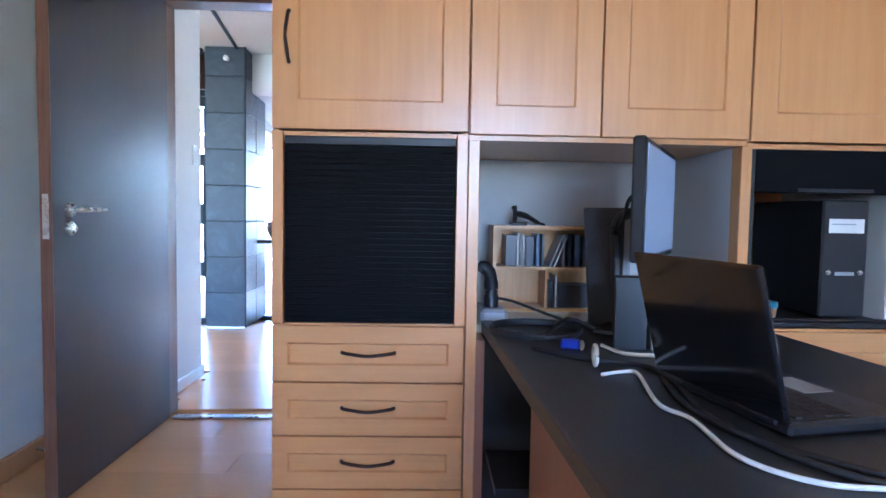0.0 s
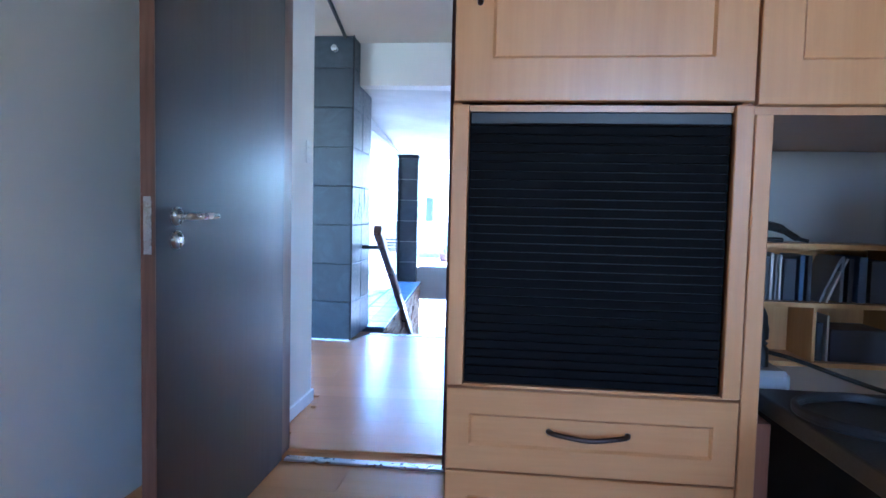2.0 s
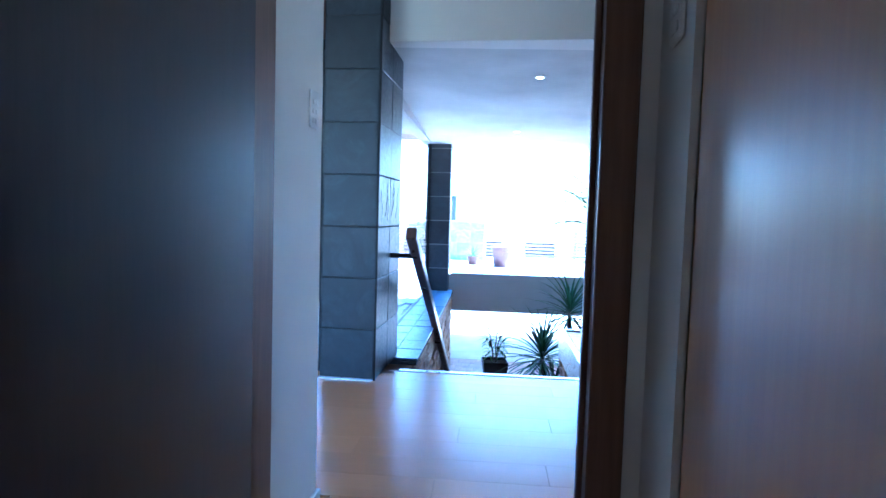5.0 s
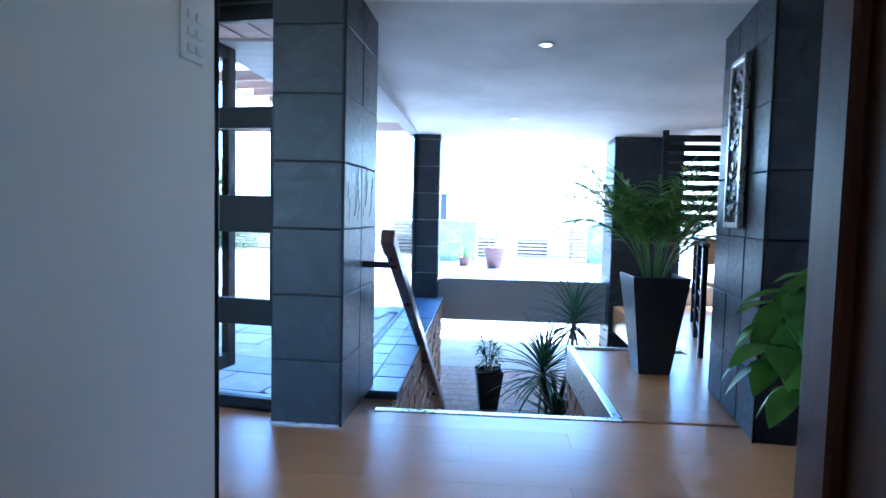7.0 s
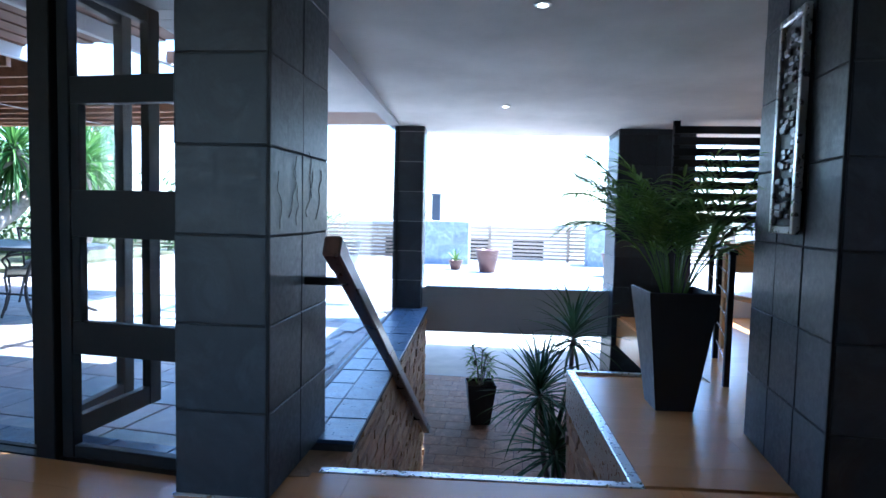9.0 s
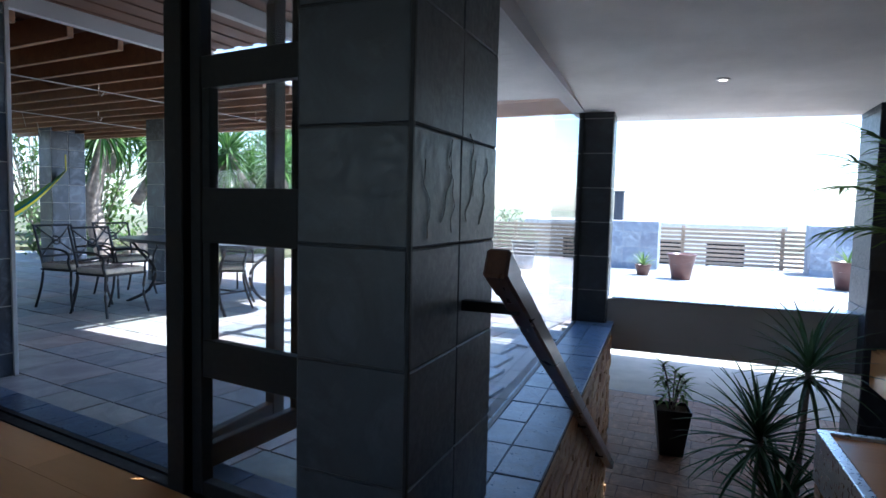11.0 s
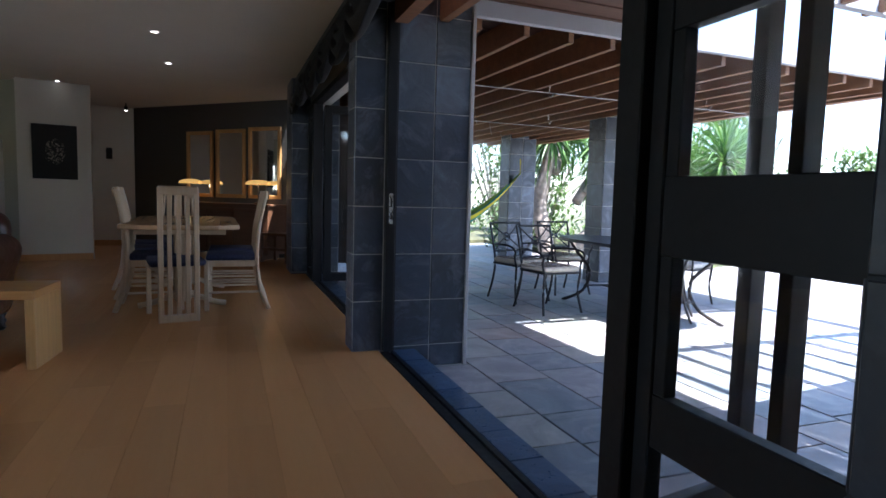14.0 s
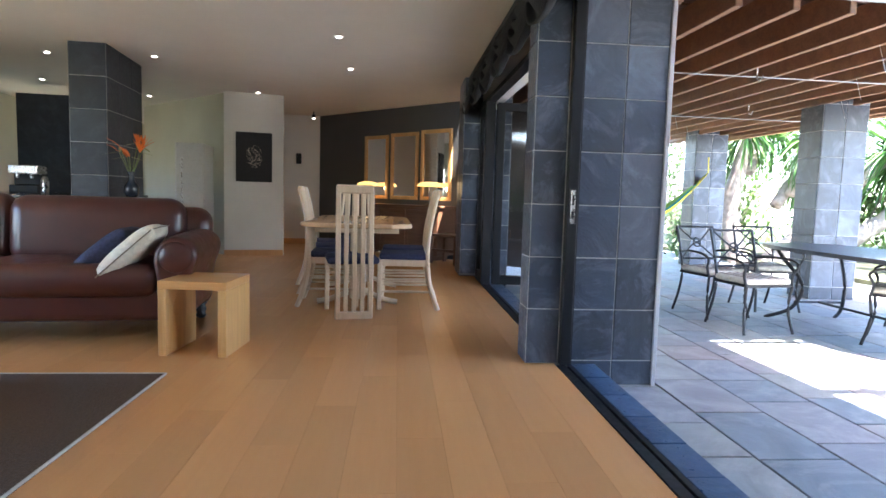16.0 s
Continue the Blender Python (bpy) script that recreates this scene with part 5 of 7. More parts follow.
# balustrade, slatted screen, curtain
bal = thing("balustrade", pose(0, 0, 0), "black steel balustrade with thin cables", "balustrade")
bp = [Vector((0.56, 7.16, 0)), Vector((0.75, 7.95, 0)), Vector((0.95, 8.75, 0))]
for p in bp:
    part("post", boxes((p.x - 0.018, p.x + 0.018, p.y - 0.018, p.y + 0.018, -0.01, 0.84), bevel=0.003), BLACK_FRAME, bal)
part("top_rail", bar(bmesh.new(), bp[0] + Vector((-0.02, -0.08, 0.85)), bp[2] + Vector((0, 0.05, 0.85)), 0.05, 0.03), BLACK_FRAME, bal)
for z in (0.14, 0.28, 0.42, 0.56, 0.70):
    part("cable", tube(bmesh.new(), [bp[0] + Vector((0, 0, z)), bp[2] + Vector((0, 0, z))], 0.004, 6), STEEL, bal)
scr = thing("slatted_screen", pose(0.5, 9.2, 0, 0, 0, 0), "dark level slats of an outdoor screen", "screen")
for i in range(9):
    part("slat", boxes((0.2, 2.6, 0.0, 0.03, 1.02 + i * 0.105, 1.02 + i * 0.105 + 0.072), bevel=0.003), BLACK_FRAME, scr)
for x in (0.2, 2.5):
    part("post", boxes((x, x + 0.06, 0.031, 0.08, 0.0, 2.0), bevel=0.003), BLACK_FRAME, scr)
setting("wall_passage", boxes((2.4, 2.5, 5.6, 12, -0.3, 2.3)), WHITE_WALL, "white wall closing the passage", "wall")
bench = thing("side_chair", pose(1.15, 8.2, 0, 0, 0, 20), "brown wooden chair in the passage", "chair")
part("seat", boxes((-0.2, 0.2, -0.2, 0.2, 0.42, 0.46), bevel=0.008), OAK_H, bench)
part("backrest", boxes((-0.2, 0.2, 0.17, 0.2, 0.62, 0.86), bevel=0.008), OAK_H, bench)
for x in (-0.18, 0.18):
    for y in (-0.18, 0.18):
        part("leg", boxes((x - 0.018, x + 0.018, y - 0.018, y + 0.018, 0, 0.88 if y > 0 else 0.42), bevel=0.003), OAK, bench)


def drape(name, m, w, h, mat, label):
    bm = bmesh.new()
    g = [[bm.verts.new((w * i / 48, 0.035 * math.sin(i * 0.9) + 0.012 * math.sin(i * 2.3), h * j / 6)) for j in range(7)] for i in range(49)]
    for i in range(48):
        for j in range(6):
            bm.faces.new((g[i][j], g[i + 1][j], g[i + 1][j + 1], g[i][j + 1]))
    ob = smooth(tagged(link_mesh(name, bm, mat), label, "curtain"))
    ob.matrix_world = m
    s = ob.modifiers.new("thick", "SOLIDIFY")
    s.thickness = 0.006
    return ob


drape("curtain", pose(0.72, 5.75, 0.01), 1.2, 1.72, plain("mauve_curtain", (0.12, 0.085, 0.085), 0.85, vary=0.25, scale=30), "dull mauve curtain hanging in folds to the floor")
tagged(link_mesh("curtain_pole", tube(bmesh.new(), [(0.68, 5.75, 1.745), (2.19, 5.75, 1.745)], 0.014, 10), BLACK_MATT), "black curtain pole over the drape", "curtain pole")


def downlight(x, y, z):
    t = thing("downlight", pose(x, y, z), "small round recessed ceiling downlight", "downlight", "recessed ceiling lights")
    part("rim", lathe(bmesh.new(), [(0.038, -0.006), (0.046, -0.004), (0.047, 0.0)], 20), WHITE_PLASTIC, t)
    part("lamp", lathe(bmesh.new(), [(0.025, -0.008), (0.025, -0.0062)], 16), LAMP, t, "bright lamp face")


LAMP = glow("downlight_glow", (1.0, 0.93, 0.80), 2.2)
for x, y, z in ((-0.69, 6.34, 2.098), (-0.90, 8.6, 2.004)):
    downlight(x, y, z)

# glazing of the stair hall
for nm, spec in (("window_1", (-0.315, -0.309, 0.30, 4.0, 0.0, 1.975)), ("window_2", (-0.04, 2.0, 4.24, 4.246, 0.25, 1.955))):
    g = setting(nm, boxes(spec), GLASS, "large clear pane of the stair hall", "window", M_S)
    g.visible_shadow = False
for nm, spec in (("window_frame_1", (-0.325, -0.299, 0.30, 4.0, -0.002, 0.02)), ("window_frame_2", (-0.325, -0.299, 3.97, 4.0, 0.02, 1.96))):
    setting(nm, boxes(spec, bevel=0.002), BLACK_FRAME, "slim black glazing bar", "window frame", M_S)

# cracks in the pillar's split slate
core = bpy.data.objects["pillar_stair"]
for k in range(6):
    y = (0.10, 0.20, 0.27, 0.37, 0.44, 0.50)[k]
    z = (0.98, 1.02, 0.99, 1.02, 1.10, 1.01)[k]
    pts, zz = [], z
    for j in range(7):
        pts.append((0.3525, y + rng.uniform(-0.02, 0.02) + 0.012 * j * (1 if k % 2 else -0.4), zz))
        zz += rng.uniform(0.02, 0.05)
    part("crack", tube(bmesh.new(), curve_pts(pts, 3), 0.0013, 5), BLACK_MATT, core)


# ---- living and dining ----
for x, y in ((-9.27, 1.09), (-11.17, 0.20), (-9.13, 2.25), (-12.2, 1.30), (-7.69, 4.29), (-9.11, 4.43), (-11.25, 3.1), (-5.9, 1.2), (-5.0, 3.0)):
    downlight(x, y + 0.125, CEIL)
spot = thing("ceiling_spotlight", LIV @ pose(-13.1, 3.85, CEIL), "small dark ceiling spotlight", "spotlight")
part("stem", boxes((-0.01, 0.01, -0.01, 0.01, -0.05, 0.0)), BLACK_MATT, spot)
part("can", lathe(bmesh.new(), [(0.03, -0.12), (0.035, -0.06), (0.02, -0.05)], 14), BLACK_MATT, spot)
part("lamp", lathe(bmesh.new(), [(0.026, -0.123), (0.026, -0.1205)], 14), LAMP, spot, "bright lamp face")


def rounded(w, d, h, r, seg=4):
    bm = bmesh.new()
    box(bm, -w / 2, w / 2, -d / 2, d / 2, 0, h, bevel=r, segments=seg)
    return bm


# leather sofa: back to the kitchen, facing +x; local x along its length, -y to the front
sofa = thing("sofa", LIV @ pose(-6.30, 2.02, 0, 0, 0, 91), "oxblood leather sofa with rolled arms", "sofa")
L = 2.72
part("base", rounded(L - 0.1, 0.86, 0.22, 0.05), LEATHER, sofa).location = (0, -0.02, 0.14)
for i in range(2):
    bm = rounded((L - 0.44) / 2, 0.84, 0.21, 0.085, 5)
    for v in bm.verts:
        v.co.z += 0.02 * math.cos(v.co.x * 2.4) * math.cos(v.co.y * 3.0) * (v.co.z > 0.1)
    c = smooth(part("seat_cushion", bm, LEATHER, sofa))
    c.location = ((i - 0.5) * (L - 0.44) / 2, -0.09, 0.30)
    bm = rounded((L - 0.44) / 2 + 0.02, 0.30, 0.50, 0.125, 6)
    for v in bm.verts:
        v.co.y += 0.10 * (v.co.z - 0.1) + 0.02 * math.sin(v.co.x * 5)
        v.co.z += 0.014 * math.sin(v.co.x * 7 + i)
    c = smooth(part("back_cushion", bm, LEATHER, sofa))
    c.location = ((i - 0.5) * (L - 0.44) / 2, 0.26, 0.44)
bm = rounded(L - 0.10, 0.26, 0.78, 0.12, 5)
for v in bm.verts:
    v.co.y += 0.08 * v.co.z
smooth(part("back", bm, LEATHER, sofa)).location = (0, 0.42, 0.08)
for s in (-1, 1):
    bm = bmesh.new()
    prof = [(0.17, 0.02), (0.16, 0.14), (0.17, 0.30), (0.215, 0.40), (0.235, 0.47), (0.20, 0.55), (0.12, 0.585), (0.03, 0.575), (-0.03, 0.52), (-0.05, 0.44), (-0.03, 0.36), (-0.015, 0.25), (-0.015, 0.02)]
    n = len(prof)
    ys = [(-0.50, 0.86), (-0.485, 0.96), (-0.45, 1.0), (-0.1, 1.0), (0.25, 1.02), (0.40, 1.0), (0.44, 0.94)]
    rings = [[bm.verts.new((s * ((x - 0.08) * k + 0.08), y, 0.12 + (z - 0.2) * k + 0.2)) for x, z in prof] for y, k in ys]
    for a, b in zip(rings, rings[1:]):
        for i in range(n):
            bm.faces.new((a[i], a[(i + 1) % n], b[(i + 1) % n], b[i]))
    bm.faces.new(rings[0])
    bm.faces.new(rings[-1][::-1])
    arm = smooth(part("arm", bm, LEATHER, sofa))
    arm.location = (s * (L / 2 - 0.20), 0, 0)
    md = arm.modifiers.new("round", "SUBSURF")
    md.levels = md.render_levels = 1
    roll_ = lathe(bmesh.new(), [(0.095, 0.0), (0.10, 0.008), (0.095, 0.016), (0.03, 0.020)], 24)
    r = smooth(part("arm_scroll", roll_, LEATHER, sofa, "round pleated leather arm front"))
    r.matrix_basis = pose(s * (L / 2 - 0.10), -0.497, 0.565, 90)
for x in (-L / 2 + 0.12, L / 2 - 0.12):
    for y in (-0.36, 0.36):
        smooth(part("leg", lathe(bmesh.new(), [(0.022, 0), (0.04, 0.02), (0.03, 0.045), (0.042, 0.07), (0.03, 0.095), (0.045, 0.12)], 14), plain("black_turned_wood", (0.015, 0.012, 0.01), 0.3), sofa, "black turned bun leg")).location = (x, y, 0)
c1 = thing("cushion", LIV @ pose(-6.02, 2.98, 0.40, 0, 0, 2) @ pose(0, 0, 0.19, 43, 0, 0), "cream piped scatter cushion leaning on the sofa arm", "cushion")
smooth(part("cover", pillow(bmesh.new(), 0.44, 0.46, 0.15), CLOTH_CREAM, c1))
part("piping", tube(bmesh.new(), [(0.215, -0.222, 0), (0.225, 0, 0), (0.215, 0.222, 0), (0, 0.232, 0), (-0.215, 0.222, 0), (-0.225, 0, 0), (-0.215, -0.222, 0), (0, -0.232, 0), (0.215, -0.222, 0)], 0.005, 6), plain("taupe_piping", (0.22, 0.18, 0.14), 0.8), c1)
c2 = thing("cushion", LIV @ pose(-6.10, 2.80, 0.40, 0, 0, -2) @ pose(0, 0, 0.18, 40, 0, 0), "navy scatter cushion behind the cream one", "cushion")
smooth(part("cover", pillow(bmesh.new(), 0.42, 0.44, 0.14), CLOTH_BLUE, c2))


def block_table(name, m, w, d, h, t, label):
    b = thing(name, m, label, "side table", "wooden block tables")
    part("top", boxes((-w / 2, w / 2, -d / 2, d / 2, h - t, h), bevel=0.004), OAK_H, b)
    for s in (-1, 1):
        part("side", boxes((s * (w / 2) - (t if s > 0 else 0), s * (w / 2) + (0 if s > 0 else t), -d / 2 + 0.002, d / 2 - 0.002, 0, h - t), bevel=0.004), OAK, b)
    return b


block_table("side_table", LIV @ pose(-5.725, 3.49, 0, 0, 0, 79), 0.41, 0.42, 0.455, 0.05, "solid honey wood side table beside the sofa")
block_table("coffee_table", LIV @ pose(-4.62, 2.30, 0, 0, 0, 92), 0.70, 0.95, 0.40, 0.05, "solid honey wood coffee table on the rug")

rug = thing("rug", LIV @ pose(0, 0, 0), "flat brown rug with a pale bound edge", "rug")
rp = [(-5.16, 3.40), (-3.20, 3.19), (-3.45, 0.9), (-5.35, 1.05)]
part("field", prism(bmesh.new(), rp[::-1], 0.0, 0.012), RUG, rug)
part("edge", tube(bmesh.new(), [(x, y, 0.010) for x, y in rp + rp[:1]], 0.007, 6), plain("pale_binding", (0.42, 0.38, 0.33), 0.9), rug, "pale bound edge")


# dining chairs with tall slatted backs
def dining_chair(m):
    c = thing("dining_chair", m, "pale slat-back dining chair with navy seat pad", "chair", "chairs round the dining table")
    w, d = 0.46, 0.44
    for s in (-1, 1):
        part("back_post", tube(bmesh.new(), curve_pts([(s * 0.215, 0.30, 0.0), (s * 0.212, 0.225, 0.22), (s * 0.21, 0.20, 0.46), (s * 0.165, 0.225, 0.75), (s * 0.14, 0.29, 1.05)], 5), [0.021] * 10 + [0.018] * 11, 8), PINE, c)
        part("front_leg", boxes((s * 0.205 - 0.019, s * 0.205 + 0.019, -0.235, -0.197, 0, 0.44), bevel=0.005), PINE, c)
        part("side_rail", boxes((s * 0.205 - 0.012, s * 0.205 + 0.012, -0.20, 0.20, 0.385, 0.44), bevel=0.004), PINE, c)
        for z in (0.16, 0.27):
            part("stretcher", tube(bmesh.new(), [(s * 0.208, -0.216, z), (s * 0.21, 0.22, z)], 0.010, 8), PINE, c)
    part("seat_rail", boxes((-0.20, 0.20, -0.232, -0.208, 0.385, 0.44), bevel=0.004), PINE, c)
    part("seat_rail", boxes((-0.20, 0.20, 0.19, 0.21, 0.385, 0.44), bevel=0.004), PINE, c)
    tr = bmesh.new()
    n, prev = 10, None
    for i in range(n + 1):
        u = i / n * 2 - 1
        z = 1.055 - 0.035 * u ** 4
        row = [tr.verts.new((u * 0.15, 0.275, z - 0.045)), tr.verts.new((u * 0.15, 0.305, z - 0.045)), tr.verts.new((u * 0.15, 0.311, z)), tr.verts.new((u * 0.15, 0.281, z))]
        if prev:
            for k in range(4):
                tr.faces.new((prev[k], prev[(k + 1) % 4], row[(k + 1) % 4], row[k]))
        else:
            tr.faces.new(row)
        prev = row
    tr.faces.new(prev[::-1])
    part("top_rail", tr, PINE, c)
    for x in (-0.078, -0.026, 0.026, 0.078):
        part("slat", tube(bmesh.new(), curve_pts([(x * 1.15, 0.200, 0.43), (x * 1.08, 0.212, 0.68), (x, 0.285, 1.02)], 5), 0.016, 8, 1.0), PINE, c)
    smooth(part("seat_pad", rounded(0.43, 0.42, 0.055, 0.024, 3), CLOTH_BLUE, c, "navy patterned seat pad")).location = (0, -0.012, 0.435)
    return c


def tall_chair(m):
    """The end chair, whose slats run down to the floor."""
    c = thing("dining_chair", m, "pale dining chair whose back slats reach the floor", "chair", "chairs round the dining table")
    for s in (-1, 1):
        part("back_post", boxes((s * 0.13 - 0.020, s * 0.13 + 0.020, 0.20, 0.232, 0, 1.03), bevel=0.006), PINE, c)
        part("front_leg", boxes((s * 0.19 - 0.019, s * 0.19 + 0.019, -0.235, -0.197, 0, 0.44), bevel=0.005), PINE, c)
        part("side_rail", tube(bmesh.new(), [(s * 0.195, -0.21, 0.41), (s * 0.14, 0.21, 0.41)], 0.017, 8), PINE, c)
    part("top_rail", boxes((-0.15, 0.15, 0.198, 0.234, 1.0, 1.072), bevel=0.012), PINE, c)
    part("foot_rail", boxes((-0.15, 0.15, 0.198, 0.234, 0.0, 0.06), bevel=0.005), PINE, c)
    for x in (-0.066, 0.0, 0.066):
        part("slat", boxes((x - 0.017, x + 0.017, 0.206, 0.226, 0.06, 1.0), bevel=0.004), PINE, c)
    smooth(part("seat_pad", rounded(0.42, 0.40, 0.055, 0.024, 3), CLOTH_BLUE, c, "navy patterned seat pad")).location = (0, -0.02, 0.435)
    return c


tall_chair(LIV @ pose(-6.79, 4.42, 0, 0, 0, -90 + 4))
ch = dining_chair(LIV @ pose(-7.15, 4.90, 0, 0, 0, -6))
for x, y, r in ((-7.75, 4.97, -6), (-7.30, 4.27, 176), (-7.95, 4.25, 174), (-8.55, 4.20, 174)):
    copy_thing(ch, LIV @ pose(x, y, 0, 0, 0, r))
copy_thing(ch, LIV @ pose(-8.95, 4.50, 0, 0, 0, 86))

tb = thing("dining_table", LIV @ pose(-7.72, 4.53, 0, 0, 0, -5), "pale wooden dining table on twin pedestals", "table")
bm = bmesh.new()
prism(bm, [(-0.95, -0.30), (-0.80, -0.47), (0.80, -0.47), (0.95, -0.30), (0.95, 0.30), (0.80, 0.47), (-0.80, 0.47), (-0.95, 0.30)], 0.715, 0.755)
bmesh.ops.bevel(bm, geom=list(bm.edges), offset=0.010, segments=3, affect="EDGES", profile=0.5)
part("tabletop", bm, wood("table_top_wood", (0.44, 0.27, 0.14), (0.60, 0.40, 0.23), "x", 1.0, 0.22), tb)
part("apron", boxes((-0.75, 0.75, -0.36, 0.36, 0.665, 0.714), bevel=0.005), PINE, tb)
for x in (-0.5, 0.5):
    part("pedestal", boxes((x - 0.06, x + 0.06, -0.07, 0.07, 0.06, 0.664), bevel=0.012), PINE, tb)
    part("foot", tube(bmesh.new(), curve_pts([(x, -0.36, 0.025), (x, -0.24, 0.05), (x, -0.06, 0.12), (x, 0.06, 0.12), (x, 0.24, 0.05), (x, 0.36, 0.025)], 4), [0.024] * 8 + [0.04] * 5 + [0.024] * 8, 8), PINE, tb)
part("stretcher", boxes((-0.44, 0.44, -0.025, 0.025, 0.24, 0.32), bevel=0.006), PINE, tb)

# sideboard, mirrors and lamps along the dark wall
M_D = LIV @ pose(-13.70, 3.95, 0, 0, 0, 39.05)    # along the dark wall; -y into the room
sb = thing("sideboard", M_D @ pose(2.55, -0.24, 0), "dark wooden sideboard against the grey wall", "sideboard")
SB = wood("sideboard_wood", (0.10, 0.045, 0.022), (0.19, 0.09, 0.05), "x", 1.0, 0.4)
part("body", boxes((-0.95, 0.95, -0.22, 0.22, 0.08, 0.82), bevel=0.005), SB, sb)
part("top", boxes((-0.98, 0.98, -0.24, 0.23, 0.82, 0.85), bevel=0.006), SB, sb)
for i in range(3):
    dr = part("door", panel_front(0.54, 0.66, border=0.06), SB, sb)
    dr.location = (-0.56 + i * 0.56, -0.242, 0.12)
    part("knob", lathe(bmesh.new(), [(0.012, 0), (0.014, 0.012), (0.006, 0.018)], 10), BRONZE, dr).matrix_basis = pose(0.2, 0, 0.36, 90)
for x in (-0.8, 0.8):
    part("foot", boxes((x - 0.03, x + 0.03, -0.18, 0.18, 0, 0.08)), SB, sb)
stl = thing("low_stool", M_D @ pose(3.75, -0.45, 0), "low slatted wooden stool by the wall", "stool")
part("top", boxes((-0.26, 0.26, -0.18, 0.18, 0.40, 0.44), bevel=0.006), SB, stl)
for x in (-0.23, 0.23):
    for y in (-0.15, 0.15):
        part("leg", boxes((x - 0.02, x + 0.02, y - 0.02, y + 0.02, 0, 0.40)), SB, stl)
part("rail", boxes((-0.21, 0.21, -0.165, -0.145, 0.18, 0.22)), SB, stl)
for i, (x0, x1, z0, z1) in enumerate(((1.34, 1.94, 0.93, 2.03), (2.01, 2.65, 0.93, 2.05), (2.72, 3.38, 0.93, 2.07))):
    mi = thing("mirror", M_D @ pose((x0 + x1) / 2, -0.003, z0), "tall mirror in a honey wood frame", "mirror", "three mirrors on the dark wall")
    w, h, f = x1 - x0, z1 - z0, 0.06
    part("frame", boxes((-w / 2, -w / 2 + f, -0.035, 0, 0, h), (w / 2 - f, w / 2, -0.035, 0, 0, h), (-w / 2 + f, w / 2 - f, -0.035, 0, 0, f), (-w / 2 + f, w / 2 - f, -0.035, 0, h - f, h), bevel=0.005), OAK, mi)
    part("glass", boxes((-w / 2 + f - 0.003, w / 2 - f + 0.003, -0.014, -0.006, f - 0.003, h - f + 0.003)), MIRROR, mi, "silvered mirror glass")
SHADE = glow("lit_lamp_shade", (1.0, 0.58, 0.16), 0.13)
for x in (1.66, 3.12):
    la = thing("table_lamp", M_D @ pose(x, -0.24, 0.85), "brass banker lamp with glowing shade", "lamp", "pair of lamps on the sideboard")
    part("base", lathe(bmesh.new(), [(0.08, 0), (0.08, 0.012), (0.03, 0.03)], 18), BRONZE, la)
    part("stem", tube(bmesh.new(), [(0, 0, 0.02), (0, 0, 0.30)], 0.010, 8), BRONZE, la)
    bm = bmesh.new()
    prev = None
    for i in range(11):
        u = i / 10 * 2 - 1
        k = 1 - 0.35 * abs(u) ** 3
        row = [bm.verts.new((u * 0.22, 0.085 * k * math.cos(a), 0.30 + 0.075 * k * math.sin(a))) for a in (math.pi * j / 8 for j in range(9))]
        if prev:
            for j in range(8):
                bm.faces.new((prev[j], prev[j + 1], row[j + 1], row[j]))
        prev = row
    sh = smooth(part("shade", bm, SHADE, la, "glowing amber glass shade"))
    sd = sh.modifiers.new("thick", "SOLIDIFY")
    sd.thickness = 0.004
    bulb = new("lamp_light", bpy.data.lights.new("lamp_light", "POINT"))
    bulb.data.energy, bulb.data.color, bulb.data.shadow_soft_size = 0.16, (1.0, 0.66, 0.30), 0.05
    bulb.matrix_world = M_D @ pose(x, -0.26, 1.12)

# picture, fridge, kitchen
art = thing("picture_2", LIV @ pose(-11.30, 2.60, 0, 0, 0, 0) @ pose(-0.058, 0.43, 1.14, 0, 0, 98 - 0.2), "square black canvas with a pale dotted burst", "picture")
part("canvas", boxes((-0.265, 0.265, -0.03, 0.0, 0, 0.75), bevel=0.003), plain("black_canvas", (0.012, 0.011, 0.011), 0.7), art)
bm = bmesh.new()
for i in range(150):
    r, a = 0.15 * math.sqrt(rng.random()), rng.uniform(0, 6.28)
    x, z, s = r * math.cos(a) * 0.8, 0.38 + r * math.sin(a) * 1.15, rng.uniform(0.003, 0.008)
    box(bm, x - s, x + s, -0.0325, -0.0305, z - s * 0.6, z + s * 0.6)
tagged(part("dots", bm, plain("pale_dots", (0.45, 0.36, 0.30), 0.7), art, "burst of pale dots"), kind="stuff")
fg = thing("refrigerator", LIV @ pose(-10.95, 2.30, 0, 0, 0, 90), "tall pale refrigerator in the kitchen passage", "refrigerator")
part("body", boxes((-0.22, 0.16, -0.30, 0.30, 0.02, 1.64), bevel=0.012), plain("fridge_enamel", (0.48, 0.47, 0.43), 0.35, vary=0.03), fg)
part("door", boxes((-0.218, 0.158, -0.36, -0.305, 0.06, 1.64), bevel=0.012), plain("fridge_door", (0.52, 0.51, 0.47), 0.3, vary=0.03), fg)
part("handle", tube(bmesh.new(), curve_pts([(-0.12, -0.36, 0.7), (-0.12, -0.405, 0.76), (-0.12, -0.405, 1.36), (-0.12, -0.36, 1.42)], 4), 0.012, 8), STEEL, fg)
ct = thing("kitchen_counter", LIV @ pose(-8.75, 0.3, 0), "dark topped kitchen counter behind the sofa", "counter")
part("carcass", boxes((-2.4, 0.12, -1.2, 1.24, 0, 0.86)), CREAM_WALL, ct)
part("worktop", boxes((-2.45, 0.16, -1.22, 1.25, 0.86, 0.895), bevel=0.006), BLACK_GLOSS, ct, "polished dark stone top")
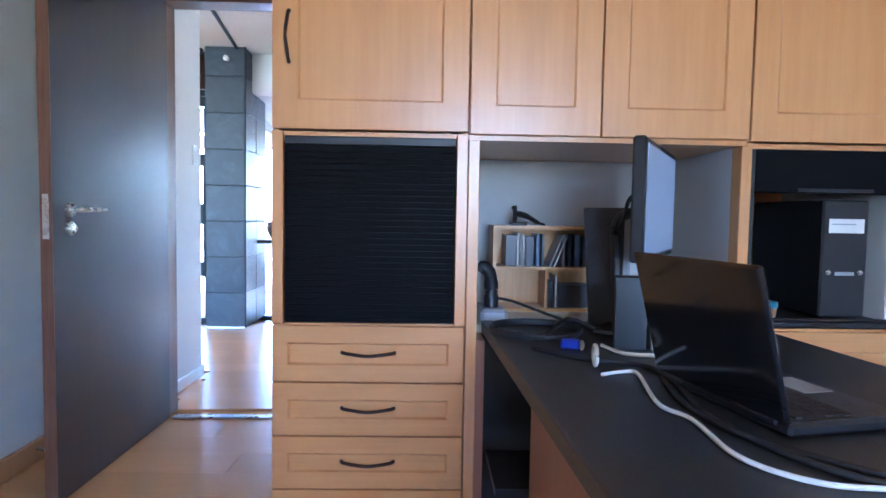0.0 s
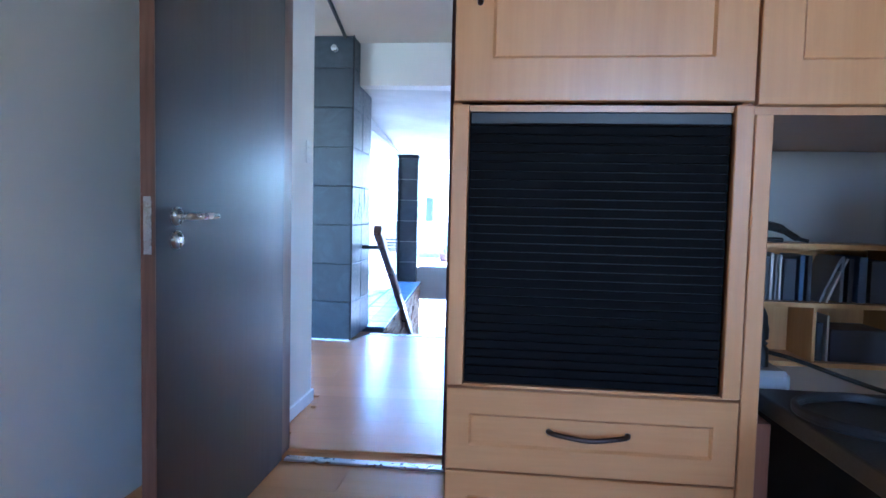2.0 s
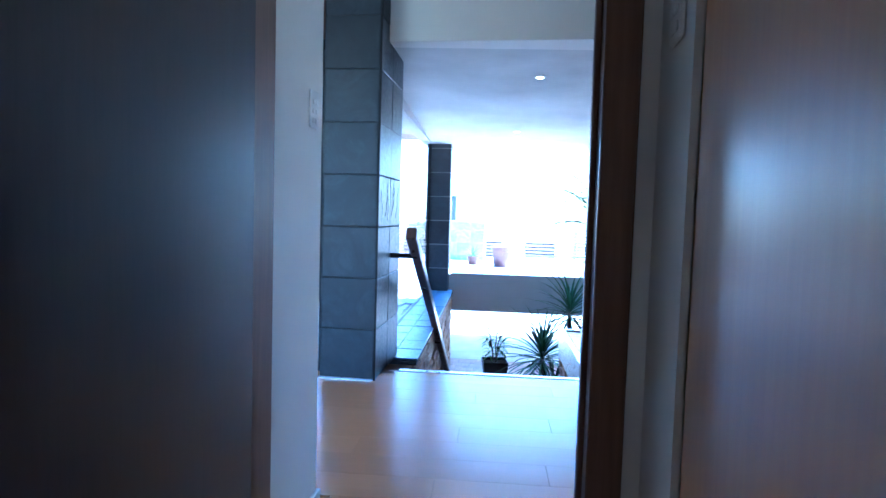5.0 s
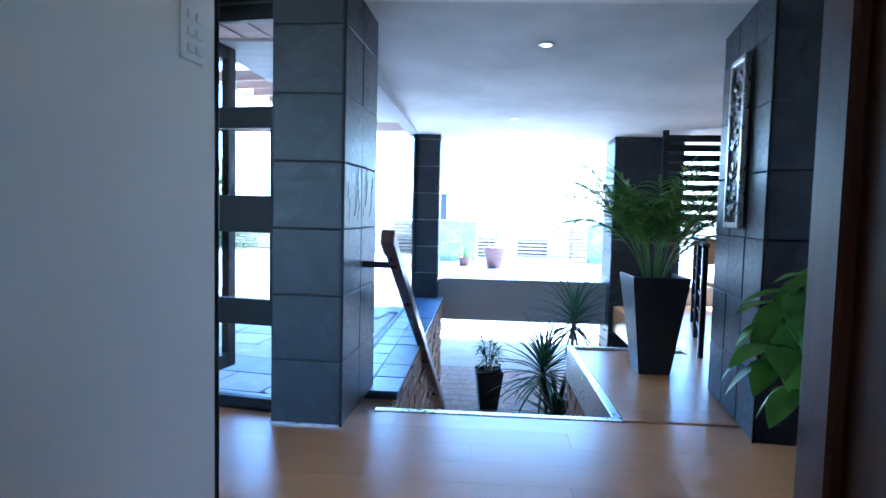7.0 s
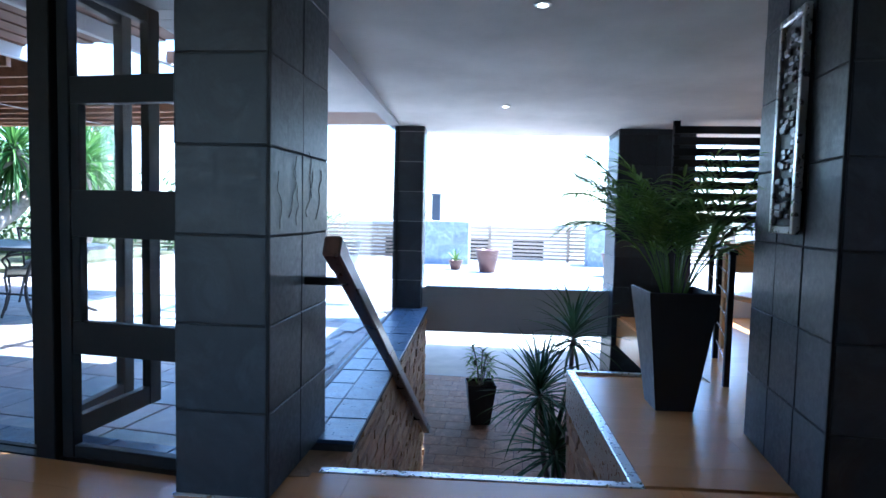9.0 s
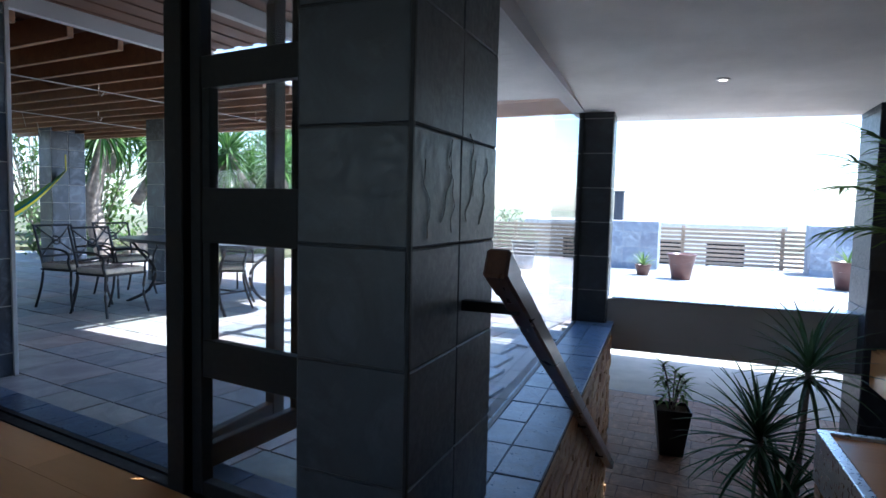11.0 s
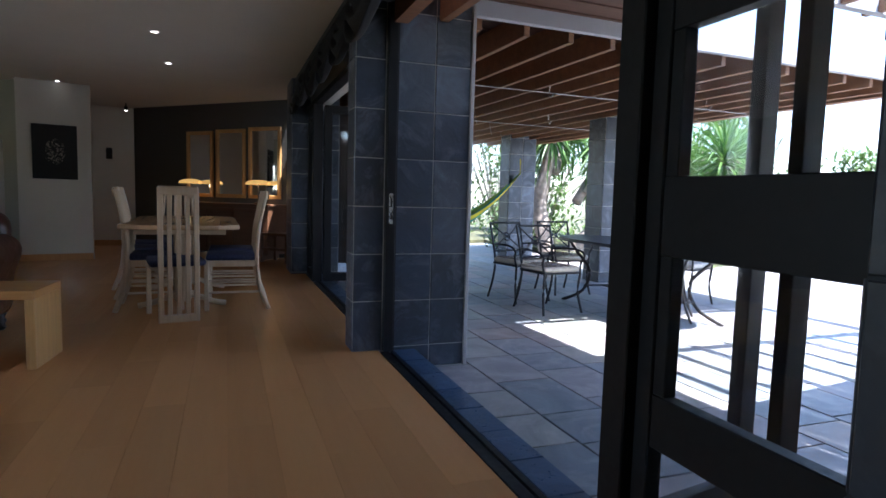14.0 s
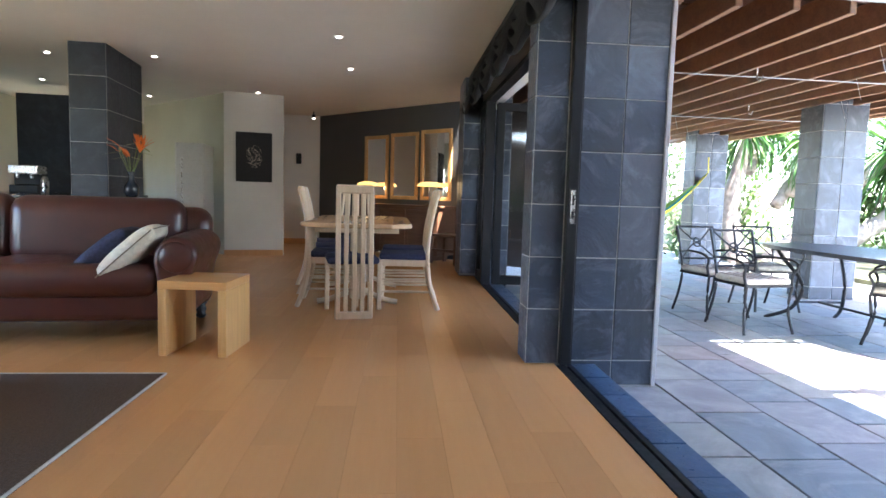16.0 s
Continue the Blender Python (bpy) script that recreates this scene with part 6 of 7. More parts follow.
part("upstand", boxes((0.02, 0.16, 1.25, 1.95, 0.0, 0.895)), SLATE, ct)
vase = thing("flower_vase", LIV @ pose(-8.55, 2.17, 0.895), "dark glass vase of orange strelitzia flowers", "vase")
part("stand", boxes((-0.12, 0.08, -0.15, 0.15, -0.895, 0.0), bevel=0.004), BLACK_MATT, vase, "black plinth")
smooth(part("glass", lathe(bmesh.new(), [(0.045, 0), (0.075, 0.06), (0.07, 0.12), (0.03, 0.18), (0.028, 0.24), (0.045, 0.27)], 20), plain("dark_glass", (0.02, 0.025, 0.035), 0.12), vase))
PETAL = plain("orange_petal", (0.75, 0.16, 0.02), 0.5, vary=0.2)
for k in range(7):
    a = k * 0.9
    tip = Vector((0.05 * math.cos(a), 0.12 * math.sin(a), 0.42 + 0.05 * (k % 4)))
    part("stem", tube(bmesh.new(), [(0, 0, 0.2), tip], 0.005, 6), plain("flower_stem", (0.12, 0.16, 0.05), 0.5), vase)
    bm = bmesh.new()
    for j in range(5):
        leaf_oval(bm, tip, (0.5 * math.cos(a), -0.3 + 0.5 * math.sin(a) + 0.15 * j - 0.3, 0.9 - 0.12 * j), 0.15, 0.03, 0.15)
    part("petals", bm, PETAL, vase, "orange pointed petals")
    bm = bmesh.new()
    leaf_oval(bm, tip, (0.3, 0.8 * math.sin(a + 1), -0.1), 0.16, 0.035, 0.1)
    part("beak", bm, plain("flower_beak", (0.30, 0.28, 0.12), 0.5), vase)
cm = thing("coffee_machine", LIV @ pose(-10.35, 0.35, 0.895, 0, 0, 95), "chrome and black espresso machine on the counter", "coffee machine")
part("body", boxes((-0.16, 0.16, -0.14, 0.18, 0, 0.10), (-0.16, 0.16, 0.02, 0.18, 0.10, 0.30), bevel=0.01), BLACK_MATT, cm)
part("head", boxes((-0.165, 0.165, -0.14, 0.185, 0.24, 0.35), bevel=0.012), STEEL, cm, "chrome head")
for x in (-0.08, 0.08):
    part("spout", tube(bmesh.new(), [(x, -0.08, 0.24), (x, -0.08, 0.19)], 0.02, 10), STEEL, cm)
cn = thing("glass_canister", LIV @ pose(-10.0, -0.05, 0.895), "clear glass storage jar with knob lid", "jar")
smooth(part("jar", lathe(bmesh.new(), [(0.09, 0), (0.10, 0.02), (0.10, 0.22), (0.07, 0.27)], 18), glass_mat("jar_glass", (0.75, 0.8, 0.8)), cn))
part("lid", lathe(bmesh.new(), [(0.075, 0.27), (0.05, 0.32), (0.015, 0.34), (0.02, 0.37)], 14), STEEL, cn)
kt = thing("chrome_kettle", LIV @ pose(-9.9, 0.75, 0.895), "small steel flask on the counter", "flask")
smooth(part("flask", lathe(bmesh.new(), [(0.04, 0), (0.045, 0.02), (0.045, 0.16), (0.03, 0.20), (0.02, 0.21)], 16), STEEL, kt))
setting("wall_kitchen_tiles", boxes((-11.7, -11.5, -0.3, 0.9, 0.0, 2.32)), SLATE, "dark tiled kitchen wall", "wall", LIV)
sock = thing("door_phone", LIV @ pose(-13.71, 3.55, 1.55, 0, 0, 90), "small dark wall intercom with a lead", "intercom")
part("case", boxes((-0.05, 0.05, -0.03, 0.0, 0, 0.2), bevel=0.008), BLACK_MATT, sock)


# ---- patio ----
# pergola: rafters run along the front, a boarded roof lies on them
M_P = pose(-2.48, 5.36, 0, 0, 0, -4.0)
pg = thing("pergola", OUT @ M_P, "brown timber pergola with a boarded roof", "pergola")
for i in range(13):
    y = 0.62 + i * 0.35
    part("rafter", boxes((-10.2, -2.52, y - 0.022, y + 0.022, 2.12, 2.29), bevel=0.004), RAFTER, pg)
for i in range(9):
    y = 2.35 + i * 0.33
    part("shade_slat", boxes((-1.45, 0.30, y - 0.025, y + 0.025, 2.20, 2.29), bevel=0.004), RAFTER, pg)
for x in (-6.6, -4.2):
    part("cross_bar", boxes((x - 0.005, x + 0.005, 0.37, 4.91, 2.108, 2.119), bevel=0.002), BEAM_PAINT, pg, "pale metal cross bar")
for x in (-2.52, -1.40):
    part("trimmer", boxes((x, x + 0.05, 0.37, 4.9, 2.19, 2.30), bevel=0.004), BEAM_PAINT, pg, "pale grey painted trimmer")
part("edge_beam", boxes((-10.3, 0.3, 4.92, 5.02, 2.10, 2.32), bevel=0.006), RAFTER, pg)
part("wall_plate", boxes((-10.2, 0.3, 0.30, 0.36, 2.10, 2.32), bevel=0.004), RAFTER, pg)
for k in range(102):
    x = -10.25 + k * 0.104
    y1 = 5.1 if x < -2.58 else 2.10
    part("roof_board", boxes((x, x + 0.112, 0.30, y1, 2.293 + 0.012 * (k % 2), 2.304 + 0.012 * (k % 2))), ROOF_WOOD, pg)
for x, y in ((-3.9, 2.2), (-4.9, 1.6), (-5.6, 3.3), (-3.7, 4.0)):
    hk = tagged(link_mesh("hanging_hook", tube(bmesh.new(), curve_pts([(0, 0, 0), (0, 0, -0.08), (0.04, 0, -0.11), (0.08, 0, -0.08)], 4), 0.006, 6), STEEL), "steel hook under the rafters", "hook")
    hk.matrix_world = OUT @ M_P @ pose(x, y - (y - 0.62) % 0.35, 2.12)
for k in range(14):
    x, y = -9.6 + 0.5 * k, 0.62 + 0.35 * ((k * 5) % 12)
    part("drip_cord", tube(bmesh.new(), [(x, y, 2.125), (x + 0.05, y + 0.02, 1.93)], 0.0025, 4), ALU, pg, "thin pale cord")
# soffit beside the stair hall
sof = bmesh.new()
for i in range(20):
    box(sof, -1.25, -0.43, 0.55 + i * 0.16, 0.55 + i * 0.16 + 0.152, 2.06, 2.08)
setting("ceiling_soffit", sof, plain("grey_soffit", (0.46, 0.46, 0.45), 0.7, vary=0.1, scale=5), "pale grey boarded outdoor soffit", "soffit", M_S)


def iron_chair(m):
    c = thing("garden_chair", m, "black iron garden chair with striped cushion", "chair", "iron chairs round the patio table")
    for s in (-1, 1):
        part("back_leg", tube(bmesh.new(), curve_pts([(s * 0.22, 0.30, 0), (s * 0.215, 0.22, 0.22), (s * 0.21, 0.19, 0.44), (s * 0.22, 0.23, 0.66), (s * 0.225, 0.30, 0.90)], 4), 0.013, 8), IRON, c)
        part("front_leg", tube(bmesh.new(), curve_pts([(s * 0.25, -0.27, 0), (s * 0.225, -0.22, 0.22), (s * 0.235, -0.24, 0.43)], 4), 0.013, 8), IRON, c)
        part("arm", tube(bmesh.new(), curve_pts([(s * 0.22, 0.21, 0.64), (s * 0.275, 0.05, 0.655), (s * 0.285, -0.16, 0.65), (s * 0.27, -0.25, 0.60), (s * 0.25, -0.22, 0.52), (s * 0.235, -0.235, 0.42)], 5), 0.012, 8), IRON, c)
    part("seat_frame", boxes((-0.235, 0.235, -0.24, 0.20, 0.415, 0.435), bevel=0.004), IRON, c)
    for z, y in ((0.89, 0.30), (0.56, 0.205)):
        part("back_rail", tube(bmesh.new(), [(-0.222, y, z), (0.222, y, z)], 0.012, 8), IRON, c)
    for a, b in ((0.56, 0.89), (0.89, 0.56)):
        part("cross_bar", tube(bmesh.new(), curve_pts([(-0.21, 0.205 + (a - 0.56) * 0.29, a), (-0.06, 0.255, 0.725 + (a - 0.725) * 0.2), (0.06, 0.255, 0.725 + (b - 0.725) * 0.2), (0.21, 0.205 + (b - 0.56) * 0.29, b)], 5), 0.009, 6), IRON, c)
    ring = [(0.045 * math.cos(t), 0.252 + 0.013 * math.sin(t), 0.725 + 0.045 * math.sin(t)) for t in (2 * math.pi * k / 16 for k in range(17))]
    part("rosette", tube(bmesh.new(), ring, 0.009, 6, cap=False), IRON, c)
    cu = smooth(part("cushion", rounded(0.46, 0.44, 0.06, 0.026, 3), CLOTH_CREAM, c, "cream seat cushion with brown stripes"))
    cu.location = (0, -0.02, 0.436)
    for k in range(5):
        x = -0.19 + k * 0.085
        part("stripe", boxes((x, x + 0.036, -0.218, 0.218, 0.0602, 0.0612)), plain("brown_stripe", (0.14, 0.10, 0.085), 0.85), cu, "brown stripe")
    return c


ic = iron_chair(pose(-6.65, 8.17, PATIO, 0, 0, 92))
for x, y, r in ((-7.32, 8.24, 96), (-7.62, 9.10, 84), (-5.95, 9.10, -50), (-6.5, 10.0, -165)):
    copy_thing(ic, pose(x, y, PATIO, 0, 0, r))
ot = thing("garden_table", out(-5.85, 8.5, -6), "long dark slate patio table on iron legs", "table")
bm = bmesh.new()
pts = [(1.15 * math.copysign(abs(math.cos(a)) ** 0.6, math.cos(a)), 0.52 * math.copysign(abs(math.sin(a)) ** 0.7, math.sin(a))) for a in (2 * math.pi * k / 36 for k in range(36))]
prism(bm, pts, 0.715, 0.75)
part("tabletop", bm, plain("table_slate", (0.06, 0.065, 0.075), 0.35, vary=0.2), ot)
for sx in (-1, 1):
    for sy in (-1, 1):
        part("leg", tube(bmesh.new(), curve_pts([(sx * 0.85, sy * 0.38, 0), (sx * 0.62, sy * 0.26, 0.14), (sx * 0.55, sy * 0.22, 0.38), (sx * 0.72, sy * 0.30, 0.60), (sx * 0.80, sy * 0.34, 0.714)], 5), 0.018, 8), IRON, ot)
part("brace", tube(bmesh.new(), [(-0.6, 0, 0.2), (0.6, 0, 0.2)], 0.012, 8), IRON, ot)
for sx in (-1, 1):
    part("brace", tube(bmesh.new(), [(sx * 0.6, -0.25, 0.2), (sx * 0.6, 0.25, 0.2)], 0.012, 8), IRON, ot)

# hammock slung from a pillar
hm = thing("hammock", OUT.copy(), "yellow and teal striped hammock slung from a pillar", "hammock")
a, b = Vector((-10.50, 10.16, 1.50)), Vector((-11.4, 7.2, 1.35))
pts = []
for i in range(25):
    t = i / 24
    p = a.lerp(b, t)
    p.z -= 1.0 * 4 * t * (1 - t) * 0.85
    pts.append(p)
side = (b - a).cross(Vector((0, 0, 1))).normalized()
HC = [plain("hammock_%s" % n, c, 0.85, vary=0.1) for n, c in (("yellow", (0.70, 0.60, 0.03)), ("teal", (0.03, 0.30, 0.25)), ("green", (0.20, 0.40, 0.06)))]
for k in range(6):
    bm = bmesh.new()
    prev = None
    for i, p in enumerate(pts):
        t = i / 24
        w = 0.03 + 0.42 * math.sin(math.pi * t) ** 0.8
        u0, u1 = -1 + k / 3, -1 + (k + 1) / 3
        row = [bm.verts.new(p + side * w * u - Vector((0, 0, 0.20 * (1 - u * u) * math.sin(math.pi * t)))) for u in (u0, u1)]
        if prev:
            bm.faces.new((prev[0], prev[1], row[1], row[0]))
        prev = row
    o = part("cloth_stripe", bm, HC[k % 3], hm)
    sd = o.modifiers.new("thick", "SOLIDIFY")
    sd.thickness = 0.004
part("rope", tube(bmesh.new(), [a + Vector((0.02, -0.02, 0.25)), a], 0.008, 6), HC[0], hm)

# garden palms: leaning trunks with strap-leaf crowns
def strap_tree(name, base, limbs, label, n=70, L=0.75, seed=1, width=0.06):
    r = random.Random(seed)
    t = thing(name, OUT @ pose(*base), label, "tree")
    for pts, r0, r1 in limbs:
        cp = curve_pts(pts, 6)
        rad = [r0 + (r1 - r0) * i / (len(cp) - 1) + r.uniform(-0.008, 0.008) for i in range(len(cp))]
        smooth(part("trunk", tube(bmesh.new(), cp, rad, 12), BARK, t))
        if r1 < 0.12:
            bm = bmesh.new()
            tip = Vector(pts[-1])
            for i in range(n):
                a = i * 2.399 + r.uniform(-0.2, 0.2)
                lift = 1.4 - 2.3 * (i / n) + r.uniform(-0.15, 0.15)
                blade(bm, tip + Vector((0.03 * math.cos(a), 0.03 * math.sin(a), -0.25 * i / n)), a, L * r.uniform(0.75, 1.15), width, lift, r.uniform(0.4, 1.3), 6)
            part("crown", bm, PALM_GREEN, t)
    return t


strap_tree("dragon_tree", (-11.4, 12.0, 0.0), [
    ([(0.3, -0.7, -0.1), (0.0, -0.75, 0.9), (0.05, -0.65, 1.7), (0.0, -0.5, 2.5)], 0.17, 0.10),
    ([(0.4, -0.3, -0.1), (0.55, 0.4, 0.6), (0.6, 1.3, 1.5), (0.7, 1.9, 2.0)], 0.20, 0.11),
    ([(0.5, -0.1, -0.1), (0.7, 0.8, 0.3), (0.8, 1.8, 0.9), (0.8, 2.6, 1.7)], 0.18, 0.11),
    ([(0.2, 0.0, 1.0), (0.1, 0.5, 1.6), (0.0, 0.8, 1.9)], 0.11, 0.08),
    ([(0.3, 0.2, 1.2), (0.6, 0.3, 1.8), (0.7, 0.2, 2.3)], 0.10, 0.07),
    ([(0.0, -0.4, 1.6), (-0.5, 0.1, 2.3), (-0.7, 0.6, 2.7)], 0.10, 0.07)], "branching dragon tree with leaning grey trunks", 130, 1.05, 5, 0.07)
strap_tree("dragon_tree", (-9.6, 14.2, 0.0), [
    ([(0, 0, -0.1), (0.2, 0.2, 1.0), (0.1, 0.3, 2.0)], 0.15, 0.09),
    ([(0.1, 0.1, 0.6), (0.6, -0.5, 1.3), (0.8, -0.9, 1.9)], 0.12, 0.08),
    ([(0.1, 0.1, 0.8), (-0.6, -0.3, 1.5), (-0.9, -0.5, 2.2)], 0.12, 0.08)], "dragon tree with strap leaves in the garden", 120, 1.0, 8, 0.07)


def shrub(name, m, w, d, h, count, leaf, label, mat, seed):
    r = random.Random(seed)
    s = thing(name, m, label, "shrub")
    st = bmesh.new()
    bm = bmesh.new()
    for k in range(max(4, count // 60)):
        a, q = r.uniform(0, 6.28), r.uniform(0.1, 0.8)
        tube(st, [(0.05 * math.cos(a), 0.05 * math.sin(a), 0), (q * w / 2 * math.cos(a), q * d / 2 * math.sin(a), h * r.uniform(0.5, 0.9))], 0.012, 5)
    for k in range(count):
        a, q, z = r.uniform(0, 6.28), math.sqrt(r.random()), r.random()
        k2 = (1 - 0.55 * z) * (0.8 + 0.3 * math.sin(3 * a + 5 * z))
        p = (q * w / 2 * math.cos(a) * k2, q * d / 2 * math.sin(a) * k2, z * h)
        leaf_oval(bm, p, (r.uniform(-1, 1), r.uniform(-1, 1), r.uniform(-0.5, 0.8)), leaf * r.uniform(0.7, 1.3), leaf * 0.4, 0.3, 3)
    part("stem", st, BARK, s)
    part("foliage", bm, mat, s)
    return s


for i, (x, y, w, h, c) in enumerate(((-12.4, 11.2, 1.4, 0.9, 520), (-11.6, 14.0, 2.6, 2.0, 1300), (-13.8, 13.0, 2.8, 3.0, 1700), (-14.0, 15.8, 3.4, 3.4, 1900), (-11.3, 16.4, 3.2, 3.2, 1800), (-8.9, 12.7, 1.2, 0.7, 400), (-16.0, 11.2, 3.0, 3.0, 1500), (-15.6, 7.6, 2.2, 0.9, 700), (-8.6, 17.0, 2.6, 2.2, 1300), (-12.6, 18.5, 4.0, 4.0, 2200), (-17.5, 14.0, 4.5, 4.2, 2200))):
    shrub("garden_shrub", OUT @ pose(x, y, 0.0), w, w * 0.8, h, c, 0.20, "leafy sunlit garden shrub", GARDEN_GREEN, 20 + i)
# bamboo clump and far hedge behind the fence
for i, (x, w) in enumerate(((-5.6, 2.6), (-3.4, 1.8), (-8.5, 3.0))):
    shrub("hedge_bush", out(x, 18.3, 0, -0.7), w, 1.4, 1.75, 900, 0.15, "feathery green hedge behind the fence", GARDEN_GREEN, 50 + i)

# cottage beyond the hammock
hs = thing("garden_cottage", OUT @ pose(-17.5, 9.2, -0.1, 0, 0, 10), "cream garden cottage with a dark door", "cottage")
part("wall", boxes((-3, 0, -2.5, 2.5, 0, 2.3)), CREAM_WALL, hs)
part("roof", prism(bmesh.new(), [(-3.3, -2.8), (0.5, -2.8), (0.5, 2.8), (-3.3, 2.8)], 2.3, 2.42), ROOF_WOOD, hs)
part("door", boxes((0.0, 0.04, -0.9, 0.0, 0, 2.05), bevel=0.005), DOOR_WOOD, hs)
w1 = part("window", boxes((0.0, 0.04, 0.5, 1.6, 0.9, 2.0), bevel=0.005), BLACK_FRAME, hs)
part("pane", boxes((0.041, 0.045, 0.56, 1.54, 0.96, 1.94)), BLACK_GLOSS, w1)

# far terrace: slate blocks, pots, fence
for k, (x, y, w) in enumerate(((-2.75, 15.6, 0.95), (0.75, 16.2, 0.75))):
    clad_pillar("slate_block_%d" % (k + 1), out(x, y, 0, 0), w * 1.1, 0.7, PATIO - 0.02, 0.86, 0.317, 3 if k == 0 else 2, 2, SLATE_GLARE, "low slate-tiled block on the sunny terrace", "FLR", 0.0)


def pot_plant(x, y, h, r, mat, label, kind):
    p = thing("terrace_pot", out(x, y), label, "pot", "pots on the terrace")
    smooth(part("pot", lathe(bmesh.new(), [(r * 0.66, 0), (r * 0.85, h * 0.55), (r, h * 0.93), (r * 1.06, h * 0.95), (r * 1.06, h), (r * 0.9, h), (r * 0.86, h * 0.9)], 24), mat, p))
    part("soil", lathe(bmesh.new(), [(r * 0.84, h * 0.88), (r * 0.84, h * 0.90)], 18), SOIL, p)
    if kind:
        bm = bmesh.new()
        for i in range(kind):
            blade(bm, (0, 0, h * 0.88), i * 2.4, 0.34, 0.045, 1.35 - 1.1 * i / kind, 0.5, 5)
        part("plant", bm, GARDEN_GREEN, p)


pot_plant(-1.33, 14.2, 0.46, 0.24, POT_BROWN, "brown glazed terrace pot", 0)
pot_plant(0.95, 14.2, 0.46, 0.24, POT_BROWN, "brown glazed terrace pot with spiky plant", 14)
pot_plant(-1.95, 14.5, 0.20, 0.15, POT_BROWN, "small round pot with a pale agave", 22)
pot_plant(-4.0, 14.3, 0.55, 0.26, POT_BLACK, "tall dark terrace pot", 0)
fn = thing("terrace_fence", out(-10.5, 17.1, 0, PATIO - 0.02), "weathered level-slat fence round the terrace", "fence")
for i in range(9):
    x = i * 2.0
    part("post", boxes((x - 0.04, x + 0.04, 0.031, 0.10, 0, 0.92), bevel=0.004), DECK_WOOD, fn)
    if i < 8:
        for k in range(9):
            part("slat", boxes((x - 0.0, x + 1.99, 0.0, 0.028, 0.06 + k * 0.094, 0.06 + k * 0.094 + 0.060), bevel=0.003), DECK_WOOD, fn)
# neighbouring house with flue
nb = thing("neighbour_house", pose(-4.0, 34.0, -2.6), "white neighbouring house with a dark flue", "house")
part("wall", boxes((-6, 6, 0, 8, 0, 2.9)), WHITE_WALL, nb)
part("roof", boxes((-6.4, 6.4, -0.4, 8.4, 2.9, 3.15)), plain("pale_roof", (0.5, 0.49, 0.47), 0.8), nb)
for x in (-3.5, 0.5, 3.2):
    w = part("window", boxes((x, x + 1.6, -0.03, 0.0, 1.2, 2.3), bevel=0.01), BLACK_FRAME, nb)
    part("pane", boxes((x + 0.08, x + 1.52, -0.036, -0.031, 1.28, 2.22)), BLACK_GLOSS, w)
bm = boxes((-1.2, -0.75, 1.0, 1.45, 3.15, 4.6), bevel=0.02)
part("flue", bm, plain("blue_black_metal", (0.03, 0.035, 0.05), 0.5), nb, "dark metal flue")
part("cowl", prism(bmesh.new(), [(-1.25, 0.95), (-0.70, 0.95), (-0.70, 1.5), (-1.25, 1.5)], 4.6, 4.68), plain("cowl_metal", (0.04, 0.045, 0.06), 0.5), nb)


# ---- pieces of floors, ledges and walls, last ----
def lay(parent, m, w, d, t, mat, name):
    """One flat slab lying face up, centred at m."""
    ob = new(name, piece_mesh(w, d, t, 0.0003 if "plank" in name else 0.002, mat))
    ob.parent = parent
    ob.matrix_basis = m @ pose(0, 0, 0, -90, 0, 0)
    return ob


def inside(poly, x, y):
    hit = False
    for (x0, y0), (x1, y1) in zip(poly, poly[1:] + poly[:1]):
        if (y0 > y) != (y1 > y) and x < (x1 - x0) * (y - y0) / (y1 - y0) + x0:
            hit = not hit
    return hit


def slab_into(bm, m, w, d, t, inset=0.002):
    a = [bm.verts.new(m @ Vector((sx * w / 2, sy * d / 2, t - inset))) for sx, sy in ((-1, -1), (1, -1), (1, 1), (-1, 1))]
    b = [bm.verts.new(m @ Vector((sx * (w / 2 - inset), sy * (d / 2 - inset), t))) for sx, sy in ((-1, -1), (1, -1), (1, 1), (-1, 1))]
    bm.faces.new(b)
    for i in range(4):
        bm.faces.new((a[i], a[(i + 1) % 4], b[(i + 1) % 4], b[i]))


floor_ob = bpy.data.objects["floor"]
PLANK_W, PLANK_L = 0.192, 1.285
far = bmesh.new()
r = random.Random(11)
FP = [(-16.9, -1.0), (-1.94, -1.0), (-1.80, 2.94), (-1.80, 3.74), (-1.45, 3.74), (-1.45, 5.3), (-2.05, 5.37), (-2.48, 5.47), (-10.3, 6.265), (-13.6, 4.12), (-16.9, 4.12)]
HALL = [(-1.44, 3.06), (2.19, 3.06), (2.28, 5.74), (-1.50, 5.535), (-1.665, 5.31), (-2.45, 5.32), (-2.35, 3.76), (-1.45, 3.74)]
count = 0
M_B = pose(-2.48, 5.46, -0.012, 0, 0, -5.83)


def clip_plank(poly, m, x0, x1, y):
    """Shorten a board to the part whose middle line lies inside the room."""
    steps = [x0 + (x1 - x0) * k / 16 for k in range(17)]
    ok = [inside(poly, *(m @ Vector((s, y, 0)))[:2]) for s in steps]
    if not any(ok):
        return None
    i0, i1 = ok.index(True), 16 - ok[::-1].index(True)
    return (steps[i0], steps[i1]) if steps[i1] - steps[i0] > 0.05 else None


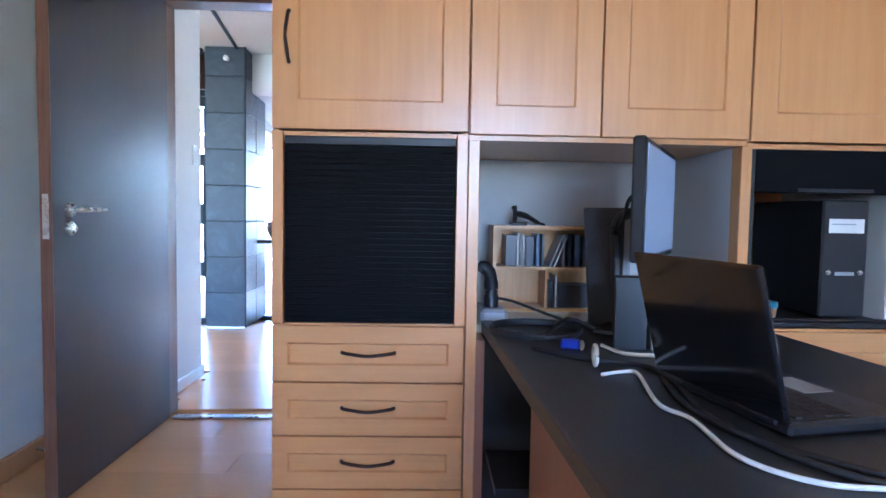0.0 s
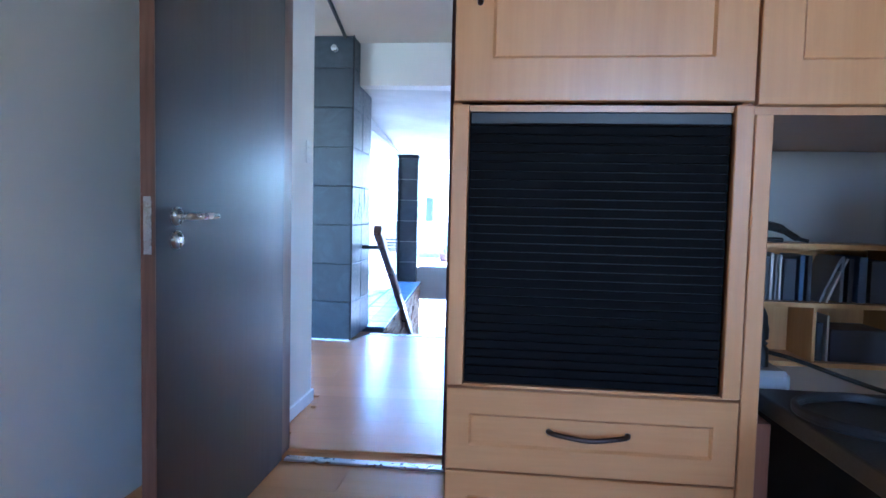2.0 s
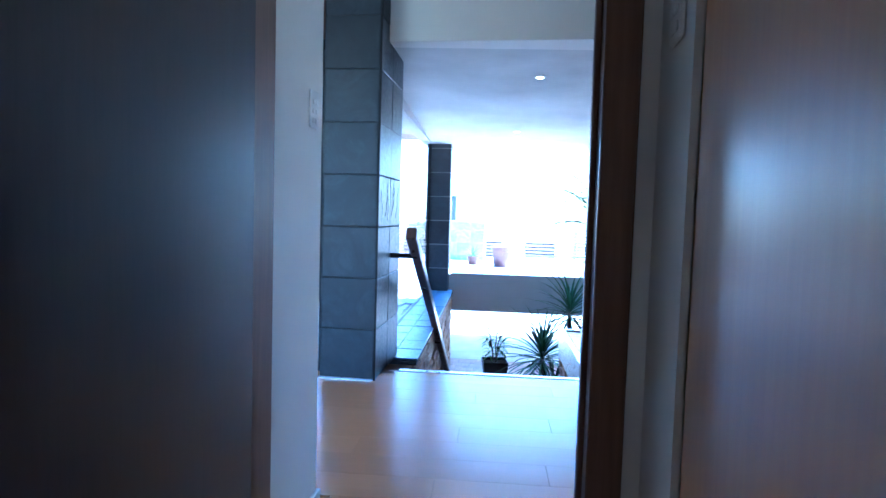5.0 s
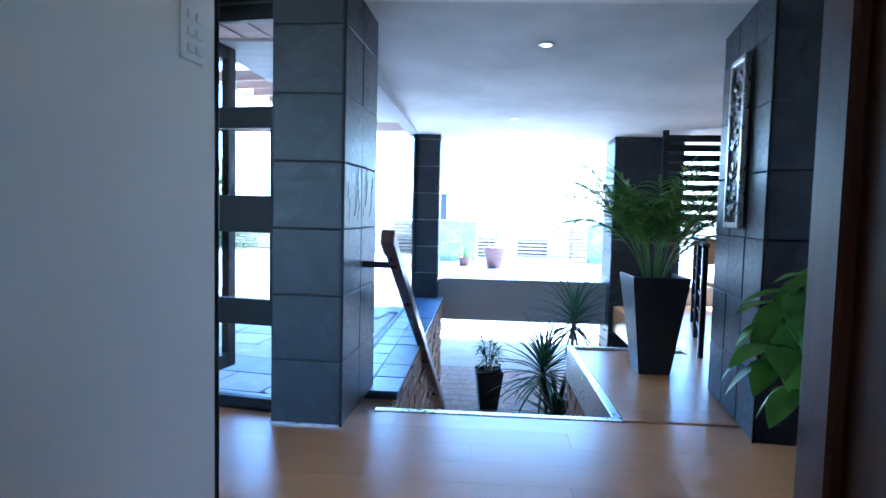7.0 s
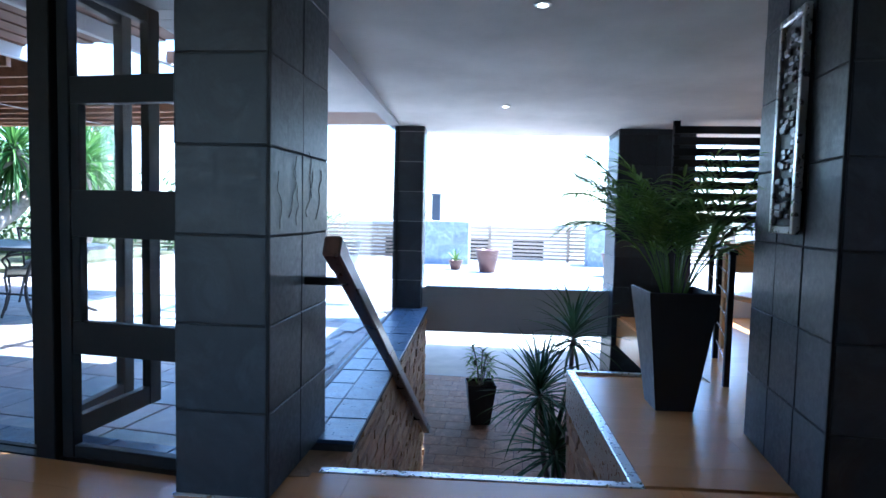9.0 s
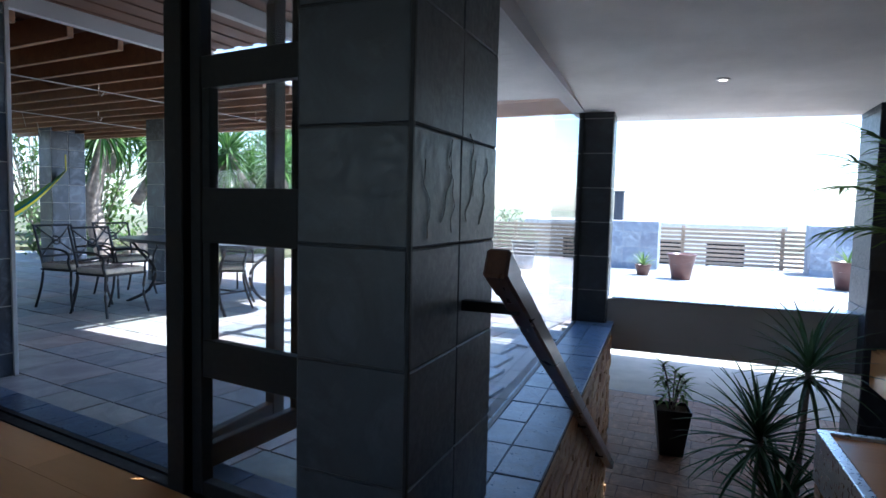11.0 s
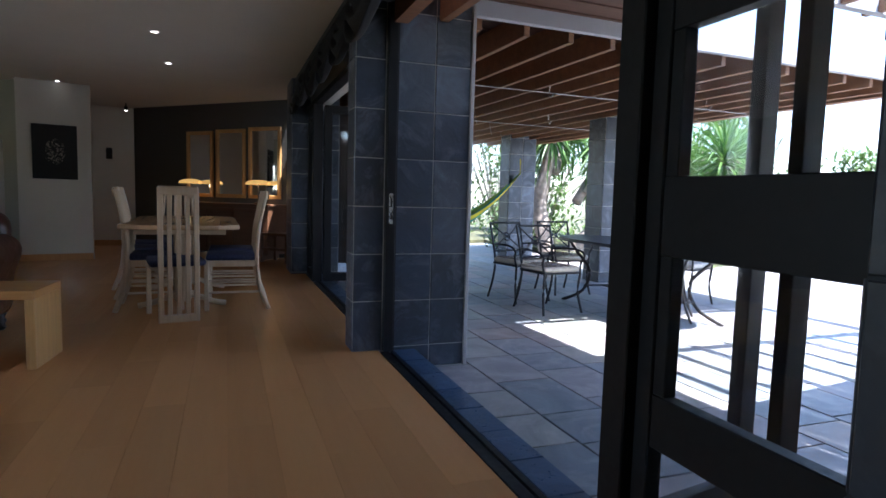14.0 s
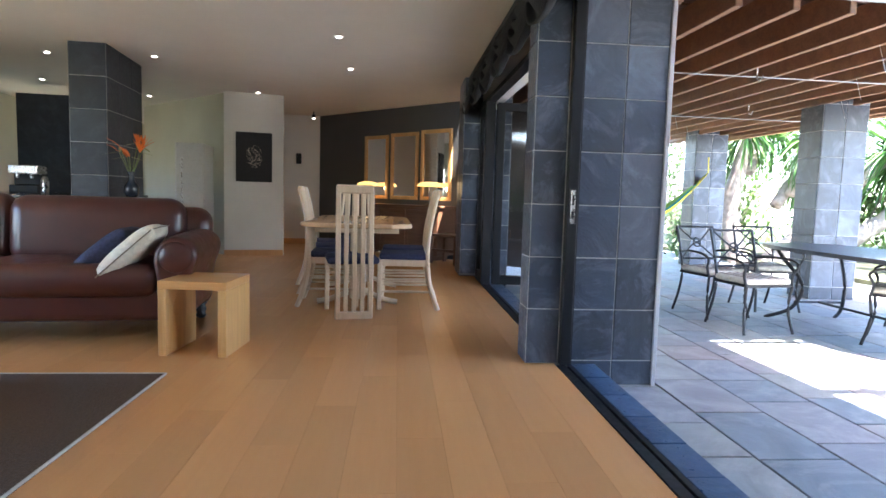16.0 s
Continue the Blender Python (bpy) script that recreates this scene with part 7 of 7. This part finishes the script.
for row in range(-1, 36):
    y = -PLANK_W * (row + 0.5)
    x = -15.0 + (row * 0.45) % PLANK_L
    while x < 5.2:
        c = clip_plank(FP, M_B, x, x + PLANK_L, y)
        if c:
            mid, ln = (c[0] + c[1]) / 2, round(c[1] - c[0] - 0.0008, 3)
            m = M_B @ pose(mid, y, 0)
            p = m.translation
            if count < 190 and -8.5 < p.x and p.y > 2.6:
                lay(floor_ob, m, ln, PLANK_W - 0.0008, 0.012, FLOOR_WOOD, "plank")
                count += 1
            else:
                slab_into(far, m, ln, PLANK_W - 0.0008, 0.012, 0.0003)
        x += PLANK_L
for row in range(14):
    y = -0.03 - PLANK_W * (row + 0.5)
    x = -1.2 - (row * 0.45) % PLANK_L
    while x < 4.2:
        c = clip_plank(HALL, M_S, x, x + PLANK_L, y)
        if c:
            lay(floor_ob, M_S @ pose((c[0] + c[1]) / 2, y, -0.0105), round(c[1] - c[0] - 0.0008, 3), PLANK_W - 0.0008, 0.012, FLOOR_WOOD, "plank")
        x += PLANK_L
st = link_mesh("floor_boards", far, FLOOR_STUFF, floor_ob)
tagged(st, kind="stuff")
# study boards
SP = [(-1.63, -2.5), (2.59, -2.5), (2.59, 2.93), (-1.30, 2.93), (-1.63, 2.93)]
for row in range(30):
    y = -2.4 + row * PLANK_W
    x = -3.0 + (row * 0.55) % PLANK_L
    while x < 2.6:
        c = clip_plank(SP, pose(0, 0, 0), x, x + PLANK_L, y)
        if c and y < 2.93:
            lay(floor_ob, pose((c[0] + c[1]) / 2, y, -0.012), round(c[1] - c[0] - 0.0008, 3), PLANK_W - 0.0008, 0.012, FLOOR_WOOD, "plank")
        x += PLANK_L
land = bpy.data.objects["floor_landing"]
for row in range(31):
    y = 0.10 + row * PLANK_W
    lo_x = 1.245 if y < 1.62 else 2.085
    x = lo_x - (row * 0.37) % PLANK_L
    while x < 3.85:
        a, b = max(lo_x, x), min(3.88, x + PLANK_L)
        if b - a > 0.05:
            lay(land, pose((a + b) / 2, y, -0.012), round(b - a - 0.0008, 3), PLANK_W - 0.0008, 0.012, FLOOR_WOOD, "plank")
        x += PLANK_L

# sill and ledge tiles
sill_ob = bpy.data.objects["floor_sill"]
x = -6.68
while x < 0.44:
    w = 0.30
    if not (-3.32 < x + w / 2 < -2.74):
        lay(sill_ob, pose(x + w / 2, 0.155, -0.016 + r.uniform(-0.001, 0.001)), w - 0.006, 0.152, 0.014, SLATE_SKY_TINT, "tile")
    x += w
ledge_ob = bpy.data.objects["wall_ledge"]
for i in range(13):
    for x0, x1 in ((-0.34, -0.155), (-0.155, 0.035)):
        y = 0.27 + (i + 0.5) * 0.297
        lay(ledge_ob, pose((x0 + x1) / 2, y, -0.003 + r.uniform(0, 0.003), r.uniform(-0.5, 0.5), r.uniform(-0.5, 0.5)), x1 - x0 - 0.006, 0.289, 0.016, SLATE_SKY_TINT, "tile")

# stacked stone of the stair walls
for wall, face, y0, y1 in (("wall_stair_left", 0.0, 0.0, 4.12), ("wall_stair_right", 1.215, 0.0, 1.68)):
    bm = bmesh.new()
    z = LOWER
    while z < -0.05:
        h = r.uniform(0.035, 0.075)
        y = y0 - r.uniform(0, 0.2)
        while y < y1:
            ln = r.uniform(0.12, 0.38)
            a, b = max(y, y0), min(y + ln, y1)
            if b - a > 0.03:
                k = r.uniform(0.006, 0.024)
                if face == 0.0:
                    box(bm, face, face + k, a + 0.002, b - 0.002, z + 0.002, min(z + h, -0.032) - 0.002)
                else:
                    box(bm, face - k, face, a + 0.002, b - 0.002, z + 0.002, min(z + h, -0.032) - 0.002)
            y += ln
        z += h
    wob = bpy.data.objects[wall]
    stn = link_mesh("stone_strips", bm, STONE_I, wob)
    tagged(stn, kind="stuff")

# lower floor tiles
low_ob = bpy.data.objects["floor_lower"]
for i in range(-5, 8):
    for j in range(0, 22):
        lay(low_ob, pose(-0.9 + i * 0.402 + (j % 2) * 0.12, 8.2 + j * 0.332, LOWER - 0.012, 0, 0, 0), 0.395, 0.325, 0.012, TERRA, "tile")

# patio paving: near slabs one by one, the rest joined in the lightened copy
patio_ob = bpy.data.objects["patio"]
far = bmesh.new()
PP = [(-14.9, 6.32), (-2.02, 5.74), (-2.25, 10.03), (6.9, 10.56), (6.9, 18.6), (-14.9, 18.6)]
M_PV = M_F @ pose(0, 0.24, PATIO - 0.026)
n = 0
for j in range(46):
    d = 0.40
    x = -13.0 + (j % 3) * 0.17
    while x < 9.2:
        w = (0.40, 0.58, 0.40, 0.48)[(j + int(x * 7)) % 4]
        m = M_PV @ pose(x + w / 2, (j + 0.5) * d, 0)
        p = m.translation
        if inside(PP, p.x, p.y):
            m = m @ pose(0, 0, r.uniform(-0.0015, 0.0015), r.uniform(-0.15, 0.15), r.uniform(-0.15, 0.15))
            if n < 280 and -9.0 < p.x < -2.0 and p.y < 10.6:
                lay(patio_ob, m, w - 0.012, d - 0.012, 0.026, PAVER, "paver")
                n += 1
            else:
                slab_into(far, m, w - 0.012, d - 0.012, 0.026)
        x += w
tagged(link_mesh("paving_slabs", far, PAVER_LIT, patio_ob), kind="stuff")
